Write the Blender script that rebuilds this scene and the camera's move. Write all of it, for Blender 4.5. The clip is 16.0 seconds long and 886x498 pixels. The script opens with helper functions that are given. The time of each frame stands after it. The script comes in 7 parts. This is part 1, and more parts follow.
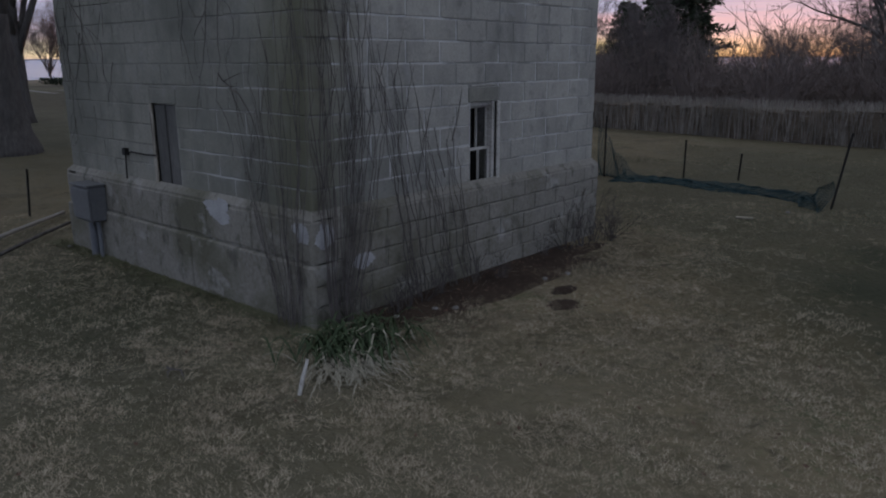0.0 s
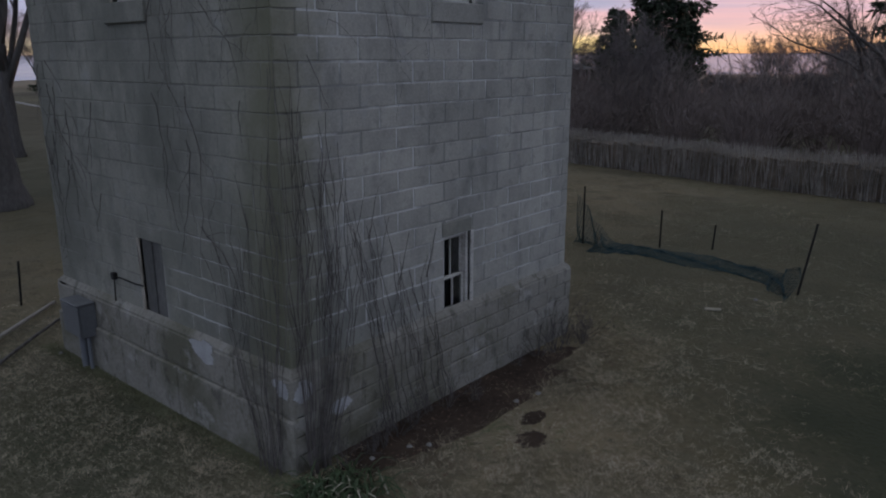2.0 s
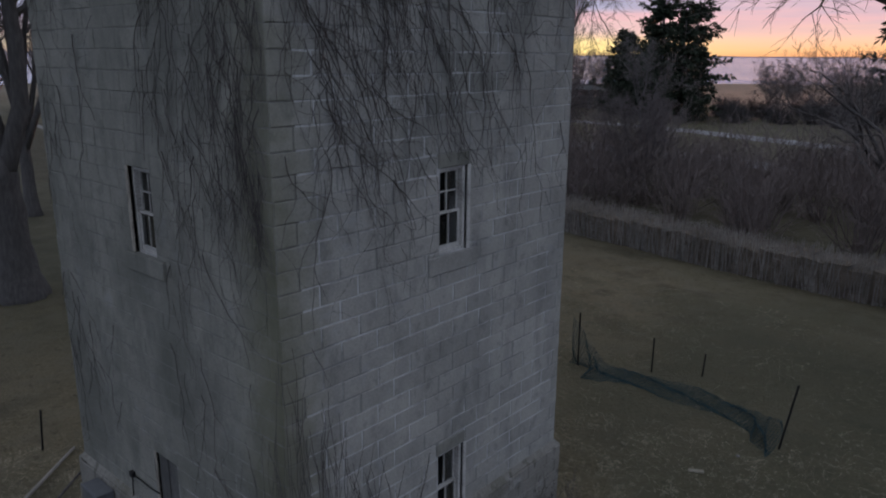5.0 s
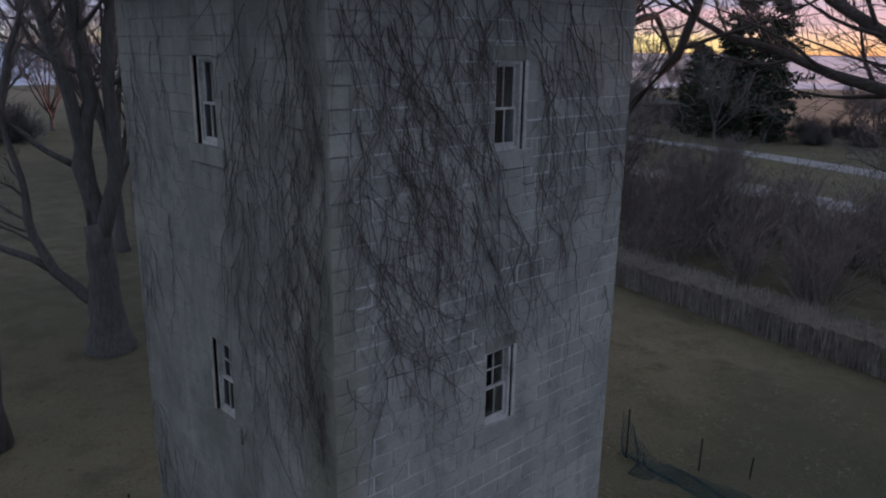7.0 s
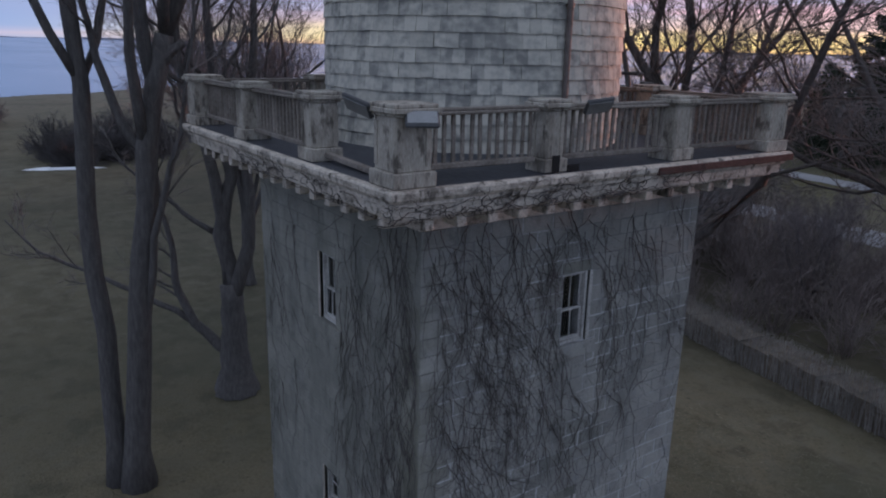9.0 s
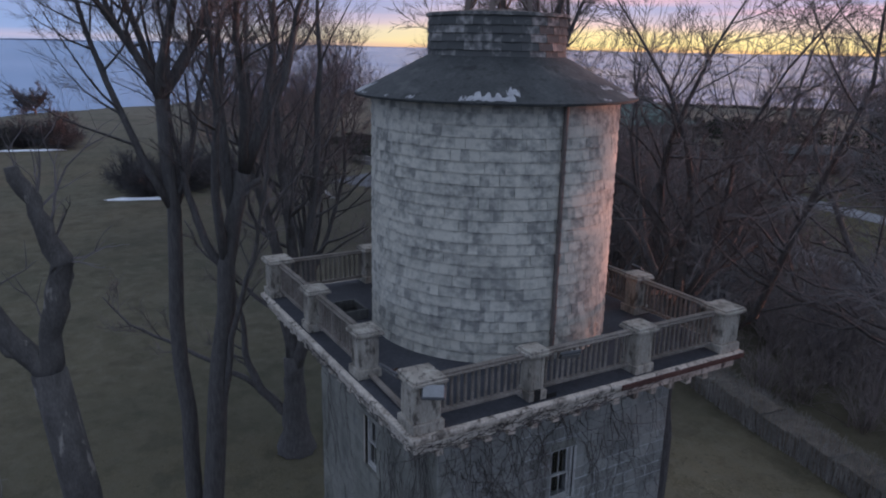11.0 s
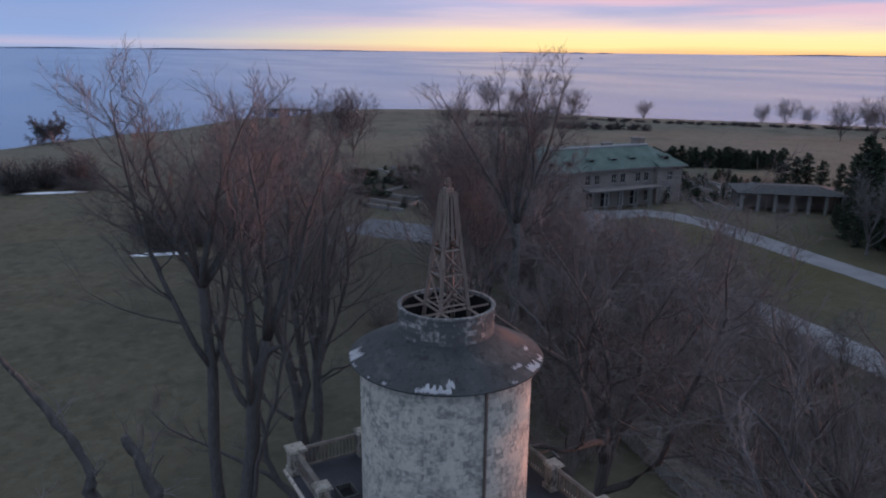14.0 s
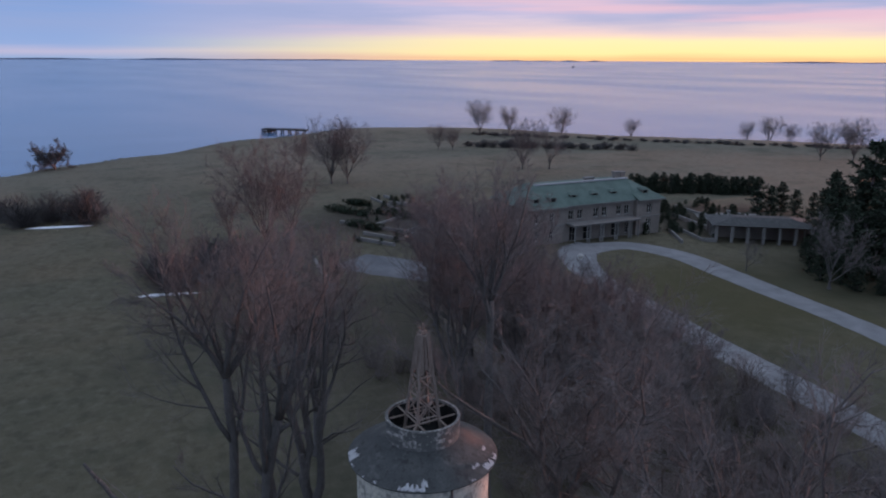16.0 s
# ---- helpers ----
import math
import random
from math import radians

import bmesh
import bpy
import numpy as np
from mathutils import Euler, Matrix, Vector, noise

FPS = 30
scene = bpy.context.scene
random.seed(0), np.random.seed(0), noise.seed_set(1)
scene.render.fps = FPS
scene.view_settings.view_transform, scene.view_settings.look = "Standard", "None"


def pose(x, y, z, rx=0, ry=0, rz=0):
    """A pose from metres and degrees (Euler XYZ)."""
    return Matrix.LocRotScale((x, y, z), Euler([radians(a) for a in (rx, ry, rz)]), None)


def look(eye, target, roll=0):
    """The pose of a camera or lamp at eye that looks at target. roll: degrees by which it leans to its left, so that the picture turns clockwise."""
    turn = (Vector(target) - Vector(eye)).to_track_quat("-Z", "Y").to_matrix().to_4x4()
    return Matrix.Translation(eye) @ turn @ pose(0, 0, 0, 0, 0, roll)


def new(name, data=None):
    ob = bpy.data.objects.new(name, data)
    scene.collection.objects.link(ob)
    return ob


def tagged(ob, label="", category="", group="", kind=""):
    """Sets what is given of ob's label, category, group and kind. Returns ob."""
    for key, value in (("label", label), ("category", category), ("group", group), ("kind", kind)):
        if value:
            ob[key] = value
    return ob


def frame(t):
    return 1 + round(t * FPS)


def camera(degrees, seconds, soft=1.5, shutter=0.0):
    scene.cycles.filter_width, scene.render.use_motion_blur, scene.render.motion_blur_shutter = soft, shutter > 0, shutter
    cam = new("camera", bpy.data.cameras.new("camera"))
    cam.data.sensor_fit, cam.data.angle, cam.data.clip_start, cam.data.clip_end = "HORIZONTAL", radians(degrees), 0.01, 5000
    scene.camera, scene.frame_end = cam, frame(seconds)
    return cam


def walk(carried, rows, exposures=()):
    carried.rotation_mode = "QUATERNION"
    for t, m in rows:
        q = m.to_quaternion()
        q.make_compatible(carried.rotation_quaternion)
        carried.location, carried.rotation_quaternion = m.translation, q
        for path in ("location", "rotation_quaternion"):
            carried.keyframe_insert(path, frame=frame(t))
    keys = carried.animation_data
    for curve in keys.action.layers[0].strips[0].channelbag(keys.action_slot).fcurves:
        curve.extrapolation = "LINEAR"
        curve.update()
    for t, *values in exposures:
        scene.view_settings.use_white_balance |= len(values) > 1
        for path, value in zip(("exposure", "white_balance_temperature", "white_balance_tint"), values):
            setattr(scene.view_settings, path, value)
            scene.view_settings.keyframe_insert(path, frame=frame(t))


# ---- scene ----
cam = camera(62.2, 16.0, 2.0)
PATH = [
    (0, (9.096, -7.858, 2.849), (7.823, -6.398, 2.353), -0.2),
    (0.5, (9.188, -7.793, 3.243), (7.915, -6.334, 2.742), -0.2),
    (1, (9.241, -7.752, 3.708), (7.965, -6.297, 3.203), -0.2),
    (1.5, (9.273, -7.721, 4.192), (8.001, -6.262, 3.689), -0.3),
    (2, (9.281, -7.705, 4.715), (8.026, -6.233, 4.209), -0.2),
    (2.5, (9.248, -7.697, 5.218), (8.002, -6.216, 4.717), -0.2),
    (3, (9.237, -7.696, 5.746), (7.994, -6.211, 5.244), -0.3),
    (3.5, (9.251, -7.637, 6.277), (8.007, -6.152, 5.775), -0.2),
    (6, (9.502, -7.542, 9.426), (8.196, -6.12, 8.905), 0.9),
    (6.5, (9.585, -7.565, 10.158), (8.249, -6.172, 9.631), 1.0),
    (7, (9.724, -7.605, 10.865), (8.323, -6.276, 10.345), 0.9),
    (7.5, (9.884, -7.668, 11.661), (8.415, -6.415, 11.141), 0.7),
    (8, (10.154, -7.775, 12.44), (8.632, -6.584, 11.923), 1.0),
    (8.5, (10.524, -7.941, 13.272), (8.963, -6.805, 12.749), 1.1),
    (9, (10.963, -8.141, 14.189), (9.378, -7.043, 13.659), 1.3),
    (9.5, (11.437, -8.329, 15.221), (9.829, -7.269, 14.684), 1.2),
    (12, (14.77, -9.319, 21.177), (13.086, -8.375, 20.654), 1.1),
    (12.5, (15.588, -9.532, 22.544), (13.906, -8.585, 22.017), 0.8),
    (13, (16.41, -9.811, 23.861), (14.728, -8.866, 23.333), 0.9),
    (13.5, (17.237, -10.107, 25.209), (15.553, -9.166, 24.683), 0.6),
    (14, (18.144, -10.414, 26.642), (16.464, -9.463, 26.119), 0.6),
    (14.5, (19.298, -10.87, 28.128), (17.622, -9.908, 27.611), 0.4),
    (15, (20.376, -11.294, 29.655), (18.701, -10.331, 29.142), 0.5),
    (15.5, (21.731, -11.863, 31.278), (20.054, -10.898, 30.77), 0.4),
    (16, (23.159, -12.472, 32.852), (21.482, -11.505, 32.348), 0.3),
]
walk(cam, [(t, look(eye, target, roll)) for t, eye, target, roll in PATH],
     [(0, 0.15, 7400, 12), (3.7, 0.16, 7300, 12), (6, 0.16, 7150, 12), (7, 0.19, 6950, 12), (9, 0.32, 6700, 12), (12, 0.17, 6350, 11), (16, 0.19, 6330, 10)])

# ---- world and light ----
world = bpy.data.worlds.new("dusk_sky")
scene.world = world
world.use_nodes = True
wt = world.node_tree
wt.nodes.clear()


def wn(kind, **kw):
    n = wt.nodes.new(kind)
    for k, v in kw.items():
        n.inputs[k].default_value = v
    return n


def ramp(tree, stops, interp="LINEAR"):
    r = tree.nodes.new("ShaderNodeValToRGB")
    r.color_ramp.interpolation = interp
    els = r.color_ramp.elements
    while len(els) < len(stops):
        els.new(0.5)
    for e, (p, c) in zip(els, stops):
        e.position, e.color = p, (*c, 1.0) if len(c) == 3 else c
    return r


# direction of the view into the sky, its height and its bearing from the sunset
SUN_AZ, SUN_EL = 88.0, 1.6
sky_dir = wt.nodes.new("ShaderNodeTexCoord")
sky_sep = wt.nodes.new("ShaderNodeSeparateXYZ")
wt.links.new(sky_dir.outputs["Generated"], sky_sep.inputs[0])
sun_dot = wt.nodes.new("ShaderNodeVectorMath")
sun_dot.operation = "DOT_PRODUCT"
sun_dot.inputs[1].default_value = (math.cos(radians(110)), math.sin(radians(110)), 0.0)
wt.links.new(sky_dir.outputs["Generated"], sun_dot.inputs[0])
# clouds drawn out along the horizon
cl_map = wt.nodes.new("ShaderNodeMapping")
cl_map.inputs["Scale"].default_value = (1.3, 1.3, 17.0)
wt.links.new(sky_dir.outputs["Generated"], cl_map.inputs["Vector"])
cl = wn("ShaderNodeTexNoise", Scale=1.9, Detail=6.0, Roughness=0.55)
wt.links.new(cl_map.outputs[0], cl.inputs["Vector"])
cl_amt = ramp(wt, [(0.38, (0, 0, 0)), (0.68, (1, 1, 1))])
wt.links.new(cl.outputs["Fac"], cl_amt.inputs[0])
# height, shifted a little by the clouds so that the bands are uneven
shift = wt.nodes.new("ShaderNodeMath")
shift.operation = "MULTIPLY_ADD"
shift.inputs[1].default_value, shift.inputs[2].default_value = 0.02, -0.010
wt.links.new(cl.outputs["Fac"], shift.inputs[0])
height_n = wt.nodes.new("ShaderNodeMath")
height_n.operation = "ADD"
wt.links.new(sky_sep.outputs["Z"], height_n.inputs[0])
wt.links.new(shift.outputs[0], height_n.inputs[1])
far_side = ramp(wt, [(0.0, (0.28, 0.38, 0.60)), (0.008, (0.46, 0.44, 0.60)), (0.016, (0.27, 0.37, 0.62)), (0.06, (0.22, 0.325, 0.59)), (0.35, (0.36, 0.46, 0.67)), (1.0, (0.44, 0.52, 0.66))])
sun_side = ramp(wt, [(0.0, (0.98, 0.56, 0.25)), (0.008, (1.0, 0.80, 0.35)), (0.020, (1.0, 0.80, 0.42)), (0.029, (0.84, 0.62, 0.56)), (0.055, (0.57, 0.50, 0.66)), (0.13, (0.43, 0.45, 0.65)), (0.4, (0.40, 0.48, 0.66)), (1.0, (0.46, 0.53, 0.66))])
for r in (far_side, sun_side):
    wt.links.new(height_n.outputs[0], r.inputs[0])
toward = ramp(wt, [(0.38, (0, 0, 0)), (0.88, (1, 1, 1))], "EASE")
wt.links.new(sun_dot.outputs["Value"], toward.inputs[0])
both = wt.nodes.new("ShaderNodeMix")
both.data_type = "RGBA"
wt.links.new(toward.outputs[0], both.inputs["Factor"])
wt.links.new(far_side.outputs[0], both.inputs["A"])
wt.links.new(sun_side.outputs[0], both.inputs["B"])
# beyond the bright gap the low sky turns orange and pink
pink_side = ramp(wt, [(0.0, (0.90, 0.40, 0.20)), (0.012, (1.0, 0.56, 0.30)), (0.026, (0.98, 0.60, 0.47)), (0.05, (0.80, 0.53, 0.60)), (0.12, (0.56, 0.48, 0.66)), (0.4, (0.40, 0.48, 0.66)), (1.0, (0.46, 0.53, 0.66))])
wt.links.new(height_n.outputs[0], pink_side.inputs[0])
pink_dot = wt.nodes.new("ShaderNodeVectorMath")
pink_dot.operation = "DOT_PRODUCT"
pink_dot.inputs[1].default_value = (math.cos(radians(85)), math.sin(radians(85)), 0.0)
wt.links.new(sky_dir.outputs["Generated"], pink_dot.inputs[0])
pink_amt = ramp(wt, [(0.80, (0, 0, 0)), (0.94, (1, 1, 1))], "EASE")
wt.links.new(pink_dot.outputs["Value"], pink_amt.inputs[0])
round_sky = wt.nodes.new("ShaderNodeMix")
round_sky.data_type = "RGBA"
wt.links.new(pink_amt.outputs[0], round_sky.inputs["Factor"])
wt.links.new(both.outputs["Result"], round_sky.inputs["A"])
wt.links.new(pink_side.outputs[0], round_sky.inputs["B"])
# grey-blue cloud bars, and pink streaks among them towards the sunset
cl_on = wt.nodes.new("ShaderNodeMath")
cl_on.operation = "MULTIPLY"
cl_high = ramp(wt, [(0.024, (0, 0, 0)), (0.045, (0.9, 0.9, 0.9)), (0.35, (0.35, 0.35, 0.35))])
wt.links.new(sky_sep.outputs["Z"], cl_high.inputs[0])
wt.links.new(cl_amt.outputs[0], cl_on.inputs[0])
wt.links.new(cl_high.outputs[0], cl_on.inputs[1])
barred = wt.nodes.new("ShaderNodeMix")
barred.data_type = "RGBA"
barred.inputs["B"].default_value = (0.31, 0.36, 0.56, 1)
wt.links.new(cl_on.outputs[0], barred.inputs["Factor"])
wt.links.new(round_sky.outputs["Result"], barred.inputs["A"])
st = wn("ShaderNodeTexNoise", Scale=2.7, Detail=5.0, Roughness=0.5)
st_map = wt.nodes.new("ShaderNodeMapping")
st_map.inputs["Scale"].default_value, st_map.inputs["Location"].default_value = (1.1, 1.1, 22.0), (3.0, 1.0, 0.4)
wt.links.new(sky_dir.outputs["Generated"], st_map.inputs["Vector"])
wt.links.new(st_map.outputs[0], st.inputs["Vector"])
st_amt = ramp(wt, [(0.50, (0, 0, 0)), (0.68, (0.8, 0.8, 0.8))])
wt.links.new(st.outputs["Fac"], st_amt.inputs[0])
st_on = wt.nodes.new("ShaderNodeMath")
st_on.operation = "MULTIPLY"
wt.links.new(st_amt.outputs[0], st_on.inputs[0])
wt.links.new(toward.outputs[0], st_on.inputs[1])
st_hi = wt.nodes.new("ShaderNodeMath")
st_hi.operation = "MULTIPLY"
wt.links.new(st_on.outputs[0], st_hi.inputs[0])
wt.links.new(cl_high.outputs[0], st_hi.inputs[1])
pinked = wt.nodes.new("ShaderNodeMix")
pinked.data_type = "RGBA"
pinked.inputs["B"].default_value = (0.80, 0.50, 0.56, 1)
wt.links.new(st_hi.outputs[0], pinked.inputs["Factor"])
wt.links.new(barred.outputs["Result"], pinked.inputs["A"])
bg = wn("ShaderNodeBackground", Strength=1.0)
wt.links.new(pinked.outputs["Result"], bg.inputs["Color"])
w_out = wt.nodes.new("ShaderNodeOutputWorld")
wt.links.new(bg.outputs[0], w_out.inputs["Surface"])

sun_data = bpy.data.lights.new("low_sun", "SUN")
sun_data.energy, sun_data.angle, sun_data.color = 4.0, radians(2.0), (1.0, 0.45, 0.36)
low_sun = new("low_sun", sun_data)
low_sun.matrix_world = look((0, 0, 60), (-math.cos(radians(SUN_AZ)), -math.sin(radians(SUN_AZ)), 60 - math.tan(radians(SUN_EL))))
scene.view_settings.exposure = 0.0

# ---- materials ----
def material(name, stops, scale=3.0, rough=0.85, detail_scale=None, bump=0.3, bump_scale=None, metallic=0.0, stretch=(1, 1, 1), contrast=(0.3, 0.7), vary=0.0, space="Object", distance=0.02, spec=0.3):
    """Colours run over a two-scale noise; bump from the finer one; vary: brightness by piece."""
    m = bpy.data.materials.new(name)
    m.use_nodes = True
    t = m.node_tree
    b = t.nodes["Principled BSDF"]
    b.inputs["Roughness"].default_value, b.inputs["Metallic"].default_value = rough, metallic
    b.inputs["Specular IOR Level"].default_value = spec
    co = t.nodes.new("ShaderNodeTexCoord")
    mp = t.nodes.new("ShaderNodeMapping")
    mp.inputs["Scale"].default_value = stretch
    if space == "World":
        geo = t.nodes.new("ShaderNodeNewGeometry")
        t.links.new(geo.outputs["Position"], mp.inputs["Vector"])
    else:
        t.links.new(co.outputs[space], mp.inputs["Vector"])
    big = t.nodes.new("ShaderNodeTexNoise")
    big.inputs["Scale"].default_value, big.inputs["Detail"].default_value = scale, 5.0
    fine = t.nodes.new("ShaderNodeTexNoise")
    fine.inputs["Scale"].default_value, fine.inputs["Detail"].default_value = detail_scale or scale * 11, 4.0
    for n in (big, fine):
        t.links.new(mp.outputs[0], n.inputs["Vector"])
    mix = t.nodes.new("ShaderNodeMath")
    mix.operation = "MULTIPLY_ADD"
    mix.inputs[1].default_value = 0.45
    t.links.new(fine.outputs["Fac"], mix.inputs[0])
    half = t.nodes.new("ShaderNodeMath")
    half.operation = "MULTIPLY"
    half.inputs[1].default_value = 0.55
    t.links.new(big.outputs["Fac"], half.inputs[0])
    t.links.new(half.outputs[0], mix.inputs[2])
    lo, hi = contrast
    n = len(stops)
    r = ramp(t, [(lo + (hi - lo) * i / max(1, n - 1), c) for i, c in enumerate(stops)])
    t.links.new(mix.outputs[0], r.inputs[0])
    col = r.outputs[0]
    if vary:
        info = t.nodes.new("ShaderNodeObjectInfo")
        isl = t.nodes.new("ShaderNodeNewGeometry")
        add = t.nodes.new("ShaderNodeMath")
        add.operation = "ADD"
        t.links.new(info.outputs["Random"], add.inputs[0])
        t.links.new(isl.outputs["Random Per Island"], add.inputs[1])
        rng = t.nodes.new("ShaderNodeMapRange")
        rng.inputs["From Min"].default_value, rng.inputs["From Max"].default_value = 0.0, 2.0
        rng.inputs["To Min"].default_value, rng.inputs["To Max"].default_value = 1 - vary, 1 + vary
        t.links.new(add.outputs[0], rng.inputs["Value"])
        hs = t.nodes.new("ShaderNodeHueSaturation")
        t.links.new(rng.outputs[0], hs.inputs["Value"])
        t.links.new(col, hs.inputs["Color"])
        col = hs.outputs[0]
    t.links.new(col, b.inputs["Base Color"])
    if bump:
        bp = t.nodes.new("ShaderNodeBump")
        bp.inputs["Strength"].default_value, bp.inputs["Distance"].default_value = bump, distance
        src = fine
        if bump_scale:
            src = t.nodes.new("ShaderNodeTexNoise")
            src.inputs["Scale"].default_value, src.inputs["Detail"].default_value = bump_scale, 6.0
            t.links.new(mp.outputs[0], src.inputs["Vector"])
        t.links.new(src.outputs["Fac"], bp.inputs["Height"])
        t.links.new(bp.outputs[0], b.inputs["Normal"])
    return m


def overlay(m, colour, scale, lo, hi, stretch=(1, 1, 1), amount=1.0):
    """A second layer of stain or growth with an edge of its own, laid over a material."""
    t = m.node_tree
    b = t.nodes["Principled BSDF"]
    under = b.inputs["Base Color"].links[0].from_socket
    geo = t.nodes.new("ShaderNodeNewGeometry")
    mp = t.nodes.new("ShaderNodeMapping")
    mp.inputs["Scale"].default_value = stretch
    t.links.new(geo.outputs["Position"], mp.inputs["Vector"])
    n = t.nodes.new("ShaderNodeTexNoise")
    n.inputs["Scale"].default_value, n.inputs["Detail"].default_value, n.inputs["Roughness"].default_value = scale, 7.0, 0.62
    t.links.new(mp.outputs[0], n.inputs["Vector"])
    r = ramp(t, [(lo, (0, 0, 0)), (hi, (amount, amount, amount))])
    t.links.new(n.outputs["Fac"], r.inputs[0])
    mx = t.nodes.new("ShaderNodeMix")
    mx.data_type = "RGBA"
    mx.inputs["B"].default_value = (*colour, 1)
    t.links.new(r.outputs[0], mx.inputs["Factor"])
    t.links.new(under, mx.inputs["A"])
    t.links.new(mx.outputs["Result"], b.inputs["Base Color"])
    return m


def far_field(m, colour, inner, outer, amount):
    """Blends a material towards another colour with distance from the tower."""
    t = m.node_tree
    b = t.nodes["Principled BSDF"]
    under = b.inputs["Base Color"].links[0].from_socket
    geo = t.nodes.new("ShaderNodeNewGeometry")
    ln = t.nodes.new("ShaderNodeVectorMath")
    ln.operation = "LENGTH"
    t.links.new(geo.outputs["Position"], ln.inputs[0])
    rng = t.nodes.new("ShaderNodeMapRange")
    rng.inputs["From Min"].default_value, rng.inputs["From Max"].default_value, rng.inputs["To Max"].default_value = inner, outer, amount
    t.links.new(ln.outputs["Value"], rng.inputs["Value"])
    mx = t.nodes.new("ShaderNodeMix")
    mx.data_type = "RGBA"
    mx.inputs["B"].default_value = (*colour, 1)
    t.links.new(rng.outputs[0], mx.inputs["Factor"])
    t.links.new(under, mx.inputs["A"])
    t.links.new(mx.outputs["Result"], b.inputs["Base Color"])


def tone_zone(m, colour, centre, inner, outer, amount, flat=1.0, cz=0.0):
    """Another tone round a centre (moss, soil, darker ground), with a ragged edge; flat: its height is that much
    longer.
    """
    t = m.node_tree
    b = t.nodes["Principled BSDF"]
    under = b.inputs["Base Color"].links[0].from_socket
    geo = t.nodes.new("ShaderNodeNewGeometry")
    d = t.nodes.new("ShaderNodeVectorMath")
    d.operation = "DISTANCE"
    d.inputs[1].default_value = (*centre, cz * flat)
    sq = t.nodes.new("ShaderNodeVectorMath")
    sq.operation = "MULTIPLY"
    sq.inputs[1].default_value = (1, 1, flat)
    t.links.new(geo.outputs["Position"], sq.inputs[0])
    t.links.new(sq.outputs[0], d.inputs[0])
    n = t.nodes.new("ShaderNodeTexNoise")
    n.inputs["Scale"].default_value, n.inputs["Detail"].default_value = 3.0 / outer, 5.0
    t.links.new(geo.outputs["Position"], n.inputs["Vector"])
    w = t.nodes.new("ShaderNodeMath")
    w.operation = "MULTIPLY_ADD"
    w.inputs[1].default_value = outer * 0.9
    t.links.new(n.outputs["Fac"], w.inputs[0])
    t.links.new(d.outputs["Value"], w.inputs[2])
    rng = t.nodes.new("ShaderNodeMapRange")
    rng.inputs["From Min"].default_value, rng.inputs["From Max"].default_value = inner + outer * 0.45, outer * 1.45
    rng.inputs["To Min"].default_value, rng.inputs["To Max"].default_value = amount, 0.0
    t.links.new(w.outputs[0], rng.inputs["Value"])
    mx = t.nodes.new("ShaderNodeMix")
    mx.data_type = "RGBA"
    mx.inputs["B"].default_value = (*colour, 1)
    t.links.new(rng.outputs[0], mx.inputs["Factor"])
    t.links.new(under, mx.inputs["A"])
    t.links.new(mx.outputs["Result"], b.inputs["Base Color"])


GRASS = material("dry_winter_grass", [(0.101, 0.085, 0.053), (0.192, 0.156, 0.094), (0.275, 0.217, 0.139), (0.138, 0.146, 0.070)], 0.35, 0.95, 9.0, 0.9, 13.0, space="World", distance=0.09, spec=0.1)
overlay(GRASS, (0.07, 0.08, 0.05), 0.045, 0.45, 0.62, amount=0.6)
overlay(GRASS, (0.22, 0.195, 0.14), 1.3, 0.50, 0.74, amount=0.6)
overlay(GRASS, (0.05, 0.045, 0.032), 3.4, 0.60, 0.68, amount=0.7)
# darker from 10 to 24 m out, then paler from 110 to 230 m
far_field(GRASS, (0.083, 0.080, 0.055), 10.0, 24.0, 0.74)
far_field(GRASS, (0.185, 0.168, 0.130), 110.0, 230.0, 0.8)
overlay(GRASS, (0.135, 0.122, 0.088), 0.028, 0.46, 0.60, amount=0.5)
overlay(GRASS, (0.06, 0.066, 0.044), 0.06, 0.52, 0.66, amount=0.5)
overlay(GRASS, (0.2, 0.175, 0.13), 0.9, 0.46, 0.72, amount=0.4)
overlay(GRASS, (0.06, 0.055, 0.038), 0.55, 0.52, 0.62, amount=0.4)
# darker ground round the trees west of the tower
tone_zone(GRASS, (0.055, 0.058, 0.039), (-16.0, 2.0), 6.0, 19.0, 0.45)
tone_zone(GRASS, (0.055, 0.044, 0.034), (3.5, 1.2), 0.3, 1.5, 0.8)
tone_zone(GRASS, (0.06, 0.048, 0.036), (3.6, -1.7), 0.3, 1.0, 0.7)
tone_zone(GRASS, (0.06, 0.066, 0.040), (0.0, -4.0), 0.8, 2.6, 0.6)
# darker, greener ground north-east of the tower
tone_zone(GRASS, (0.075, 0.078, 0.052), (6.0, 10.0), 4.0, 11.0, 0.75)
tone_zone(GRASS, (0.036, 0.044, 0.027), (9.4, 2.8), 1.8, 5.5, 0.88)
tone_zone(GRASS, (0.080, 0.071, 0.032), (-44, 74), 8.0, 30.0, 0.75)
# darker ground at the grove, garden, old terraces and thicket
tone_zone(GRASS, (0.05, 0.05, 0.031), (-40, 101), 8.0, 22.0, 0.8)
tone_zone(GRASS, (0.048, 0.041, 0.033), (-84, 120), 14.0, 24.0, 0.85)
tone_zone(GRASS, (0.052, 0.044, 0.036), (-116, 56), 10.0, 26.0, 0.8)
tone_zone(GRASS, (0.045, 0.040, 0.032), (-24, 36), 10.0, 26.0, 0.75)
tone_zone(GRASS, (0.050, 0.044, 0.034), (-60, 24), 10.0, 34.0, 0.55)
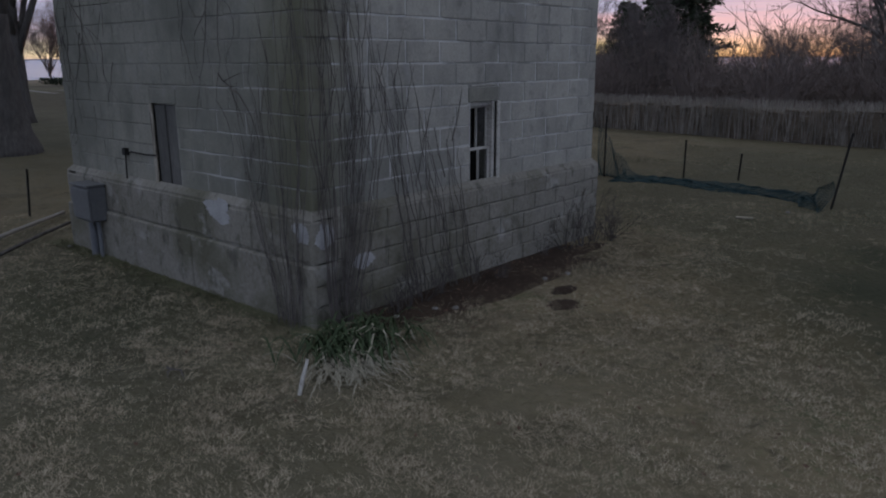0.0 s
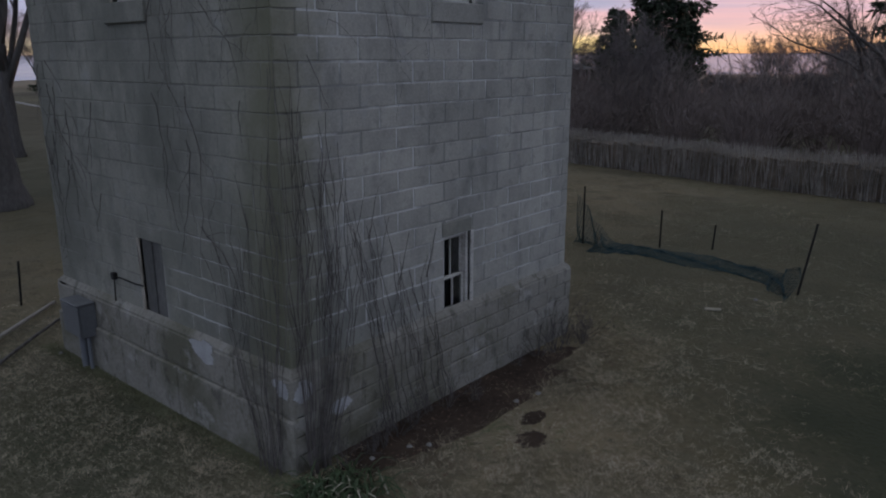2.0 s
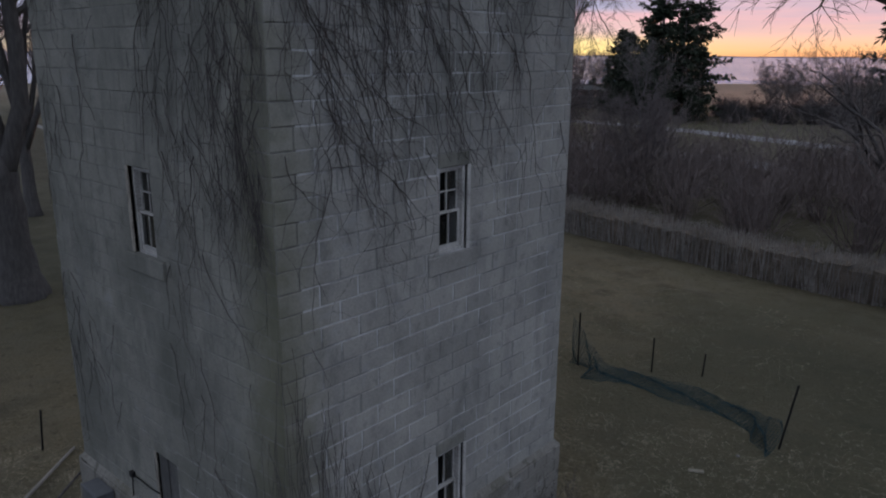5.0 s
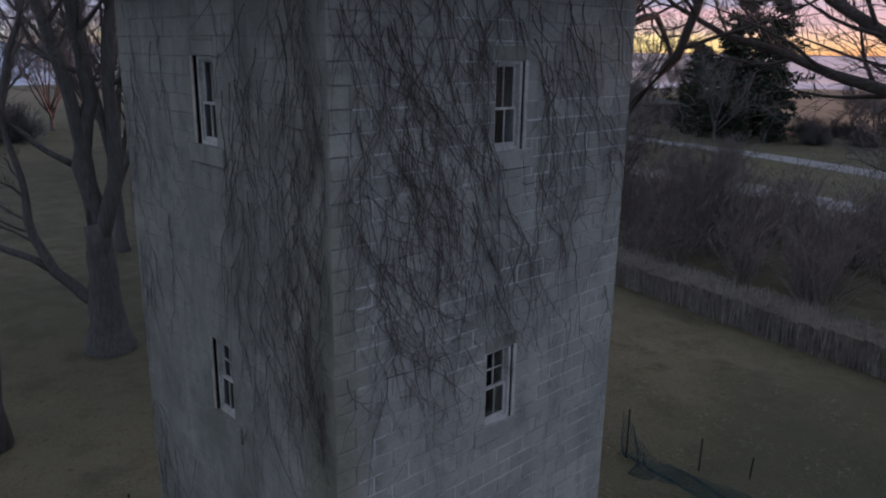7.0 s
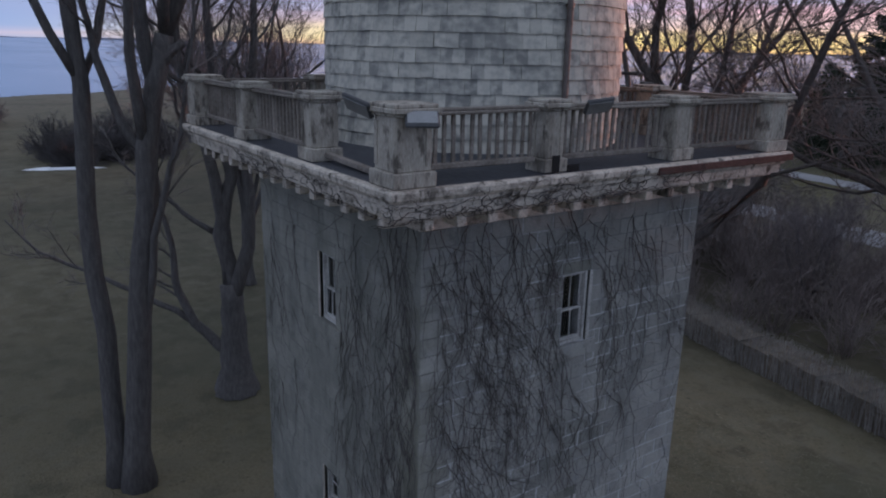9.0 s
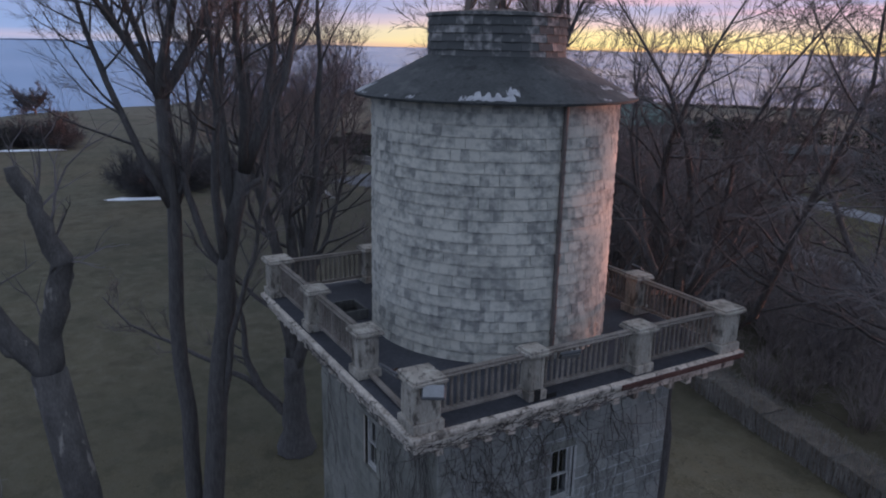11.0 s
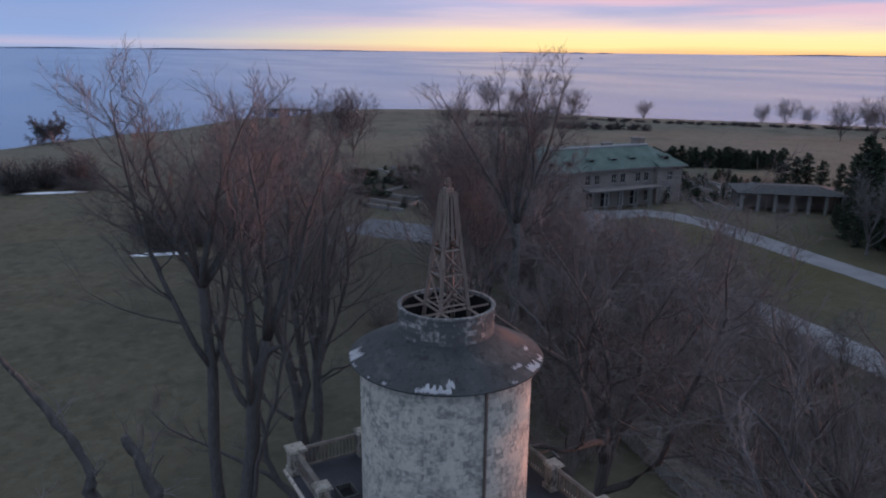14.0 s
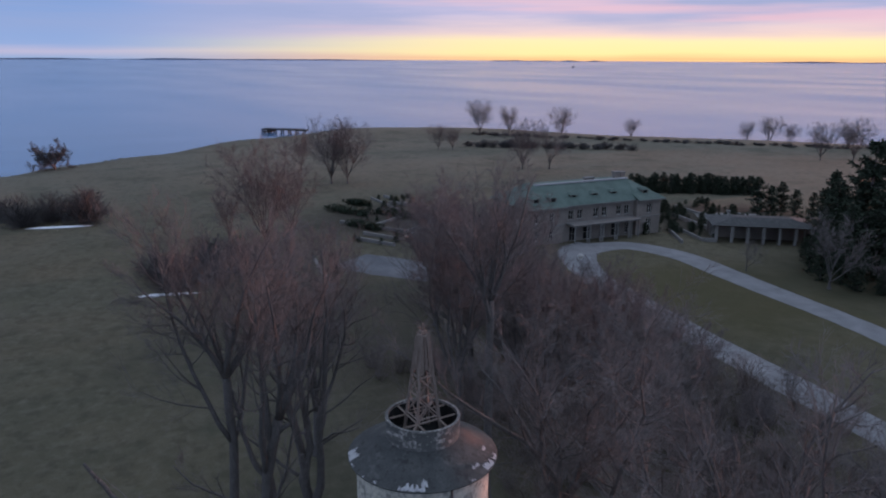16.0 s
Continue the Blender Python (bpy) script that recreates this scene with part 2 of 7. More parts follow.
SOIL = material("bare_soil", [(0.022, 0.016, 0.013), (0.049, 0.035, 0.027), (0.073, 0.054, 0.039)], 1.4, 0.95, 14.0, 0.8, 20.0, space="World", spec=0.1)
BLOCK = material("cast_concrete_block", [(0.225, 0.222, 0.203), (0.322, 0.315, 0.286), (0.41, 0.40, 0.358)], 1.1, 0.93, 38.0, 0.5, 60.0, vary=0.22, space="World", distance=0.006)
overlay(BLOCK, (0.15, 0.155, 0.15), 0.7, 0.52, 0.75, (1, 1, 0.35), 0.6)
PLASTER = material("weathered_cement_render", [(0.198, 0.193, 0.169), (0.260, 0.255, 0.220), (0.325, 0.317, 0.274)], 0.9, 0.93, 24.0, 0.5, 35.0, vary=0.08, space="World", distance=0.006)
overlay(PLASTER, (0.13, 0.135, 0.12), 0.8, 0.50, 0.72, (1, 1, 0.3), 0.6)
overlay(BLOCK, (0.13, 0.135, 0.13), 1.5, 0.52, 0.70, (1.6, 1.6, 0.6), 0.45)
overlay(BLOCK, (0.30, 0.31, 0.315), 2.6, 0.58, 0.70, (1, 1, 1.4), 0.4)
overlay(PLASTER, (0.11, 0.112, 0.098), 1.4, 0.50, 0.68, (1.6, 1.6, 0.6), 0.5)
overlay(PLASTER, (0.29, 0.295, 0.285), 2.2, 0.58, 0.70, amount=0.4)
overlay(BLOCK, (0.115, 0.12, 0.115), 5.0, 0.56, 0.68, (1, 1, 0.8), 0.4)
overlay(PLASTER, (0.1, 0.103, 0.09), 4.0, 0.54, 0.68, (1, 1, 0.7), 0.45)
overlay(BLOCK, (0.13, 0.138, 0.122), 0.42, 0.50, 0.64, (1, 1, 0.8), 0.5)
overlay(PLASTER, (0.115, 0.12, 0.10), 0.5, 0.47, 0.62, (1, 1, 0.8), 0.6)
MORTAR = material("pale_mortar", [(0.283, 0.283, 0.283), (0.476, 0.476, 0.464), (0.567, 0.567, 0.556)], 2.2, 0.95, 30.0, 0.4, space="World", distance=0.004)
overlay(MORTAR, (0.205, 0.205, 0.193), 0.75, 0.45, 0.56, amount=0.96)
OLDMORTAR = material("grey_worn_mortar", [(0.13, 0.128, 0.113), (0.19, 0.187, 0.165), (0.25, 0.246, 0.22)], 1.8, 0.95, 26.0, 0.4, space="World", distance=0.004)
tone_zone(OLDMORTAR, (0.47, 0.47, 0.455), (1.6, -2.95), 0.5, 1.7, 0.85, 1.0, 1.75)
PLINTH = material("stained_plinth_concrete", [(0.141, 0.131, 0.105), (0.223, 0.212, 0.184), (0.283, 0.269, 0.241)], 1.3, 0.93, 22.0, 0.5, 30.0, vary=0.06, space="World", distance=0.008)
overlay(PLINTH, (0.085, 0.083, 0.05), 0.9, 0.48, 0.66, amount=0.75)
overlay(PLINTH, (0.40, 0.395, 0.375), 1.7, 0.57, 0.66, (1, 1, 1.4), 0.5)
overlay(PLINTH, (0.06, 0.058, 0.046), 4.5, 0.56, 0.66, (1, 1, 0.6), 0.6)
for m_wall in (BLOCK, PLASTER):
    tone_zone(m_wall, (0.135, 0.134, 0.08), (2.85, -3.0), 0.15, 0.85, 0.7, 0.10, 3.4)
OLDPAINT = material("flaking_white_paint", [(0.192, 0.18, 0.162), (0.432, 0.42, 0.39), (0.6, 0.582, 0.54)], 3.0, 0.8, 40.0, 0.4, space="World", distance=0.004)
TRIM = material("weathered_cornice_paint", [(0.20, 0.165, 0.132), (0.53, 0.47, 0.395), (0.78, 0.70, 0.595)], 2.2, 0.85, 20.0, 0.4, space="World", stretch=(1, 1, 2.2), distance=0.006)
overlay(TRIM, (0.07, 0.06, 0.05), 2.6, 0.55, 0.66, amount=0.8)
overlay(TRIM, (0.05, 0.043, 0.036), 7.0, 0.56, 0.64, (1, 1, 0.5), 0.8)
PIER = material("weathered_pier_wood", [(0.20, 0.172, 0.14), (0.365, 0.332, 0.278), (0.52, 0.477, 0.405)], 1.8, 0.88, 22.0, 0.4, space="World", stretch=(2, 2, 0.7), distance=0.006)
overlay(PIER, (0.08, 0.068, 0.056), 2.4, 0.50, 0.66, (1, 1, 0.5), 0.75)
overlay(PIER, (0.055, 0.046, 0.038), 8.0, 0.55, 0.64, (1, 1, 0.35), 0.75)
BALUSTER = material("grey_brown_slats", [(0.10, 0.085, 0.069), (0.20, 0.173, 0.147), (0.31, 0.275, 0.238)], 2.5, 0.88, 24.0, 0.3, vary=0.22, space="World", distance=0.004)
DECK = material("dark_roofing_deck", [(0.030, 0.032, 0.038), (0.05, 0.052, 0.06), (0.075, 0.078, 0.088)], 0.9, 0.7, 12.0, 0.3, space="World")


def shingle_material(name, dark, mid, pale, lo, hi):
    """Weathered shingles: the paint is gone from some pieces and clings to others, in drifts round the tank."""
    m = material(name, [tuple(c * 0.9 for c in pale), pale, tuple(min(0.8, c * 1.08) for c in pale)], 1.6, 0.88, 20.0, 0.35, vary=0.16, space="World", distance=0.006)
    t = m.node_tree
    b = t.nodes["Principled BSDF"]
    under = b.inputs["Base Color"].links[0].from_socket
    geo, info = t.nodes.new("ShaderNodeNewGeometry"), t.nodes.new("ShaderNodeObjectInfo")
    rand = t.nodes.new("ShaderNodeMath")
    rand.operation = "ADD"
    t.links.new(info.outputs["Random"], rand.inputs[0])
    t.links.new(geo.outputs["Random Per Island"], rand.inputs[1])
    turn = t.nodes.new("ShaderNodeMath")
    turn.operation = "FRACT"
    t.links.new(rand.outputs[0], turn.inputs[0])
    total = None
    for scale, weight, stretch in ((1.2, 0.46, (1, 1, 1.1)), (5.0, 0.54, (1.5, 1.5, 1.7))):
        mp = t.nodes.new("ShaderNodeMapping")
        mp.inputs["Scale"].default_value = stretch
        t.links.new(geo.outputs["Position"], mp.inputs["Vector"])
        n = t.nodes.new("ShaderNodeTexNoise")
        n.inputs["Scale"].default_value, n.inputs["Detail"].default_value = scale, 5.0
        t.links.new(mp.outputs[0], n.inputs["Vector"])
        k = t.nodes.new("ShaderNodeMath")
        k.operation = "MULTIPLY_ADD"
        k.inputs[1].default_value, k.inputs[2].default_value = weight, 0.0
        t.links.new(n.outputs["Fac"], k.inputs[0])
        if total:
            t.links.new(total.outputs[0], k.inputs[2])
        total = k
    piece = t.nodes.new("ShaderNodeMath")
    piece.operation = "MULTIPLY_ADD"
    piece.inputs[1].default_value = 0.14
    t.links.new(turn.outputs[0], piece.inputs[0])
    t.links.new(total.outputs[0], piece.inputs[2])
    worn = ramp(t, [(lo, (0, 0, 0)), ((lo + hi) / 2, (0.5, 0.5, 0.5)), (hi, (0.95, 0.95, 0.95))])
    t.links.new(piece.outputs[0], worn.inputs[0])
    tone = t.nodes.new("ShaderNodeMix")
    tone.data_type = "RGBA"
    tone.inputs["A"].default_value, tone.inputs["B"].default_value = (*mid, 1), (*dark, 1)
    t.links.new(turn.outputs[0], tone.inputs["Factor"])
    mx = t.nodes.new("ShaderNodeMix")
    mx.data_type = "RGBA"
    t.links.new(worn.outputs[0], mx.inputs["Factor"])
    t.links.new(under, mx.inputs["A"])
    t.links.new(tone.outputs["Result"], mx.inputs["B"])
    t.links.new(mx.outputs["Result"], b.inputs["Base Color"])
    return m


SHINGLE = shingle_material("peeling_grey_shingle", (0.205, 0.203, 0.185), (0.33, 0.323, 0.283), (0.54, 0.513, 0.435), 0.50, 0.70)
CURB = shingle_material("dark_curb_shingle", (0.075, 0.078, 0.075), (0.13, 0.128, 0.122), (0.40, 0.375, 0.345), 0.42, 0.58)
ROOF = material("dark_felt_roof", [(0.035, 0.037, 0.037), (0.056, 0.059, 0.058), (0.085, 0.087, 0.083)], 1.2, 0.75, 18.0, 0.4, space="World")
overlay(ROOF, (0.12, 0.122, 0.115), 1.9, 0.54, 0.66, amount=0.55)
overlay(ROOF, (0.022, 0.022, 0.022), 3.6, 0.55, 0.64, amount=0.6)
tone_zone(ROOF, (0.125, 0.075, 0.06), (0.7, 1.75), 0.1, 0.8, 0.7, 1.0, 18.3)
WHITEPATCH = material("bare_pale_patch", [(0.22, 0.22, 0.225), (0.38, 0.38, 0.385), (0.50, 0.50, 0.50)], 5.0, 0.85, 30.0, 0.3, space="World")
RUSTY = material("red_brown_pipe", [(0.1, 0.08, 0.072), (0.16, 0.13, 0.115), (0.21, 0.175, 0.155)], 4.0, 0.7, 40.0, 0.2, metallic=0.2)
BOARDING = material("dark_weathered_boarding", [(0.055, 0.055, 0.054), (0.095, 0.094, 0.09), (0.15, 0.147, 0.14)], 2.0, 0.9, 22.0, 0.4, stretch=(3, 3, 0.5), space="World", distance=0.005, vary=0.3)
LAMPGREY = material("grey_lamp_housing", [(0.065, 0.066, 0.068), (0.098, 0.099, 0.101)], 6.0, 0.5, 40.0, 0.1)
MASTWOOD = material("old_mast_timber", [(0.112, 0.083, 0.068), (0.203, 0.16, 0.135), (0.295, 0.243, 0.208)], 3.0, 0.88, 30.0, 0.4, stretch=(4, 4, 0.6), space="World", distance=0.006, vary=0.15)
REDWOOD = material("bare_red_brown_wood", [(0.05, 0.026, 0.022), (0.095, 0.048, 0.04), (0.15, 0.085, 0.07)], 2.0, 0.9, 24.0, 0.4, space="World", distance=0.006)
# near-black colour that stands for the lack of light inside openings
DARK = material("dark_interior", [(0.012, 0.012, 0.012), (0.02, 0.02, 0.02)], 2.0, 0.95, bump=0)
BARK = material("grey_brown_bark", [(0.062, 0.057, 0.055), (0.107, 0.099, 0.094), (0.163, 0.152, 0.143)], 4.0, 0.95, 30.0, 0.7, stretch=(3, 3, 0.6), distance=0.03)
TWIG = material("fine_bare_twigs", [(0.113, 0.099, 0.095), (0.171, 0.152, 0.146), (0.231, 0.205, 0.194)], 0.6, 0.95, 4.0, 0, spec=0.1)
REDTWIG = material("reddish_bare_twigs", [(0.100, 0.085, 0.086), (0.144, 0.124, 0.123), (0.182, 0.158, 0.154)], 0.6, 0.95, 4.0, 0, spec=0.1)
VINE = material("dead_vine_stem", [(0.06, 0.054, 0.052), (0.10, 0.09, 0.085), (0.165, 0.148, 0.136)], 5.0, 0.95, 20.0, 0, spec=0.1)
BRUSH = material("hazy_brown_brushwood", [(0.127, 0.104, 0.098), (0.190, 0.159, 0.148), (0.244, 0.207, 0.190)], 0.6, 0.95, 4.0, 0, vary=0.2, spec=0.1)
BUSHTWIG = material("grey_bush_twigs", [(0.058, 0.054, 0.054), (0.090, 0.084, 0.083), (0.128, 0.119, 0.116)], 0.6, 0.95, 4.0, 0, spec=0.1)
HEDGE = material("bare_hedge_stems", [(0.172, 0.156, 0.136), (0.305, 0.282, 0.25), (0.46, 0.43, 0.385)], 0.8, 0.95, 6.0, 0, vary=0.3, spec=0.1)
# darker than the stems: the shade among the inner twigs is in this colour
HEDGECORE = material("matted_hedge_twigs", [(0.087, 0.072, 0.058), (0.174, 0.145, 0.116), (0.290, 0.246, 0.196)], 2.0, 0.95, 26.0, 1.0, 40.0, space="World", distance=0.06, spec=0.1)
NEEDLE = material("dark_conifer_needles", [(0.018, 0.025, 0.018), (0.036, 0.05, 0.032), (0.064, 0.081, 0.055)], 2.0, 0.9, 12.0, 0, spec=0.2)
IRON = material("dark_steel_post", [(0.02, 0.02, 0.02), (0.04, 0.038, 0.035)], 6.0, 0.65, metallic=0.5)
GREYBOX = material("grey_enamel_box", [(0.10, 0.105, 0.11), (0.15, 0.155, 0.16)], 5.0, 0.5, 30.0, 0.1)
PVC = material("grey_conduit", [(0.13, 0.14, 0.155), (0.19, 0.2, 0.22)], 5.0, 0.5, 30.0, 0.1)
NET = material("blue_green_netting", [(0.014, 0.04, 0.045), (0.024, 0.06, 0.068)], 3.0, 0.9, bump=0)
STRAW = material("pale_dead_leaves", [(0.2, 0.181, 0.131), (0.312, 0.288, 0.225), (0.425, 0.4, 0.325)], 5.0, 0.9, bump=0, vary=0.2)
LEAF = material("dark_strap_leaves", [(0.022, 0.038, 0.016), (0.04, 0.065, 0.028), (0.065, 0.09, 0.045)], 5.0, 0.6, bump=0, vary=0.25)
POLE = material("pale_peeled_pole", [(0.224, 0.208, 0.184), (0.384, 0.360, 0.320)], 4.0, 0.85, 30.0, 0.3)
SNOW = material("old_snow", [(0.78, 0.8, 0.84), (0.88, 0.89, 0.9)], 1.5, 0.7, 12.0, 0.4, space="World")
COURT = material("worn_court_paving", [(0.085, 0.088, 0.095), (0.13, 0.133, 0.14), (0.18, 0.183, 0.19)], 0.25, 0.85, 3.0, 0.2, space="World")
ROAD = material("gravel_drive", [(0.156, 0.156, 0.16), (0.211, 0.211, 0.215), (0.265, 0.265, 0.269)], 0.5, 0.9, 8.0, 0.3, space="World")
HOUSEWALL = material("pale_stone_stucco", [(0.165, 0.145, 0.128), (0.225, 0.20, 0.176), (0.275, 0.247, 0.218)], 0.4, 0.9, 4.0, 0.2, space="World")
GREENROOF = material("green_tile_roof", [(0.062, 0.092, 0.080), (0.098, 0.138, 0.118), (0.136, 0.182, 0.158)], 0.5, 0.8, 6.0, 0.3, space="World", vary=0.1)
LIME = material("bare_lime_plaster", [(0.255, 0.259, 0.264), (0.357, 0.361, 0.365), (0.442, 0.446, 0.451)], 6.0, 0.9, 40.0, 0.4, space="World", distance=0.006)
STONE = material("garden_stone", [(0.16, 0.155, 0.145), (0.24, 0.235, 0.22)], 0.8, 0.9, 6.0, 0.2, space="World")
# the haze of distance is put into this blue-grey
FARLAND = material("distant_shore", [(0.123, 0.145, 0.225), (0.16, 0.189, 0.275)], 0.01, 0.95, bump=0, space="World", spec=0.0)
PIERWOOD = material("weathered_pier_timber", [(0.022, 0.022, 0.023), (0.045, 0.044, 0.044)], 1.0, 0.95, 6.0, 0.3, spec=0.1)
ROCK = material("shore_rock", [(0.05, 0.045, 0.04), (0.10, 0.09, 0.08)], 0.5, 0.9, 5.0, 0.5, space="World")


def glass_material():
    m = bpy.data.materials.new("old_window_glass")
    m.use_nodes = True
    b = m.node_tree.nodes["Principled BSDF"]
    b.inputs["Base Color"].default_value = (0.75, 0.78, 0.8, 1)
    b.inputs["Roughness"].default_value = 0.08
    b.inputs["Transmission Weight"].default_value = 1.0
    b.inputs["IOR"].default_value = 1.45
    return m


def sea_material():
    m = bpy.data.materials.new("calm_sea")
    m.use_nodes = True
    t = m.node_tree
    b = t.nodes["Principled BSDF"]
    b.inputs["Base Color"].default_value = (0.03, 0.115, 0.25, 1)
    b.inputs["IOR"].default_value = 1.33
    b.inputs["Specular IOR Level"].default_value = 0.5
    geo = t.nodes.new("ShaderNodeNewGeometry")

    def field(size, squeeze, detail=4.0):
        mp = t.nodes.new("ShaderNodeMapping")
        mp.inputs["Rotation"].default_value = (0, 0, radians(-58))
        mp.inputs["Scale"].default_value = (1.0, squeeze, 1.0)
        t.links.new(geo.outputs["Position"], mp.inputs["Vector"])
        n = t.nodes.new("ShaderNodeTexNoise")
        n.inputs["Scale"].default_value, n.inputs["Detail"].default_value = size, detail
        t.links.new(mp.outputs[0], n.inputs["Vector"])
        return n

    # slicks and wind-ruffled streaks
    streak = field(0.0022, 3.0, 2.0)
    calm = ramp(t, [(0.38, (0.15, 0.15, 0.15)), (0.52, (0.18, 0.18, 0.18)), (0.66, (0.22, 0.22, 0.22))])
    t.links.new(streak.outputs["Fac"], calm.inputs[0])
    t.links.new(calm.outputs[0], b.inputs["Roughness"])
    tone = ramp(t, [(0.40, (0.022, 0.085, 0.19)), (0.62, (0.045, 0.15, 0.30))])
    t.links.new(streak.outputs["Fac"], tone.inputs[0])
    t.links.new(tone.outputs[0], b.inputs["Base Color"])
    last = None
    for size, squeeze, strength, dist in ((0.003, 0.8, 0.16, 12.0), (0.012, 0.5, 0.2, 2.0), (0.5, 0.5, 0.2, 0.1)):
        n = field(size, squeeze)
        bp = t.nodes.new("ShaderNodeBump")
        bp.inputs["Strength"].default_value, bp.inputs["Distance"].default_value = strength, dist
        t.links.new(n.outputs["Fac"], bp.inputs["Height"])
        if last:
            t.links.new(last.outputs[0], bp.inputs["Normal"])
        last = bp
    t.links.new(last.outputs[0], b.inputs["Normal"])
    return m


GLASS, SEA = glass_material(), sea_material()

# ---- mesh helpers ----
class Mesh:
    """Collects vertices and faces of one part."""

    def __init__(self):
        self.v, self.f = [], []

    def add(self, verts, faces, m=None):
        o = len(self.v)
        self.v += [tuple(m @ Vector(p)) for p in verts] if m is not None else [tuple(p) for p in verts]
        self.f += [tuple(i + o for i in f) for f in faces]
        return self

    def box(self, x0, y0, z0, x1, y1, z1, m=None, bevel=0.0):
        if bevel <= 0:
            v = [(x, y, z) for z in (z0, z1) for y in (y0, y1) for x in (x0, x1)]
            return self.add(v, [(0, 2, 3, 1), (4, 5, 7, 6), (0, 1, 5, 4), (2, 6, 7, 3), (0, 4, 6, 2), (1, 3, 7, 5)], m)
        b, v = bevel, []
        for z, i in ((z0, b), (z0 + b, 0), (z1 - b, 0), (z1, b)):
            c = b - i
            v += [(x0 + i + c, y0 + i, z), (x1 - i - c, y0 + i, z), (x1 - i, y0 + i + c, z), (x1 - i, y1 - i - c, z), (x1 - i - c, y1 - i, z), (x0 + i + c, y1 - i, z), (x0 + i, y1 - i - c, z), (x0 + i, y0 + i + c, z)]
        f = [tuple(range(7, -1, -1)), tuple(range(24, 32))]
        for k in range(3):
            f += [(8 * k + j, 8 * k + (j + 1) % 8, 8 * k + 8 + (j + 1) % 8, 8 * k + 8 + j) for j in range(8)]
        return self.add(v, f, m)

    def tube(self, pts, radii, n=6, close=True):
        o = len(self.v)
        pts = [Vector(p) for p in pts]
        ref = Vector((0.31, 0.17, 0.93))
        for i, p in enumerate(pts):
            d = (pts[min(i + 1, len(pts) - 1)] - pts[max(i - 1, 0)])
            d = d.normalized() if d.length > 1e-9 else Vector((0, 0, 1))
            a = d.cross(ref if abs(d.dot(ref)) < 0.93 else Vector((1, 0, 0))).normalized()
            b = d.cross(a)
            r = radii[i] if hasattr(radii, "__len__") else radii
            for k in range(n):
                w = 2 * math.pi * k / n
                self.v.append(tuple(p + (a * math.cos(w) + b * math.sin(w)) * r))
        for i in range(len(pts) - 1):
            for k in range(n):
                self.f.append((o + i * n + k, o + i * n + (k + 1) % n, o + (i + 1) * n + (k + 1) % n, o + (i + 1) * n + k))
        if close:
            self.f.append(tuple(o + k for k in range(n))[::-1])
            self.f.append(tuple(o + (len(pts) - 1) * n + k for k in range(n)))
        return self

    def lathe(self, prof, n=64, a0=0.0, a1=2 * math.pi):
        o, full = len(self.v), a1 - a0 > 6.28
        cols = n if full else n + 1
        for r, z in prof:
            for k in range(cols):
                w = a0 + (a1 - a0) * k / n
                self.v.append((r * math.cos(w), r * math.sin(w), z))
        for i in range(len(prof) - 1):
            for k in range(n):
                k2 = (k + 1) % cols
                self.f.append((o + i * cols + k, o + i * cols + k2, o + (i + 1) * cols + k2, o + (i + 1) * cols + k))
        return self

    def square(self, prof):
        """A square moulding: rings of half width and height."""
        o = len(self.v)
        for r, z in prof:
            self.v += [(r, -r, z), (r, r, z), (-r, r, z), (-r, -r, z)]
        for i in range(len(prof) - 1):
            for k in range(4):
                self.f.append((o + 4 * i + k, o + 4 * i + (k + 1) % 4, o + 4 * i + 4 + (k + 1) % 4, o + 4 * i + 4 + k))
        return self

    def data(self, name, mat, smooth=False):
        me = bpy.data.meshes.new(name)
        me.from_pydata(self.v, [], self.f)
        me.materials.append(mat)
        if smooth:
            me.polygons.foreach_set("use_smooth", [True] * len(me.polygons))
        me.update()
        return me


def part(name, mesh, mat, parent, label="", m=None, smooth=False, kind=""):
    ob = new(name, mesh.data(name, mat, smooth) if isinstance(mesh, Mesh) else mesh)
    ob.parent = parent
    if m is not None:
        ob.matrix_basis = m
    return tagged(ob, label, kind=kind)


def thing(name, label, category, place=(0, 0, 0), group="", kind="", mesh=None, mat=None, smooth=False):
    ob = new(name, mesh.data(name, mat, smooth) if mesh else None)
    ob.location = place
    return tagged(ob, label, category, group, kind)


# ---- ground, sea and distance ----
SHORE = [(-0.2, 4200), (75, 4200), (95, 560), (105, 420), (119, 362), (135, 355), (149, 384), (156, 384), (165, 334), (174, 282), (180, 264), (184, 248), (195, 235), (225, 260), (260, 420), (300, 4200), (360, 4200)]


def shore_radius(a):
    a %= 360
    for (a0, r0), (a1, r1) in zip(SHORE, SHORE[1:]):
        if a0 <= a <= a1:
            u = (a - a0) / (a1 - a0)
            u = u * u * (3 - 2 * u)
            return math.exp(math.log(r0) * (1 - u) + math.log(r1) * u)
    return 4200.0


SEA_LEVEL = -5.0


def ground_z(x, y):
    d = math.hypot(x, y)
    r = shore_radius(math.degrees(math.atan2(y, x)))
    z = -4.5 * min(1.0, d / min(r, 300.0)) ** 1.8
    if d > r:
        z = SEA_LEVEL + 0.5 - min(3.0, (d - r) * 0.25)
    near = max(0.0, 1 - d / 60)
    bump = noise.noise((x * 0.45, y * 0.45, 0.0)) * 0.05 + noise.noise((x * 0.06, y * 0.06, 4.0)) * 0.22 * (1 - near)
    keep = min(1.0, max(0.0, (max(abs(x), abs(y)) - 3.2) / 1.5))
    return z + bump * keep


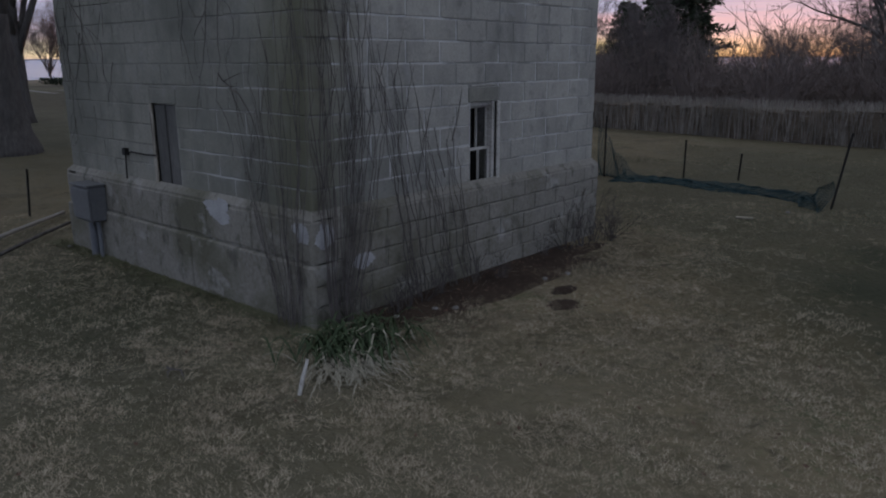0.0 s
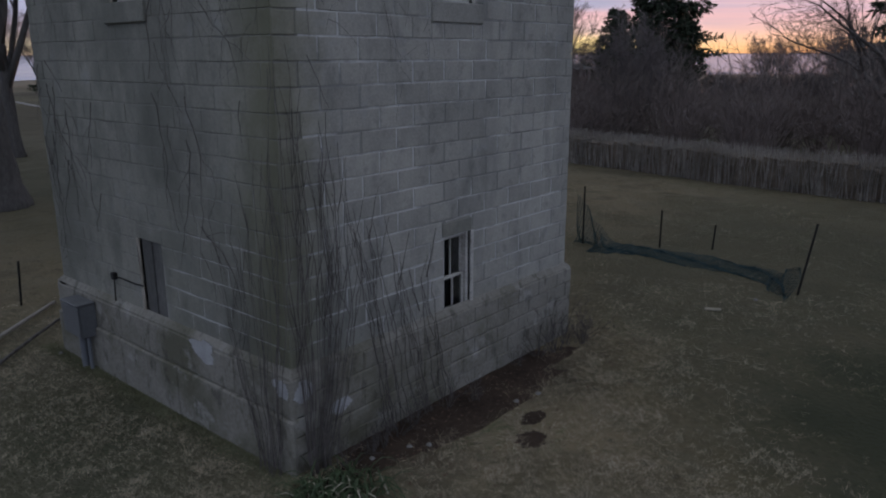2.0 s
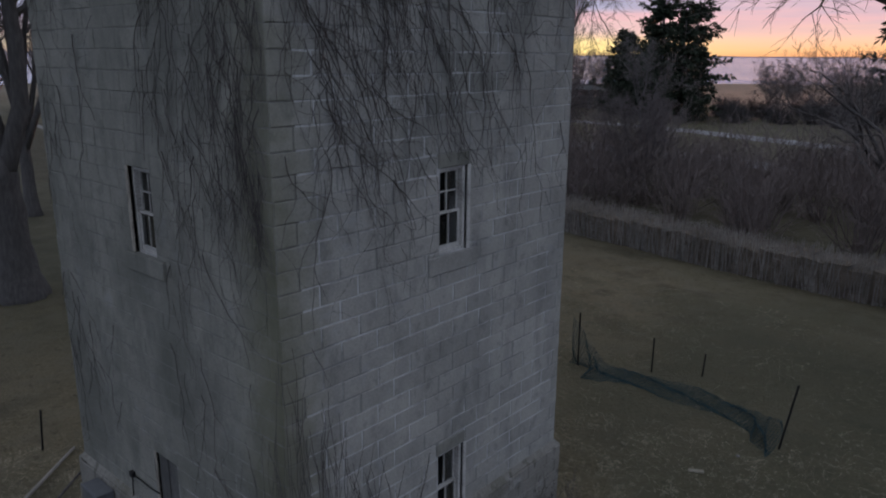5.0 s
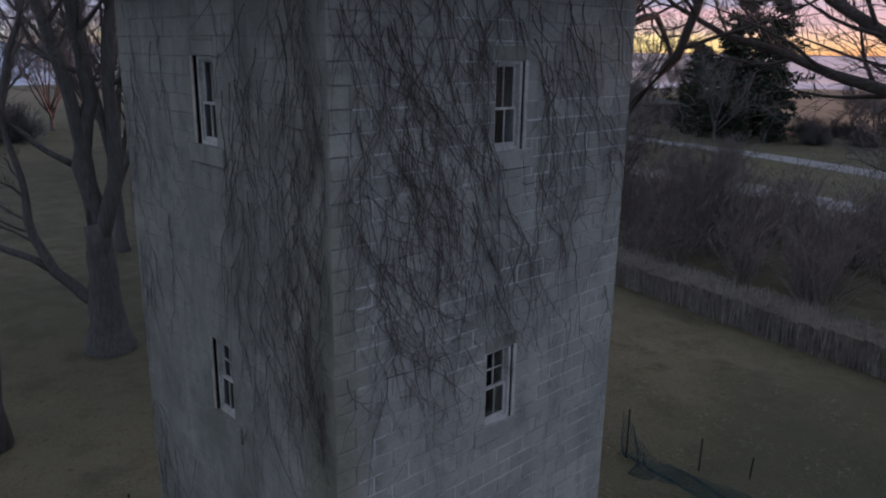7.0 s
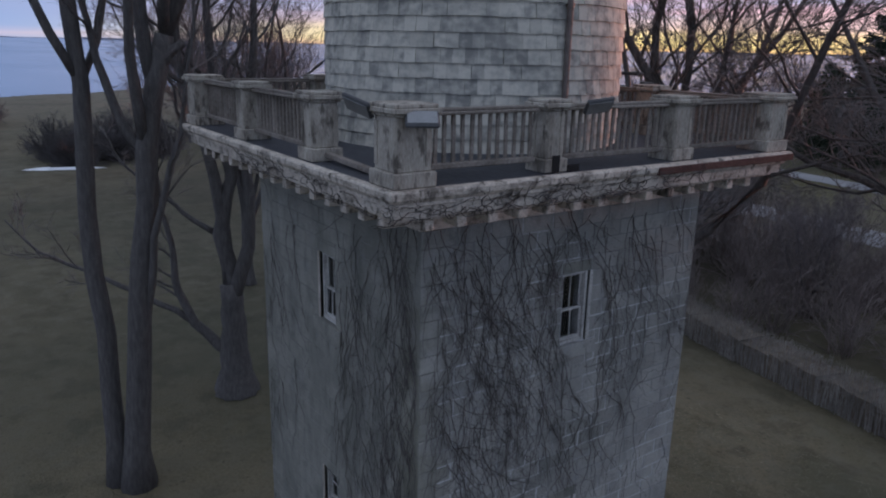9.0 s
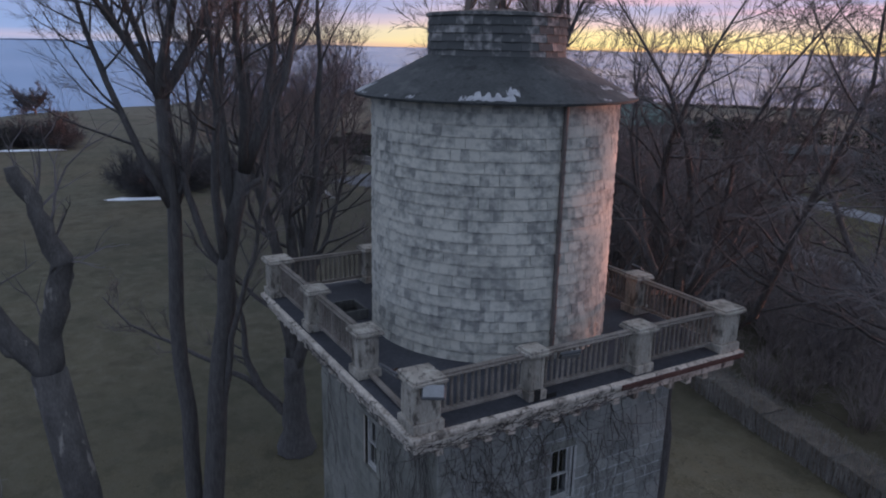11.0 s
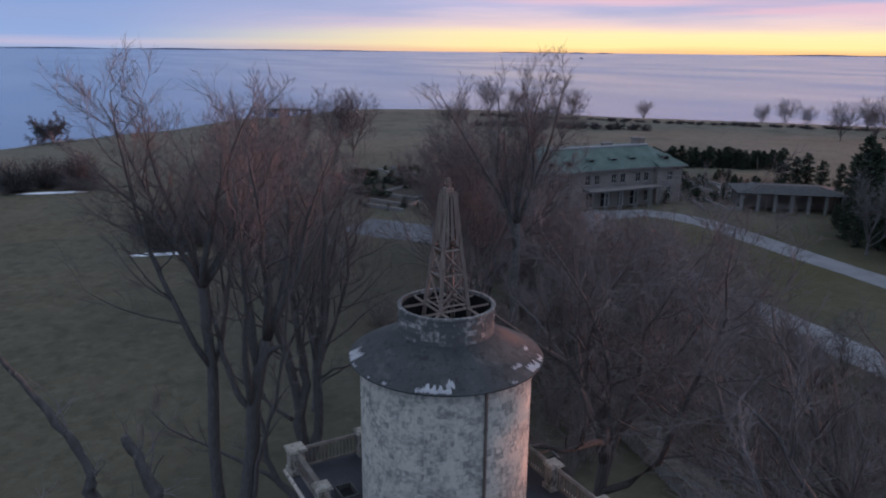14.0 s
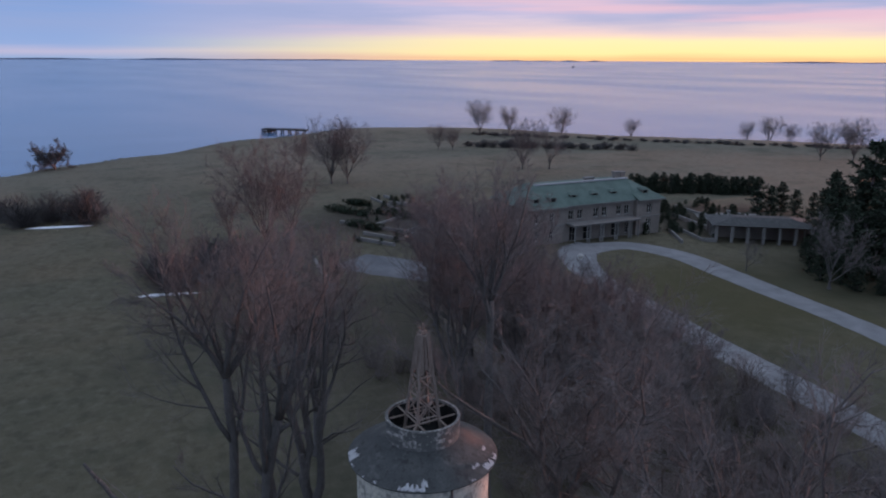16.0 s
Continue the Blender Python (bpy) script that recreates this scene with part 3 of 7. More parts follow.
def build_ground():
    near = [r for r in (0.6 * 1.062 ** k for k in range(118)) if r < 120]
    n, rings = 300, []
    for k in range(n):
        a = 2 * math.pi * k / n
        shore = shore_radius(math.degrees(a))
        far = [120 * (shore / 120) ** (q / 22) for q in range(23)] + [shore + q for q in (2, 5, 9, 20, 100)]
        rings.append([(r * math.cos(a), r * math.sin(a)) for r in near + far])
    mesh = Mesh()
    mesh.v.append((0, 0, ground_z(0.01, 0)))
    count = len(rings[0])
    for i in range(count):
        mesh.v += [(*ring[i], ground_z(*ring[i])) for ring in rings]
    mesh.f += [(0, 1 + k, 1 + (k + 1) % n) for k in range(n)]
    for i in range(count - 1):
        o = 1 + i * n
        mesh.f += [(o + k, o + n + k, o + n + (k + 1) % n, o + (k + 1) % n) for k in range(n)]
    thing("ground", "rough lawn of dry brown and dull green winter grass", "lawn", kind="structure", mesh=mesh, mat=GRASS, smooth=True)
    sea = Mesh().lathe([(0.5, SEA_LEVEL), (700, SEA_LEVEL), (2000, SEA_LEVEL + 2.0), (3500, SEA_LEVEL + 10.0), (4900, SEA_LEVEL + 22.0)], 96)
    thing("water", "calm blue-grey sea under a sunset sky", "sea", kind="structure", mesh=sea, mat=SEA)


build_ground()

# ---- the water tower ----
H, WALL_TOP, PLINTH_TOP, COURSE = 2.95, 12.06, 1.24, 0.264
WIN_LEVELS = ((1.13, 2.32), (5.40, 6.60), (9.55, 10.76))
WIN_C, WIN_HALF = 0.03, 0.285
tower = thing("water_tower", "tall square concrete-block water tower with round shingled tank, vine-grown and derelict", "tower")
# each wall: a turn about z; in its own frame u runs along the wall, outwards is -y
TURNS = {"south": 0.0, "east": 90.0, "north": 180.0, "west": 270.0}


def wall_frame(side):
    return pose(0, 0, 0, 0, 0, TURNS[side])


def build_wall(side, windowed):
    m = wall_frame(side)
    mesh = Mesh()
    y0, y1 = -H + 0.001, -H + 0.34
    if windowed:
        a, b = WIN_C - WIN_HALF, WIN_C + WIN_HALF
        mesh.box(-H + 0.34, y0, 0, a, y1, WALL_TOP, m)
        mesh.box(b, y0, 0, H - 0.008, y1, WALL_TOP, m)
        edges = [0.0] + [z for lv in WIN_LEVELS for z in lv] + [WALL_TOP]
        for z0, z1 in zip(edges[::2], edges[1::2]):
            mesh.box(a, y0, z0, b, y1, z1, m)
    else:
        mesh.box(-H + 0.34, y0, 0, H - 0.008, y1, WALL_TOP, m)
    return part("wall", mesh, MORTAR if side == "east" else OLDMORTAR, tower, "pale mortared wall behind the blocks")


walls = {s: build_wall(s, s in ("south", "east")) for s in TURNS}

BLOCK_MESHES = {}


def block_mesh(length, height, mat, chamfer=0.007, depth=0.016, worn=0):
    """A block with a slightly chipped, uneven outline; worn picks one of several outlines."""
    key = (round(length, 3), round(height, 3), mat.name, depth, worn)
    if key not in BLOCK_MESHES:
        rng = random.Random(worn * 31 + int(length * 100))
        l, h, c = length / 2, height / 2, chamfer
        rim = [(-l, -h), (-l * 0.35, -h), (l * 0.4, -h), (l, -h), (l, h), (l * 0.3, h), (-l * 0.4, h), (-l, h)]
        rim = [(x + rng.uniform(-0.004, 0.004), z + rng.uniform(-0.0055, 0.0055)) for x, z in rim]
        v = [(x, 0, z) for x, z in rim] + [(x, -depth + c, z) for x, z in rim]
        v += [(x - math.copysign(c * rng.uniform(0.7, 1.8), x), -depth + rng.uniform(-0.0015, 0.0015), z - math.copysign(c * rng.uniform(0.7, 1.8), z)) for x, z in rim]
        f = [(8 * k + i, 8 * k + (i + 1) % 8, 8 * k + 8 + (i + 1) % 8, 8 * k + 8 + i) for k in range(2) for i in range(8)]
        f += [(16, 17, 22, 23), (17, 18, 21, 22), (18, 19, 20, 21)]
        mesh = Mesh()
        mesh.add(v, f)
        BLOCK_MESHES[key] = mesh.data("concrete_block", mat)
    return BLOCK_MESHES[key]


def window_holes():
    """Openings, sills and lintels that the blocks leave free."""
    o0, o1 = WIN_C - WIN_HALF, WIN_C + WIN_HALF
    for w0, w1 in WIN_LEVELS:
        yield (o0, o1, w0 - 0.01, w1 + 0.01)
        yield (o0 - 0.235, o1 + 0.235, w0 - 0.262, w0 - 0.004) if w0 > 2 else (o0 - 0.065, o1 + 0.065, w0 - 0.122, w0 - 0.004)
        yield (o0 - 0.045, o1 + 0.045, w1 + 0.003, w1 + 0.197)


def cut_rect(r, h):
    """The rectangle r (u0, u1, z0, z1) without the hole h."""
    a, b, c, d = r
    p, q, s, t = max(a, h[0]), min(b, h[1]), max(c, h[2]), min(d, h[3])
    if p >= q or s >= t:
        return [r]
    out = []
    if p > a:
        out.append((a, p, c, d))
    if q < b:
        out.append((q, b, c, d))
    if s > c:
        out.append((p, q, c, s))
    if t < d:
        out.append((p, q, t, d))
    return out


def block_cells(side, z_from, z_to, rng):
    """Centres and sizes of the blocks of a wall in running bond, cut round the windows."""
    cells, k, z = [], 0, z_from
    length = 0.60
    while z < z_to - 0.05:
        z1 = min(z + COURSE, z_to)
        u = -H + (0.0 if k % 2 else -length / 2) + rng.uniform(-0.01, 0.01)
        while u < H:
            a, b = max(u, -H), min(u + length, H)
            u += length
            if b - a < 0.05:
                continue
            spans = [(a, b, z, z1)]
            if side in ("south", "east"):
                for hole in window_holes():
                    spans = [q for sp in spans for q in cut_rect(sp, hole)]
            cells += [sp for sp in spans if sp[1] - sp[0] > 0.05 and sp[3] - sp[2] > 0.04]
        z, k = z1, k + 1
    return cells


def lay_blocks(side, mat, single, joint, seed):
    """Blocks of a wall: those within the stretch `single` as pieces, the rest joined."""
    rng = random.Random(seed)
    m, rest, count = wall_frame(side), Mesh(), 0
    for a, b, z0, z1 in block_cells(side, PLINTH_TOP, WALL_TOP, rng):
        l, h = round(b - a - joint, 2), z1 - z0 - joint
        c = Vector(((a + b) / 2, -H + 0.010 + rng.uniform(-0.004, 0.004), (z0 + z1) / 2 + rng.uniform(-0.003, 0.003)))
        bm = block_mesh(l, h, mat, worn=rng.randrange(4))
        place = m @ Matrix.Translation(c) @ pose(0, 0, 0, rng.uniform(-0.5, 0.5), rng.uniform(-0.25, 0.25), 0)
        if single(z0) and count < 300:
            part("concrete_block", bm, mat, walls[side], m=place)
            count += 1
        else:
            rest.add([v.co for v in bm.vertices], [p.vertices[:] for p in bm.polygons], place)
    part("block_course", rest, mat, walls[side], kind="stuff")


def plaster_patch(plinth, m, u, z, ru, rz, p, seed):
    """A ragged thin skin of old plaster left on the plinth."""
    rng = random.Random(seed)
    n, swell = 56, [rng.uniform(0.6, 1.2) for _ in range(7)]
    ring = []
    for i in range(n):
        a = 6.2832 * i / n
        k = i / 8
        r = swell[int(k) % 7] * (1 - k % 1) + swell[(int(k) + 1) % 7] * (k % 1) + rng.uniform(-0.13, 0.1)
        ring.append((u + math.cos(a) * ru * r, -p - 0.021, z + math.sin(a) * rz * r))
    patch = Mesh().add([(u, -p - 0.027, z)] + ring, [(0, i + 1, (i + 1) % n + 1) for i in range(n)], m)
    part("plaster_patch", patch, LIME, plinth, "whitish bare plaster patch")


def build_plinth():
    for side in TURNS:
        m = wall_frame(side)
        mesh = Mesh()
        p = H + 0.075
        mesh.box(-p + 0.3, -p, -0.6, p, -H - 0.001, PLINTH_TOP - 0.04, m)
        mesh.add([(-p, -p, PLINTH_TOP - 0.04), (p, -p, PLINTH_TOP - 0.04), (H, -H, PLINTH_TOP + 0.05), (-H, -H, PLINTH_TOP + 0.05)], [(0, 1, 2, 3)], m)
        plinth = part("plinth", mesh, PLINTH, tower, "stained projecting concrete plinth", smooth=False)
        if side == "east":
            rng = random.Random(5)
            z, k = -0.02, 0
            while z < 1.1:
                u = -p + (-0.28 if k % 2 else 0)
                while u < p:
                    a, b = max(u, -p), min(u + 0.56, p)
                    u += 0.56
                    if b - a > 0.08:
                        part("concrete_block", block_mesh(round(b - a - 0.014, 2), 0.228, PLINTH, 0.012, 0.022, k % 3), PLINTH, plinth, m=m @ Matrix.Translation(((a + b) / 2, -p + 0.004 + rng.uniform(-0.012, 0.006), z + 0.12)) @ pose(0, 0, 0, rng.uniform(-1.6, 1.6), rng.uniform(-0.7, 0.7), rng.uniform(-1.0, 1.0)))
                z, k = z + 0.242, k + 1
        if side == "south":
            for u0, u1 in ((-p, -0.9), (-0.89, 0.62), (0.63, p + 0.05)):
                part("skirt", Mesh().box(u0, -p - 0.055, -0.6, u1, -p + 0.01, 0.70, m, 0.02), PLINTH, plinth, "smooth cast concrete skirt")
            u = -p
            for l in (0.9, 1.2, 0.8, 1.1, 0.95, 1.1):
                b = min(u + l, p)
                part("concrete_block", block_mesh(round(b - u - 0.014, 2), 0.44, PLINTH, 0.012, 0.02), PLINTH, plinth, m=m @ Matrix.Translation(((u + b) / 2, -p + 0.004, 0.945)))
                u = b
            plaster_patch(plinth, m, 1.25, 1.10, 0.30, 0.17, p, 8)
            plaster_patch(plinth, m, 2.86, 1.06, 0.16, 0.13, p, 9)
        if side == "east":
            plaster_patch(plinth, m, -2.86, 1.02, 0.15, 0.14, p, 10)
            plaster_patch(plinth, m, -2.3, 0.62, 0.2, 0.1, p, 11)


def build_window(side, z0, z1, style):
    m = wall_frame(side)
    a, b = WIN_C - WIN_HALF, WIN_C + WIN_HALF
    y = -H + 0.10
    fr = Mesh()
    fr.box(a, y - 0.05, z0, a + 0.045, y + 0.06, z1, m, 0.006)
    fr.box(b - 0.06, y - 0.07, z0, b, y + 0.06, z1, m, 0.006)
    fr.box(a + 0.045, y - 0.05, z1 - 0.05, b - 0.06, y + 0.06, z1, m)
    fr.box(a + 0.045, y - 0.06, z0, b - 0.06, y + 0.06, z0 + 0.045, m)
    win = part("window", fr, OLDPAINT, tower, "weathered wooden sash window with old panes")
    edge = b if side == "east" else a - 0.07
    part("casing", Mesh().box(edge, -H - 0.018, z0, edge + 0.07, -H + 0.05, z1, m, 0.006), OLDPAINT if side == "east" else PIER, win, "flat weathered casing board")
    sill = Mesh()
    if z0 > 2:
        sill.box(a - 0.232, -H - (0.055 if side == "south" else 0.032), z0 - 0.26, b + 0.232, -H + 0.06, z0 - 0.006, m, 0.012)
    else:
        sill.box(a - 0.06, -H - 0.05, z0 - 0.12, b + 0.06, -H + 0.06, z0 - 0.006, m, 0.012)
    part("sill", sill, PLASTER if side == "south" else BLOCK, win, "cast concrete sill")
    lin = Mesh()
    lin.box(a - 0.04, -H - 0.009, z1 + 0.005, b + 0.04, -H + 0.05, z1 + 0.195, m, 0.008)
    part("lintel", lin, PLASTER, win, "cast concrete lintel")
    lo, hi, mid = z0 + 0.045, z1 - 0.05, z0 + (z1 - z0) * 0.47
    al, br = a + 0.045, b - 0.06
    for name, s0, s1, yy, rows in (("lower_sash", lo, mid + 0.02, y - 0.005, 1), ("upper_sash", mid - 0.015, hi, y + 0.032, 1 if style != 1 else 2)):
        s = Mesh()
        s.box(al, yy - 0.015, s0, al + 0.035, yy + 0.015, s1, m)
        s.box(br - 0.035, yy - 0.015, s0, br, yy + 0.015, s1, m)
        s.box(al + 0.035, yy - 0.015, s0, br - 0.035, yy + 0.015, s0 + (0.06 if name == "lower_sash" else 0.03), m)
        s.box(al + 0.035, yy - 0.015, s1 - 0.035, br - 0.035, yy + 0.015, s1, m)
        c = (al + br) / 2
        s.box(c - 0.009, yy - 0.012, s0 + 0.03, c + 0.009, yy + 0.012, s1 - 0.03, m)
        if rows == 2:
            zz = (s0 + s1) / 2
            s.box(al + 0.035, yy - 0.011, zz - 0.009, br - 0.035, yy + 0.011, zz + 0.009, m)
        sash = part(name, s, OLDPAINT, win)
        for k, (p, q) in enumerate(((al + 0.035, c - 0.009), (c + 0.009, br - 0.035))):
            if (style, name, k) in ((0, "lower_sash", 0), (0, "upper_sash", 0), (1, "upper_sash", 0), (2, "lower_sash", 1)):
                continue
            g = Mesh()
            g.box(p, yy - 0.002, s0 + 0.03, q, yy + 0.002, s1 - 0.03, m)
            pane = part("pane", g, GLASS, sash)
            pane.visible_shadow = False
    # near-black sheet that puts the unlit room's darkness behind the sashes
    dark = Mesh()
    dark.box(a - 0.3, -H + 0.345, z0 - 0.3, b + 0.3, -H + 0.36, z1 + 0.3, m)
    backing = part("dark_backing", dark, DARK, win, "near-black sheet standing for the unlit room")
    if style == 0 and side == "south":
        for u0, u1, out in ((a + 0.002, al + 0.15, 0.055), (al + 0.156, al + 0.25, 0.035), (al + 0.256, br + 0.02, 0.05)):
            part("board", Mesh().box(u0, -H + out - 0.03, z0 + 0.02, u1, -H + out - 0.008, z1 - 0.01, m, 0.004), BOARDING, win, "grey nailed board closing the window")


for side in ("south", "east"):
    for i, (z0, z1) in enumerate(WIN_LEVELS):
        build_window(side, z0, z1, i)

# cornice, brackets and deck
cornice = Mesh().square([(2.955, 11.80), (3.02, 11.82), (3.02, 12.04), (3.10, 12.08), (3.10, 12.17), (3.86, 12.205), (3.86, 12.235), (3.955, 12.26), (3.965, 12.40), (4.01, 12.42), (4.01, 12.465), (4.04, 12.475), (4.075, 12.52), (4.085, 12.59), (4.07, 12.615), (3.98, 12.625)])
cornice.v = [(x, y - 0.31 if y > 0 else y, z) for x, y, z in cornice.v]
part("cornice", cornice, TRIM, tower, "flaking pale timber cornice with stepped mouldings")
deck = Mesh().square([(3.98, 12.625), (3.0, 12.65), (0.5, 12.66)])
deck.v = [(x, y - 0.31 if y > 1 else y, z) for x, y, z in deck.v]
part("deck", deck, DECK, tower, "dark felted roof deck")
brk = Mesh().box(-0.075, -0.16, -0.07, 0.075, 0.16, 0.07, None, 0.012).data("bracket", TRIM)
for side in TURNS:
    for k in range(-7 + (side == "west"), 8 - (side == "east")):
        part("bracket", brk, TRIM, tower, m=wall_frame(side) @ pose(k * 0.49, -3.39 if side == "north" else -3.70, 12.13))
gutter = Mesh()
gutter.box(0.37, -4.108, 12.478, 3.77, -4.03, 12.585, wall_frame("east"), 0.008)
part("gutter_strip", gutter, REDWOOD, tower, "rust-stained strip where the top moulding is gone")


def build_pier(at, w):
    p = Mesh()
    p.box(-w / 2 - 0.05, -w / 2 - 0.05, 0, w / 2 + 0.05, w / 2 + 0.05, 0.18, None, 0.012)
    p.box(-w / 2, -w / 2, 0.18, w / 2, w / 2, 0.80, None, 0.012)
    p.box(-w / 2 - 0.03, -w / 2 - 0.03, 0.80, w / 2 + 0.03, w / 2 + 0.03, 0.84, None, 0.008)
    pier = part("pier", p, PIER, tower, "", m=pose(*at))
    for k in range(4):
        for u in (-w / 2 + 0.05, w / 2 - 0.05):
            part("stile", Mesh().box(u - 0.03, -w / 2 - 0.014, 0.24, u + 0.03, -w / 2 + 0.002, 0.74), PIER, pier, m=pose(0, 0, 0, 0, 0, 90 * k))
    c = Mesh()
    c.box(-w / 2 - 0.085, -w / 2 - 0.085, 0.84, w / 2 + 0.085, w / 2 + 0.085, 0.90, None, 0.01)
    c.box(-w / 2 - 0.055, -w / 2 - 0.055, 0.90, w / 2 + 0.055, w / 2 + 0.055, 0.945, None, 0.01)
    part("cap", c, PIER, pier)
    return pier


P, PN, DZ = 3.72, 3.41, 12.63
for sx in (-1, 1):
    for sy in (-1, 1):
        build_pier((P * sx, PN if sy > 0 else -P, DZ), 0.48)
POSTS = {"south": (-1.15, 1.5), "east": (-1.48, 1.05), "north": (-1.25, 1.25), "west": (-1.25, 1.25)}
slat = Mesh().box(-0.026, -0.018, 0.0, 0.026, 0.018, 0.60, None, 0.006).data("baluster", BALUSTER)
for side, (u0, u1) in POSTS.items():
    m = wall_frame(side)
    out = PN if side == "north" else P
    first, last = (PN if side == "west" else P), (PN if side == "east" else P)
    for u in (u0, u1):
        build_pier(m @ Vector((u, -out, DZ)), 0.30 if (side, u) == ("east", u0) else 0.38)
    for a, b in ((-first, u0), (u0, u1), (u1, last)):
        a, b = a + 0.24, b - 0.24
        broken = side == "south" and b > 3
        rail = Mesh()
        rail.box(a, -out - 0.05, 0.13, b, -out + 0.05, 0.20, m @ pose(0, 0, DZ, 0, 2.2 if broken else 0.3, 0), 0.01)
        part("bottom_rail", rail, BALUSTER, tower)
        if broken:
            continue
        top = Mesh()
        top.box(a, -out - 0.09, 0.79, b, -out + 0.09, 0.83, m @ pose(0, 0, DZ), 0.01)
        top.box(a, -out - 0.055, 0.83, b, -out + 0.055, 0.87, m @ pose(0, 0, DZ), 0.01)
        part("handrail", top, BALUSTER, tower)
        n = int((b - a) / 0.128)
        rng = random.Random(int(a * 100) + len(side))
        for k in range(n):
            if rng.random() < 0.03:
                continue
            u = a + (k + 0.5) * (b - a) / n
            part("baluster", slat, BALUSTER, tower, m=m @ pose(u, -out, DZ + 0.195, 0, rng.uniform(-1.5, 1.5), rng.uniform(-6, 6)))

# two near-black slabs, the dark of gaps where boards are missing at the thin pier's foot
for u0, u1, z0, z1 in ((-1.57, -1.44, 12.64, 12.86), (-1.30, -1.08, 12.635, 12.72)):
    part("board_gap", Mesh().box(u0, -P - 0.215, z0, u1, -P - 0.207, z1, wall_frame("east")), DARK, tower, "near-black slab standing for the gap of a missing board")

# the round tank
TANK_R, TANK_0, TANK_1 = 2.60, 12.64, 17.72
tank = part("tank", Mesh().lathe([(TANK_R - 0.035, TANK_0), (TANK_R - 0.035, TANK_1)], 96), SHINGLE, tower, "round tank clad in peeling grey-white shingles")
rng = random.Random(21)
n_around, rows_up = 88, 23
row_h = (TANK_1 - TANK_0) / rows_up
SHAPES = []
for i in range(5):
    w, t = 2 * math.pi * TANK_R / n_around * (1.0, 1.01, 0.99, 1.0, 1.005)[i] + 0.002, (0.036, 0.034, 0.040, 0.037, 0.038)[i]
    g = Mesh()
    h = row_h + 0.012
    g.add([(-w / 2, 0, 0), (w / 2, 0, 0), (w / 2, 0, h), (-w / 2, 0, h), (-w / 2 + 0.0015, -t, 0.003), (w / 2 - 0.0015, -t, 0.0), (w / 2 - 0.0015, -0.008, h), (-w / 2 + 0.0015, -0.008, h)],
          [(4, 5, 6, 7), (0, 1, 5, 4), (1, 2, 6, 5), (3, 0, 4, 7), (2, 3, 7, 6)])
    SHAPES.append(g)
shingle_data = [g.data("shingle", SHINGLE) for g in SHAPES]
rest, laid = Mesh(), 0
for row in range(rows_up):
    for k in range(n_around):
        a = 360 * (k + 0.5 * (row % 2) + rng.uniform(-0.03, 0.03)) / n_around
        i = rng.randrange(5)
        place = pose(0, 0, TANK_0 + row * row_h + rng.uniform(-0.009, 0.009), 0, 0, a) @ pose(0, -TANK_R * math.cos(math.pi / n_around) * 0.999, 0, rng.uniform(-0.6, 0.6), rng.uniform(-0.7, 0.7), 0)
        facing = math.cos(radians(a - 90 + 31))
        if facing > 0.45 and row < 20 and laid < 300:
            part("shingle", shingle_data[i], SHINGLE, tank, m=place)
            laid += 1
        else:
            rest.add(SHAPES[i].v, SHAPES[i].f, place)
part("shingle_cladding", rest, SHINGLE, tank, kind="stuff")
roof = part("tank_roof", Mesh().lathe([(2.62, 17.66), (2.95, 17.655), (2.965, 17.70), (2.2, 18.08), (1.40, 18.50)], 72), ROOF, tower, "shallow dark felt-covered cone roof", smooth=False)
rng = random.Random(4)
for a0, w, r0, r1 in ((-34, 15, 2.74, 2.955), (-27, 5, 2.58, 2.78), (-44, 5, 2.83, 2.955), (-110, 15, 2.68, 2.955), (-97, 6, 2.88, 2.955), (24, 9, 2.50, 2.62), (36, 13, 2.76, 2.955), (50, 8, 2.83, 2.955), (12, 4, 2.88, 2.955), (-66, 3, 2.86, 2.955), (-78, 2, 2.9, 2.955), (54, 9, 2.40, 2.50)):
    pm = Mesh()
    steps = 16
    inner, outer = [], []
    for k in range(steps + 1):
        a = radians(a0 - w / 2 + w * k / steps)
        ri, ro = r0 + rng.uniform(-0.16, 0.12) * (r1 - r0) / 0.25, r1 - abs(rng.gauss(0.0, 0.035))
        ri = min(ri, ro - 0.01)
        inner.append((ri * math.cos(a), ri * math.sin(a), 17.712 + (2.965 - ri) * 0.497))
        outer.append((ro * math.cos(a), ro * math.sin(a), 17.712 + (2.965 - ro) * 0.497))
    pm.add(inner + outer, [(k, k + steps + 1, k + steps + 2, k + 1) for k in range(steps)])
    part("bare_patch", pm, WHITEPATCH, roof, "pale patch of bare worn roofing")
curb = part("lantern_curb", Mesh().lathe([(1.42, 18.42), (1.42, 19.22), (1.48, 19.24), (1.48, 19.30), (1.37, 19.31), (1.37, 19.1)], 48), CURB, tower, "round shingled curb, open at the top")
rng = random.Random(9)
for row in range(5):
    for k in range(24):
        a = 360 * (k + 0.5 * (row % 2)) / 24
        g = Mesh().add([(x * 2.0, y, z * 0.72) for x, y, z in SHAPES[k % 5].v], SHAPES[k % 5].f)
        BLOCK_MESHES.setdefault(("curb", k % 5), g.data("shingle", CURB))
        part("shingle", BLOCK_MESHES[("curb", k % 5)], CURB, curb, m=pose(0, 0, 18.43 + row * 0.158, 0, 0, a) @ pose(0, -1.415, 0))
pit = Mesh().lathe([(1.36, 19.2), (1.36, 18.32), (0.01, 18.33)], 24)
part("dark_pit", pit, DARK, curb, "dark hollow of the open curb")
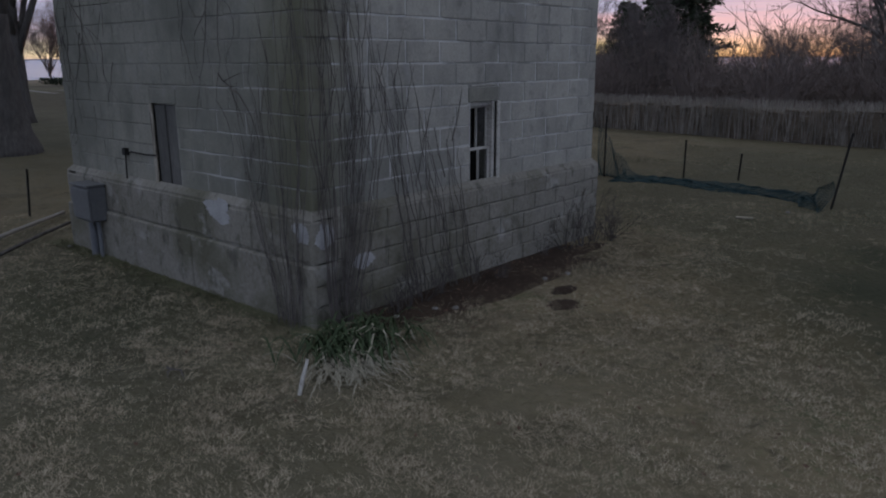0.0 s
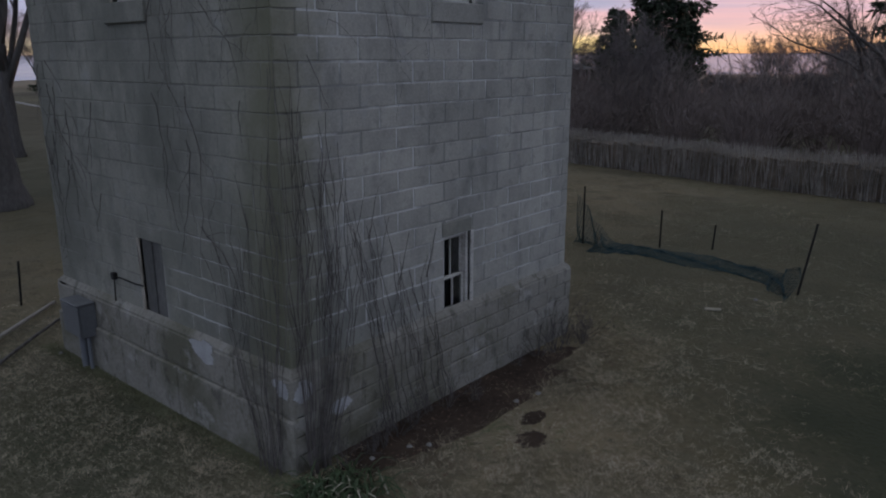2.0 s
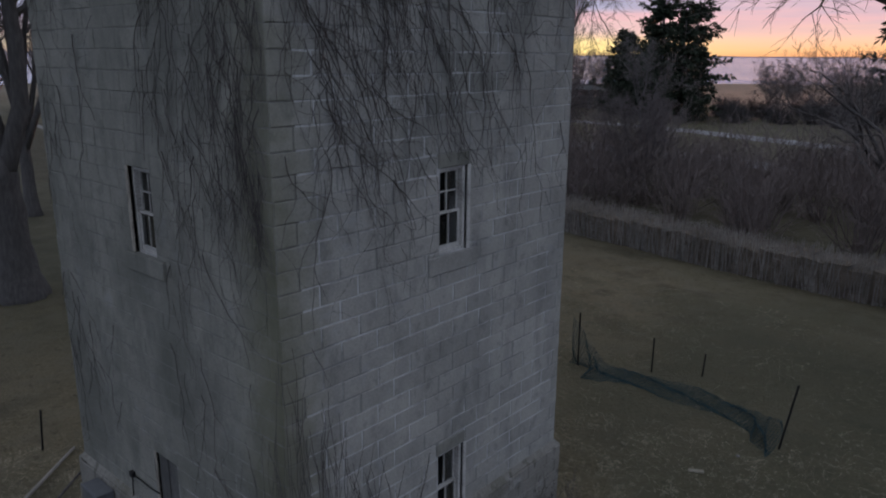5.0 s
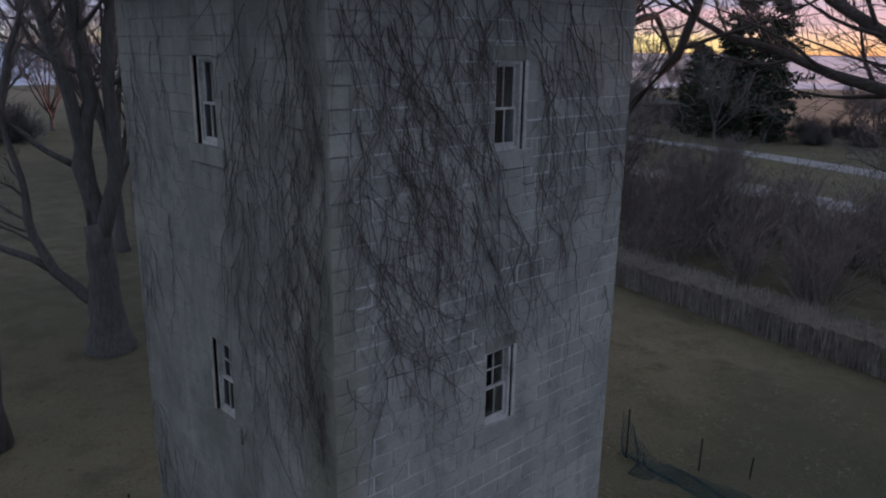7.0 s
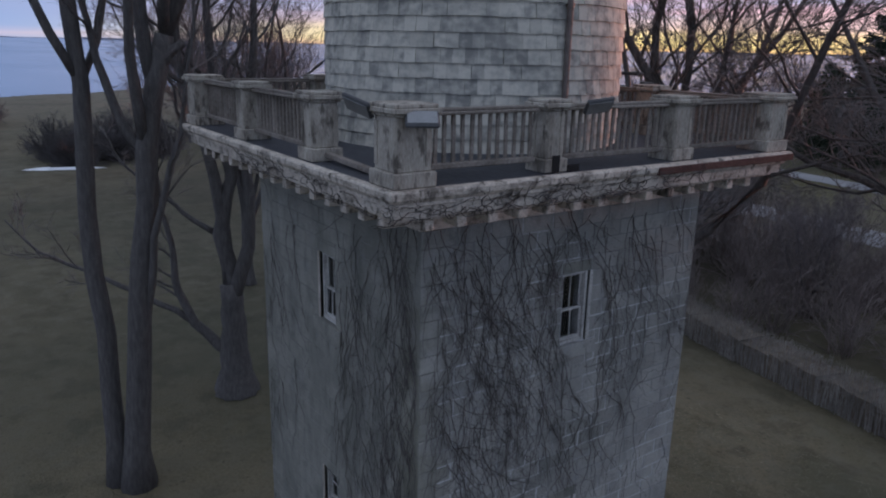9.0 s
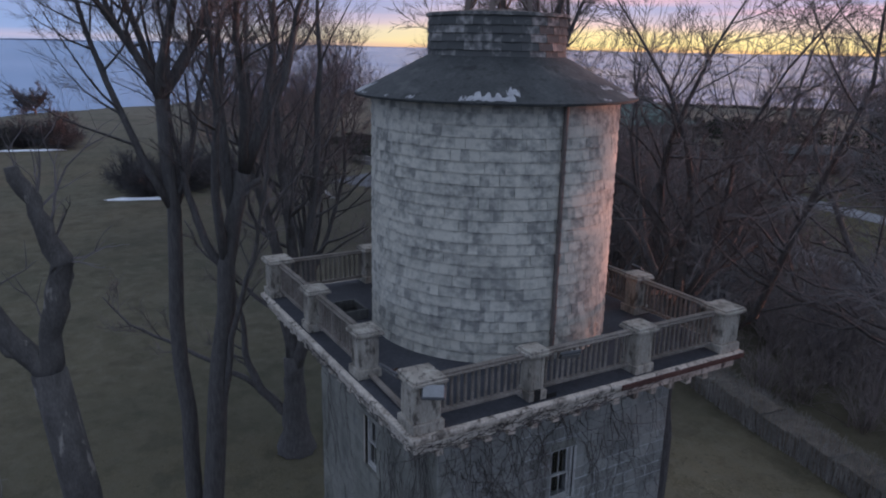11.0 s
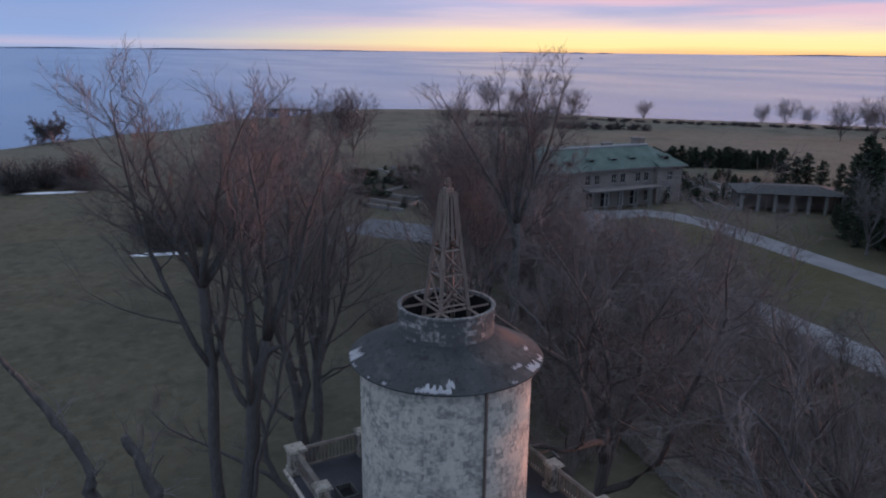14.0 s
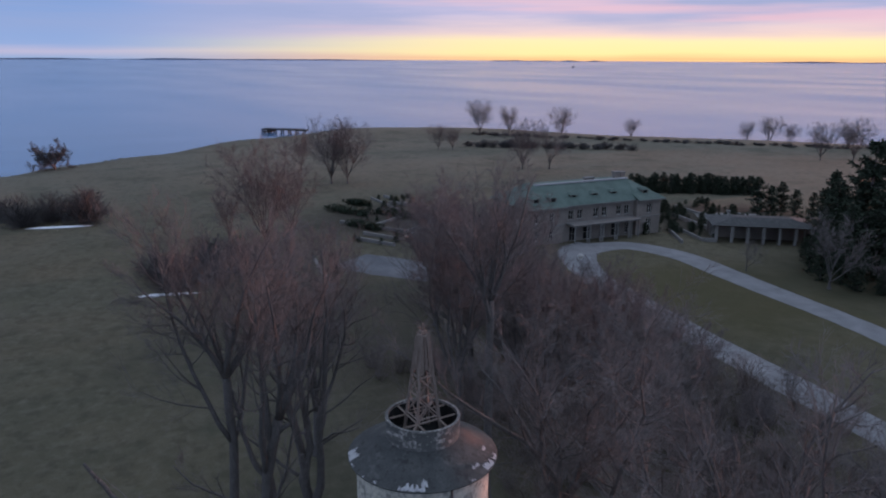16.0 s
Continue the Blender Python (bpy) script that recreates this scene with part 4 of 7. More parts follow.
for k, (x0, y0, x1, y1) in enumerate(((-1.2, -0.45, 1.2, -0.5), (-1.2, 0.5, 1.2, 0.42), (-0.5, -1.2, -0.45, 1.2), (0.5, -1.2, 0.45, 1.2), (-0.9, 0.9, 0.9, -0.9))):
    part("beam", Mesh().tube([(x0, y0, 19.20), (x1, y1, 19.20)], 0.05, 4), MASTWOOD, curb, "grey timber beam across the opening")
# timber mast
mast = part("mast", Mesh().box(-0.19, -0.19, 22.55, 0.19, 0.19, 22.66, None, 0.01), MASTWOOD, tower, "tapering old timber mast frame")


def mast_at(z):
    return 0.50 + (0.14 - 0.50) * (z - 18.9) / (22.8 - 18.9)


for sx in (-1, 1):
    for sy in (-1, 1):
        part("leg", Mesh().tube([(sx * mast_at(18.5), sy * mast_at(18.5), 18.5), (sx * mast_at(22.7), sy * mast_at(22.7), 22.7)], [0.085, 0.06], 4), MASTWOOD, mast)
levels = (19.35, 20.25, 21.0, 21.65)
for k in range(4):
    t = pose(0, 0, 0, 0, 0, 90 * k)
    for z in levels:
        r = mast_at(z)
        part("rail", Mesh().tube([t @ Vector((-r, -r, z)), t @ Vector((r, -r, z))], 0.04, 4), MASTWOOD, mast)
    for z0, z1 in zip(levels, levels[1:]):
        r0, r1 = mast_at(z0), mast_at(z1)
        part("brace", Mesh().tube([t @ Vector((-r0, -r0 + 0.02, z0)), t @ Vector((r1, -r1 + 0.02, z1))], 0.03, 4), MASTWOOD, mast)
        part("brace", Mesh().tube([t @ Vector((r0, -r0 - 0.02, z0)), t @ Vector((-r1, -r1 - 0.02, z1))], 0.03, 4), MASTWOOD, mast)
    for u in (-0.6, 0.0, 0.6):
        r0, r1 = mast_at(21.3), mast_at(22.62)
        part("board", Mesh().tube([t @ Vector((u * r0, -r0 - 0.03, 21.3 - abs(u) * 0.3)), t @ Vector((u * r1, -r1 - 0.03, 22.62))], [0.065, 0.045], 4), MASTWOOD, mast)
part("ladder_pole", Mesh().tube([(0.1, -0.05, 18.9), (0.05, 0.0, 22.0)], 0.03, 5), RUSTY, mast)
head = part("mast_head", Mesh().box(-0.13, -0.13, 22.66, 0.13, 0.13, 22.82, None, 0.02), MASTWOOD, mast)
part("peg", Mesh().box(-0.05, -0.05, 22.82, 0.05, 0.05, 23.10, None, 0.015), MASTWOOD, head)
part("crossbar", Mesh().box(-0.16, -0.03, 22.86, -0.052, 0.03, 22.91), MASTWOOD, head)
part("crossbar", Mesh().box(0.052, -0.03, 22.86, 0.14, 0.03, 22.91), MASTWOOD, head)
for k in range(5):
    part("spike", Mesh().tube([(0, 0, 22.8), (0.17 * math.cos(k * 1.26), 0.17 * math.sin(k * 1.26), 22.98 + 0.03 * (k % 2))], 0.018, 4), MASTWOOD, head)
pipe = Mesh()
pa = radians(-4.5)
pipe.tube([(2.67 * math.cos(pa), 2.67 * math.sin(pa), z) for z in (12.66, 14.3, 16.0, 17.68)], 0.045, 8)
for z in (13.2, 14.8, 16.4):
    pipe.tube([(2.67 * math.cos(pa), 2.67 * math.sin(pa), z), (2.67 * math.cos(pa), 2.67 * math.sin(pa), z + 0.05)], 0.06, 8)
part("downpipe", pipe, RUSTY, tower, "rusty red-brown downpipe")
hatch = Mesh()
for x0, y0, x1, y1 in ((-0.4, -0.3, 0.4, -0.25), (-0.4, 0.25, 0.4, 0.3), (-0.4, -0.25, -0.35, 0.25), (0.35, -0.25, 0.4, 0.25)):
    hatch.box(x0, y0, 0, x1, y1, 0.22)
hatch_ob = part("hatch", hatch, BOARDING, tower, "open wooden roof hatch frame", m=pose(-1.55, -2.75, 12.645))
part("hatch_hole", Mesh().box(-0.35, -0.25, 0.0, 0.35, 0.25, 0.03), DARK, hatch_ob, "dark hatch opening")

build_plinth()
lay_blocks("east", BLOCK, lambda z: z < 11.0, 0.016, 3)
lay_blocks("south", PLASTER, lambda z: z < 5.2, 0.010, 4)

# ---- trees and shrubs ----
def wander(rng, start, way, length, steps, wobble, up=0.0):
    """A crooked line that starts along way and bends upwards."""
    pts, d, p = [Vector(start)], Vector(way).normalized(), Vector(start)
    for _ in range(steps):
        d = (d + Vector((rng.gauss(0, wobble), rng.gauss(0, wobble), rng.gauss(0, wobble) + up))).normalized()
        p = p + d * (length / steps)
        pts.append(p.copy())
    return pts


def off_axis(rng, d, angle):
    """A direction at that angle (radians) from d, turned at random round it."""
    side = d.cross(Vector((rng.uniform(-1, 1), rng.uniform(-1, 1), rng.uniform(-1, 1))))
    side = side.normalized() if side.length > 1e-4 else Vector((1, 0, 0))
    return (d * math.cos(angle) + side * math.sin(angle)).normalized()


def grow(seed, height, r0, fork, limbs, lean=(0.0, 0.0), spread=0.5, twigs=9, fine=3, droop=0.05, limb_steps=8, low=0.25, thick=1.0, join=0.55, boughs=1.0, wob=0.17, lines=(), aside=(-0.59, -0.81)):
    """Trunk with limbs, and crown of fine twigs, of a bare broadleaf tree."""
    rng = random.Random(seed)
    wood, crown = Mesh(), Mesh()
    fz = height * fork
    n = 9
    trunk, rad = [], []
    for i in range(n + 1):
        u = i / n
        z = -0.4 + (fz + 0.4) * u
        k = max(0.0, z) / max(fz, 0.1)
        trunk.append(Vector((lean[0] * fz * k ** 1.3 + rng.gauss(0, 0.025) * u * fz * 0.3, lean[1] * fz * k ** 1.3 + rng.gauss(0, 0.025) * u * fz * 0.3, z)))
        rad.append(r0 * ((1 - 0.35 * u) + 0.62 * math.exp(-max(0, z) / (r0 * 1.1))))
    wood.tube(trunk, rad, 9)
    base_dir = (trunk[-1] - trunk[-2]).normalized()
    first = []
    for i in range(limbs):
        w = 2 * math.pi * (i + rng.uniform(-0.3, 0.3)) / limbs
        t = rng.uniform(0.35, 1.0) * spread
        d = Vector((math.cos(w) * math.sin(t) + base_dir.x * 0.5, math.sin(w) * math.sin(t) + base_dir.y * 0.5, math.cos(t)))
        start = trunk[-1] if i < 3 else trunk[rng.randrange(int(n * join), n + 1)]
        ln = (height - start.z) * rng.uniform(0.8, 1.05)
        pts = wander(rng, start, d, ln, limb_steps, wob, droop)
        ra = rad[-1] * rng.uniform(0.55, 0.8)
        radii = [max(0.018, ra * (1 - 0.88 * k / limb_steps)) for k in range(limb_steps + 1)]
        wood.tube(pts, radii, 6)
        first.append((pts, radii, ln))
    for line, ra, rb in lines:
        # a limb of known bends: offsets to one side and heights
        a0, z0 = line[0]
        k = min(n - 1, max(0, int((z0 + 0.4) / (fz + 0.4) * n)))
        root, pts = trunk[k].lerp(trunk[k + 1], (z0 + 0.4) / (fz + 0.4) * n - k), []
        for (a0, z0), (a1, z1) in zip(line, line[1:]):
            for q in range(3):
                a, z = a0 + (a1 - a0) * q / 3, z0 + (z1 - z0) * q / 3
                pts.append(Vector((root.x + aside[0] * a + rng.gauss(0, 0.04), root.y + aside[1] * a + rng.gauss(0, 0.04), z)))
        pts.append(Vector((root.x + aside[0] * line[-1][0], root.y + aside[1] * line[-1][0], line[-1][1])))
        radii = [ra + (rb - ra) * q / (len(pts) - 1) for q in range(len(pts))]
        wood.tube(pts, radii, 8)
        ln = sum((q - p).length for p, q in zip(pts, pts[1:]))
        if ln > 2:
            first.append((pts, radii, ln * 0.75))
    for pts, radii, ln in first:
        nb = int((6 + ln * 0.95) * boughs)
        for b in range(nb):
            u = low + (1 - low) * (b + rng.random()) / nb
            k = min(len(pts) - 2, int(u * (len(pts) - 1)))
            f = u * (len(pts) - 1) - k
            p = pts[k].lerp(pts[k + 1], f)
            d = (pts[k + 1] - pts[k]).normalized()
            bl = ln * rng.uniform(0.22, 0.42) * (1.15 - 0.6 * u)
            bp = wander(rng, p, off_axis(rng, d, rng.uniform(0.5, 1.05)), bl, 5, 0.16, droop * 1.6)
            br = max(0.012, radii[k] * 0.42)
            brr = [max(0.008, br * (1 - 0.8 * q / 5)) for q in range(6)]
            (wood if br > 0.03 else crown).tube(bp, brr, 4, False)
            for t in range(twigs):
                v = 0.15 + 0.85 * (t + rng.random()) / twigs
                q = min(4, int(v * 5))
                tp = bp[q].lerp(bp[q + 1], v * 5 - q)
                td = (bp[q + 1] - bp[q]).normalized()
                tl = bl * rng.uniform(0.25, 0.5)
                tw = wander(rng, tp, off_axis(rng, td, rng.uniform(0.4, 0.95)), tl, 3, 0.16, droop * 2)
                crown.tube(tw, [0.011 * thick, 0.008 * thick, 0.006 * thick, 0.004 * thick], 3, False)
                for s in range(fine):
                    a = tw[rng.randrange(0, 3)].lerp(tw[rng.randrange(1, 4)], 0.5)
                    e = a + off_axis(rng, (tw[3] - tw[0]).normalized(), rng.uniform(0.3, 0.8)) * tl * rng.uniform(0.35, 0.6) + Vector((0, 0, 0.03 * tl))
                    crown.tube([a, a.lerp(e, 0.55) + Vector((rng.gauss(0, 0.03), rng.gauss(0, 0.03), 0.02)) * tl, e], [0.007 * thick, 0.0055 * thick, 0.003 * thick], 3, False)
    return wood, crown


def shrub(seed, height, width, stems, kids=5, slim=1.0):
    rng = random.Random(seed)
    crown = Mesh()
    for _ in range(stems):
        w, t = rng.uniform(0, 6.283), abs(rng.gauss(0, 0.45))
        start = Vector((math.cos(w), math.sin(w), 0)) * rng.uniform(0, width * 0.22)
        d = Vector((math.cos(w) * math.sin(t), math.sin(w) * math.sin(t), math.cos(t)))
        ln = height * rng.uniform(0.6, 1.05)
        pts = wander(rng, start, d, ln, 4, 0.12, 0.02)
        crown.tube(pts, [q * slim for q in (0.020, 0.016, 0.012, 0.008, 0.005)], 3, False)
        for _ in range(kids):
            k = rng.randrange(1, 4)
            p = pts[k].lerp(pts[k + 1], rng.random())
            b = wander(rng, p, off_axis(rng, (pts[k + 1] - pts[k]).normalized(), rng.uniform(0.4, 0.9)), ln * rng.uniform(0.25, 0.5), 2, 0.15, 0.04)
            crown.tube(b, [q * slim for q in (0.009, 0.007, 0.004)], 3, False)
            for _ in range(2):
                e = b[1] + off_axis(rng, (b[2] - b[1]).normalized(), 0.6) * ln * 0.16
                crown.tube([b[1], e], [0.006 * slim, 0.003 * slim], 3, False)
    return crown


def dome(seed, height, width, stems, kids=7, thick=0.022):
    """A dense rounded bush: stems that fan out from the foot to a domed outline."""
    rng = random.Random(seed)
    crown = Mesh()
    for _ in range(stems):
        w, t = rng.uniform(0, 6.283), math.acos(1 - rng.random() * 0.86)
        edge = 1 / math.sqrt((math.sin(t) / (width / 2)) ** 2 + (math.cos(t) / height) ** 2) * rng.uniform(0.75, 1.06)
        d = Vector((math.cos(w) * math.sin(t), math.sin(w) * math.sin(t), math.cos(t)))
        pts = wander(rng, (rng.gauss(0, 0.3), rng.gauss(0, 0.3), 0), d, edge, 5, 0.10, 0.02)
        crown.tube(pts, [thick * 1.3, thick, thick * 0.8, thick * 0.6, thick * 0.45, thick * 0.3], 3, False)
        for _ in range(kids):
            k = rng.randrange(1, 5)
            p = pts[k].lerp(pts[k + 1], rng.random())
            b = wander(rng, p, off_axis(rng, (pts[k + 1] - pts[k]).normalized(), rng.uniform(0.3, 0.8)), edge * rng.uniform(0.18, 0.4), 2, 0.15, 0.05)
            crown.tube(b, [thick * 0.6, thick * 0.45, thick * 0.25], 3, False)
            for _ in range(2):
                e = b[1] + off_axis(rng, (b[2] - b[1]).normalized(), 0.6) * edge * 0.12
                crown.tube([b[1], e], [thick * 0.4, thick * 0.2], 3, False)
    return crown


def conifer(seed, height, width, rows=16, low=0.04):
    """Trunk, and boughs hung with short needle sprays, with gaps and an uneven outline."""
    rng = random.Random(seed)
    wood, crown = Mesh(), Mesh()
    wood.tube([(0, 0, -0.3), (0.03, 0, height * 0.5), (0, 0.03, height)], [height * 0.022, height * 0.014, 0.02], 7)
    for r in range(rows):
        u = low + (0.97 - low) * (r + rng.random() * 0.8) / rows
        reach = width * 0.5 * (1 - u) ** 0.55 * (0.55 + 0.45 * min(1.0, u * 6)) * rng.uniform(0.55, 1.15) + 0.15
        for b in range(rng.randrange(6, 10)):
            w = rng.uniform(0, 6.283)
            l = reach * rng.uniform(0.55, 1.15)
            pts = wander(rng, (0, 0, u * height), (math.cos(w), math.sin(w), rng.uniform(-0.25, 0.3)), l, 4, 0.12, 0.02)
            wood.tube(pts, [0.05, 0.04, 0.03, 0.02, 0.01], 3, False)
            for s in range(int(14 + l * 11)):
                k = rng.randrange(0, 4)
                p = pts[k].lerp(pts[k + 1], rng.random())
                d = off_axis(rng, (pts[k + 1] - pts[k]).normalized(), rng.uniform(0.3, 1.2))
                ln, wd = rng.uniform(0.3, 0.65) * (0.5 + 0.05 * height), rng.uniform(0.06, 0.14) * (0.5 + 0.05 * height)
                side = d.cross(Vector((rng.uniform(-1, 1), rng.uniform(-1, 1), 1))).normalized() * wd
                e = p + d * ln + Vector((0, 0, -0.12 * ln))
                m = p.lerp(e, 0.5)
                crown.add([p, m + side, e, m - side + Vector((0, 0, 0.03))], [(0, 1, 2, 3)])
    return wood, crown


TREE_KINDS = {}


def tree_kind(name, seed, mat_crown, conif=False, **kw):
    wood, crown = conifer(seed, **kw) if conif else grow(seed, **kw)
    TREE_KINDS[name] = (wood.data("trunk", BARK, True), crown.data("crown", mat_crown))


def plant_tree(kind, x, y, turn=0.0, size=1.0, label="", group="", name="bare_tree", category="tree", z=None):
    ob = thing(name, label, category, (x, y, (ground_z(x, y) if z is None else z) - 0.03), group)
    ob.rotation_euler[2], ob.scale = radians(turn), (size,) * 3
    for nm, me in zip(("trunk", "crown"), TREE_KINDS[kind]):
        part(nm, me, None, ob)
    return ob


tree_kind("maple", 11, TWIG, height=24, r0=0.66, fork=0.20, limbs=2, spread=0.24, twigs=11, fine=4, thick=0.85, boughs=0.8, wob=0.09, low=0.35, lines=(
    (((0, 1.6), (1.0, 2.4), (1.85, 3.4), (2.3, 4.9), (2.35, 6.5), (2.7, 8.5), (2.6, 11.0)), 0.25, 0.05),
    (((1.7, 3.2), (3.9, 4.3), (6.1, 5.2), (7.8, 5.9), (9.0, 7.2)), 0.14, 0.03),
    (((0.3, 6.9), (1.2, 7.4), (2.1, 8.2), (3.6, 9.4), (4.5, 11.0)), 0.13, 0.03),
    (((0, 4.2), (0.25, 6.9), (-0.2, 9.2), (0.0, 11.5), (0.4, 15.0), (0.3, 19.0), (0.8, 23.0)), 0.36, 0.05),
    (((0, 4.2), (-0.85, 6.4), (-0.8, 9.5), (-1.2, 13.0), (-1.6, 18.0), (-1.4, 22.0)), 0.34, 0.05)))
tree_kind("slender", 12, TWIG, height=25.5, r0=0.33, fork=0.66, limbs=9, spread=0.78, twigs=15, fine=5, thick=0.75, droop=0.05, lean=(-0.01, -0.01), low=0.2, join=0.85, wob=0.11)
tree_kind("vee", 19, TWIG, height=25.5, r0=0.36, fork=0.66, limbs=8, spread=0.62, twigs=15, fine=5, thick=0.8, droop=0.05, low=0.2, join=0.85, wob=0.11)
tree_kind("leaning", 13, TWIG, height=24, r0=0.42, fork=0.60, limbs=6, spread=0.5, twigs=12, fine=4, thick=0.75, lean=(0.03, 0.11), join=0.8, wob=0.11, low=0.35, lines=(
    (((0, 5.0), (-0.55, 7.0), (-0.95, 9.2), (-1.7, 11.5), (-2.3, 14.5), (-2.6, 17.0)), 0.15, 0.03),
    (((0, 10.8), (0.7, 12.0), (1.2, 13.7), (1.5, 15.2), (2.0, 18.0), (2.6, 21.0)), 0.17, 0.03),
    (((0, 13.4), (-0.5, 14.0), (-0.85, 14.2)), 0.16, 0.11)))
tree_kind("spreading", 14, TWIG, height=13, r0=0.42, fork=0.24, limbs=9, spread=1.2, twigs=10, fine=3, droop=0.03)
tree_kind("tall_red", 15, REDTWIG, height=24, r0=0.42, fork=0.30, limbs=8, spread=0.52, twigs=14, fine=5, thick=1.15, wob=0.11)
tree_kind("round_red", 16, REDTWIG, height=16, r0=0.30, fork=0.20, limbs=8, spread=0.62, twigs=10, fine=3, thick=1.7, boughs=1.0, wob=0.12)
tree_kind("open", 17, TWIG, height=15, r0=0.30, fork=0.25, limbs=7, spread=0.70, twigs=10, fine=3, thick=1.7, boughs=0.95, wob=0.13)
tree_kind("small", 18, TWIG, height=7, r0=0.13, fork=0.25, limbs=6, spread=0.6, twigs=8, fine=3, thick=1.2)
tree_kind("oak", 22, TWIG, height=23, r0=0.36, fork=0.46, limbs=11, spread=1.0, twigs=14, fine=4, thick=0.95, droop=0.03, join=0.78, wob=0.19)
tree_kind("wide_oak", 23, TWIG, height=18.5, r0=0.5, fork=0.42, limbs=15, spread=1.25, twigs=12, fine=4, thick=1.1, droop=0.03, join=0.8)
tree_kind("far_round", 24, REDTWIG, height=16, r0=0.26, fork=0.16, limbs=13, spread=0.66, twigs=10, fine=4, thick=1.35, boughs=0.95, wob=0.10, droop=0.03, join=0.45)
tree_kind("far_low", 25, BUSHTWIG, height=9.5, r0=0.3, fork=0.22, limbs=18, spread=1.35, twigs=18, fine=5, thick=3.2, droop=0.0, boughs=0.9)
tree_kind("pine", 31, NEEDLE, conif=True, height=17, width=11.0, rows=22)
tree_kind("cedar", 32, NEEDLE, conif=True, height=7, width=5.6, rows=14, low=0.0)
tree_kind("cedar_tall", 33, NEEDLE, conif=True, height=13, width=9.0, rows=20, low=0.0)

plant_tree("maple", -17.2, 0.95, 0, 1.0, "big grey-barked bare tree with several rising stems on the lawn")
plant_tree("slender", -12.75, -4.57, 0, 1.0, "tall slender bare tree with a long clean trunk")
plant_tree("leaning", -12.2, -4.12, 0, 1.0, "tall bare tree with a leaning trunk that forks high")
plant_tree("vee", -16.5, 14.2, 70, 1.0, "tall slim bare tree with upright forked limbs behind the tower")
plant_tree("tall_red", -29.0, 19.5, 10, 0.9, "tall bare tree with a reddish crown behind the tower")
plant_tree("tall_red", -36.0, 25.0, 120, 0.8, "tall bare tree with a reddish crown among others")
plant_tree("tall_red", -31.0, 6.5, 200, 0.84, "tall bare many-stemmed tree on the lawn")
plant_tree("round_red", -56.0, 40.0, 15, 0.9, "bare reddish tree before the mansion")
plant_tree("round_red", -63.0, 50.0, 130, 0.8, "bare reddish tree before the mansion")
plant_tree("open", -36.0, 47.0, 170, 0.6, "bare tree with thin branches in the thicket")
plant_tree("tall_red", -54.0, 31.0, 200, 0.72, "bare reddish tree before the mansion")
plant_tree("oak", -2.9, 9.6, 20, 1.0, "bare spreading tree with long crooked limbs close behind the tower")
plant_tree("wide_oak", 7.8, 13.2, 75, 1.15, "bare wide-spreading tree with heavy crooked limbs over the lawn")
plant_tree("spreading", 2.0, 35.0, 200, 0.85, "bare spreading tree with low crooked limbs beyond the hedge")
for i, (x, y, s) in enumerate(((-17, 29, 0.9), (-10, 31.5, 0.4), (-25, 26, 0.95), (-33, 29, 0.85), (-40, 33, 0.75), (-47, 37, 0.7), (-23, 37, 0.7), (-30, 33, 0.8), (-27, 43, 0.62), (-34, 37, 0.65), (-27, 30, 0.9), (-38, 45, 0.66), (-20, 34, 0.75), (-14, 41, 0.35), (-48, 44, 0.66), (-31, 41, 0.66), (-42, 43, 0.64), (-25, 34, 0.75), (-35, 42, 0.64), (-22, 41, 0.55), (-45, 39, 0.7), (-43, 38, 0.6))):
    plant_tree("open" if i % 2 == 0 else "round_red", x, y, i * 71, s, "thin bare tree standing in the thicket", "thicket trees")
plant_tree("small", -17.8, 51.5, 30, 0.75, "small bare tree beside the drive")
plant_tree("small", -52.1, 88.2, 90, 0.8, "small bare tree beside the drive")
plant_tree("open", -39.5, 91.0, 45, 0.75, "bare thin tree beside dark evergreens")
for i, (x, y, k, s) in enumerate(((-104, 24, "far_round", 1.15), (-114, 20, "round_red", 0.62), (-205, 66, "far_round", 0.75), (-171, 63, "far_round", 1.1), (-169, 67, "far_round", 1.0), (-172, 130, "far_round", 0.95), (-168, 138, "open", 1.0),
                                  (-242, 138, "far_round", 0.62), (-239, 143, "far_round", 0.55), (-147, 251, "far_round", 0.85), (-142, 264, "far_round", 0.95), (-110, 31, "round_red", 0.8))):
    plant_tree(k, x, y, i * 67, s, "bare tree standing on the far lawn", "trees on the far lawn")
for i, (x, y, s) in enumerate(((-287, 187, 1.05), (-289, 206, 0.8), (-266, 222, 0.85), (-255, 258, 0.6), (-219, 300, 0.65), (-212, 308, 0.8), (-206, 316, 0.6), (-165, 297, 0.6))):
    plant_tree("far_round", x, y, i * 50, s, "bare tree on the shore against the sea", "trees along the shore")
plant_tree("far_low", -255.0, -3.0, 0, 1.0, "lone bare round-topped tree above the water", "")
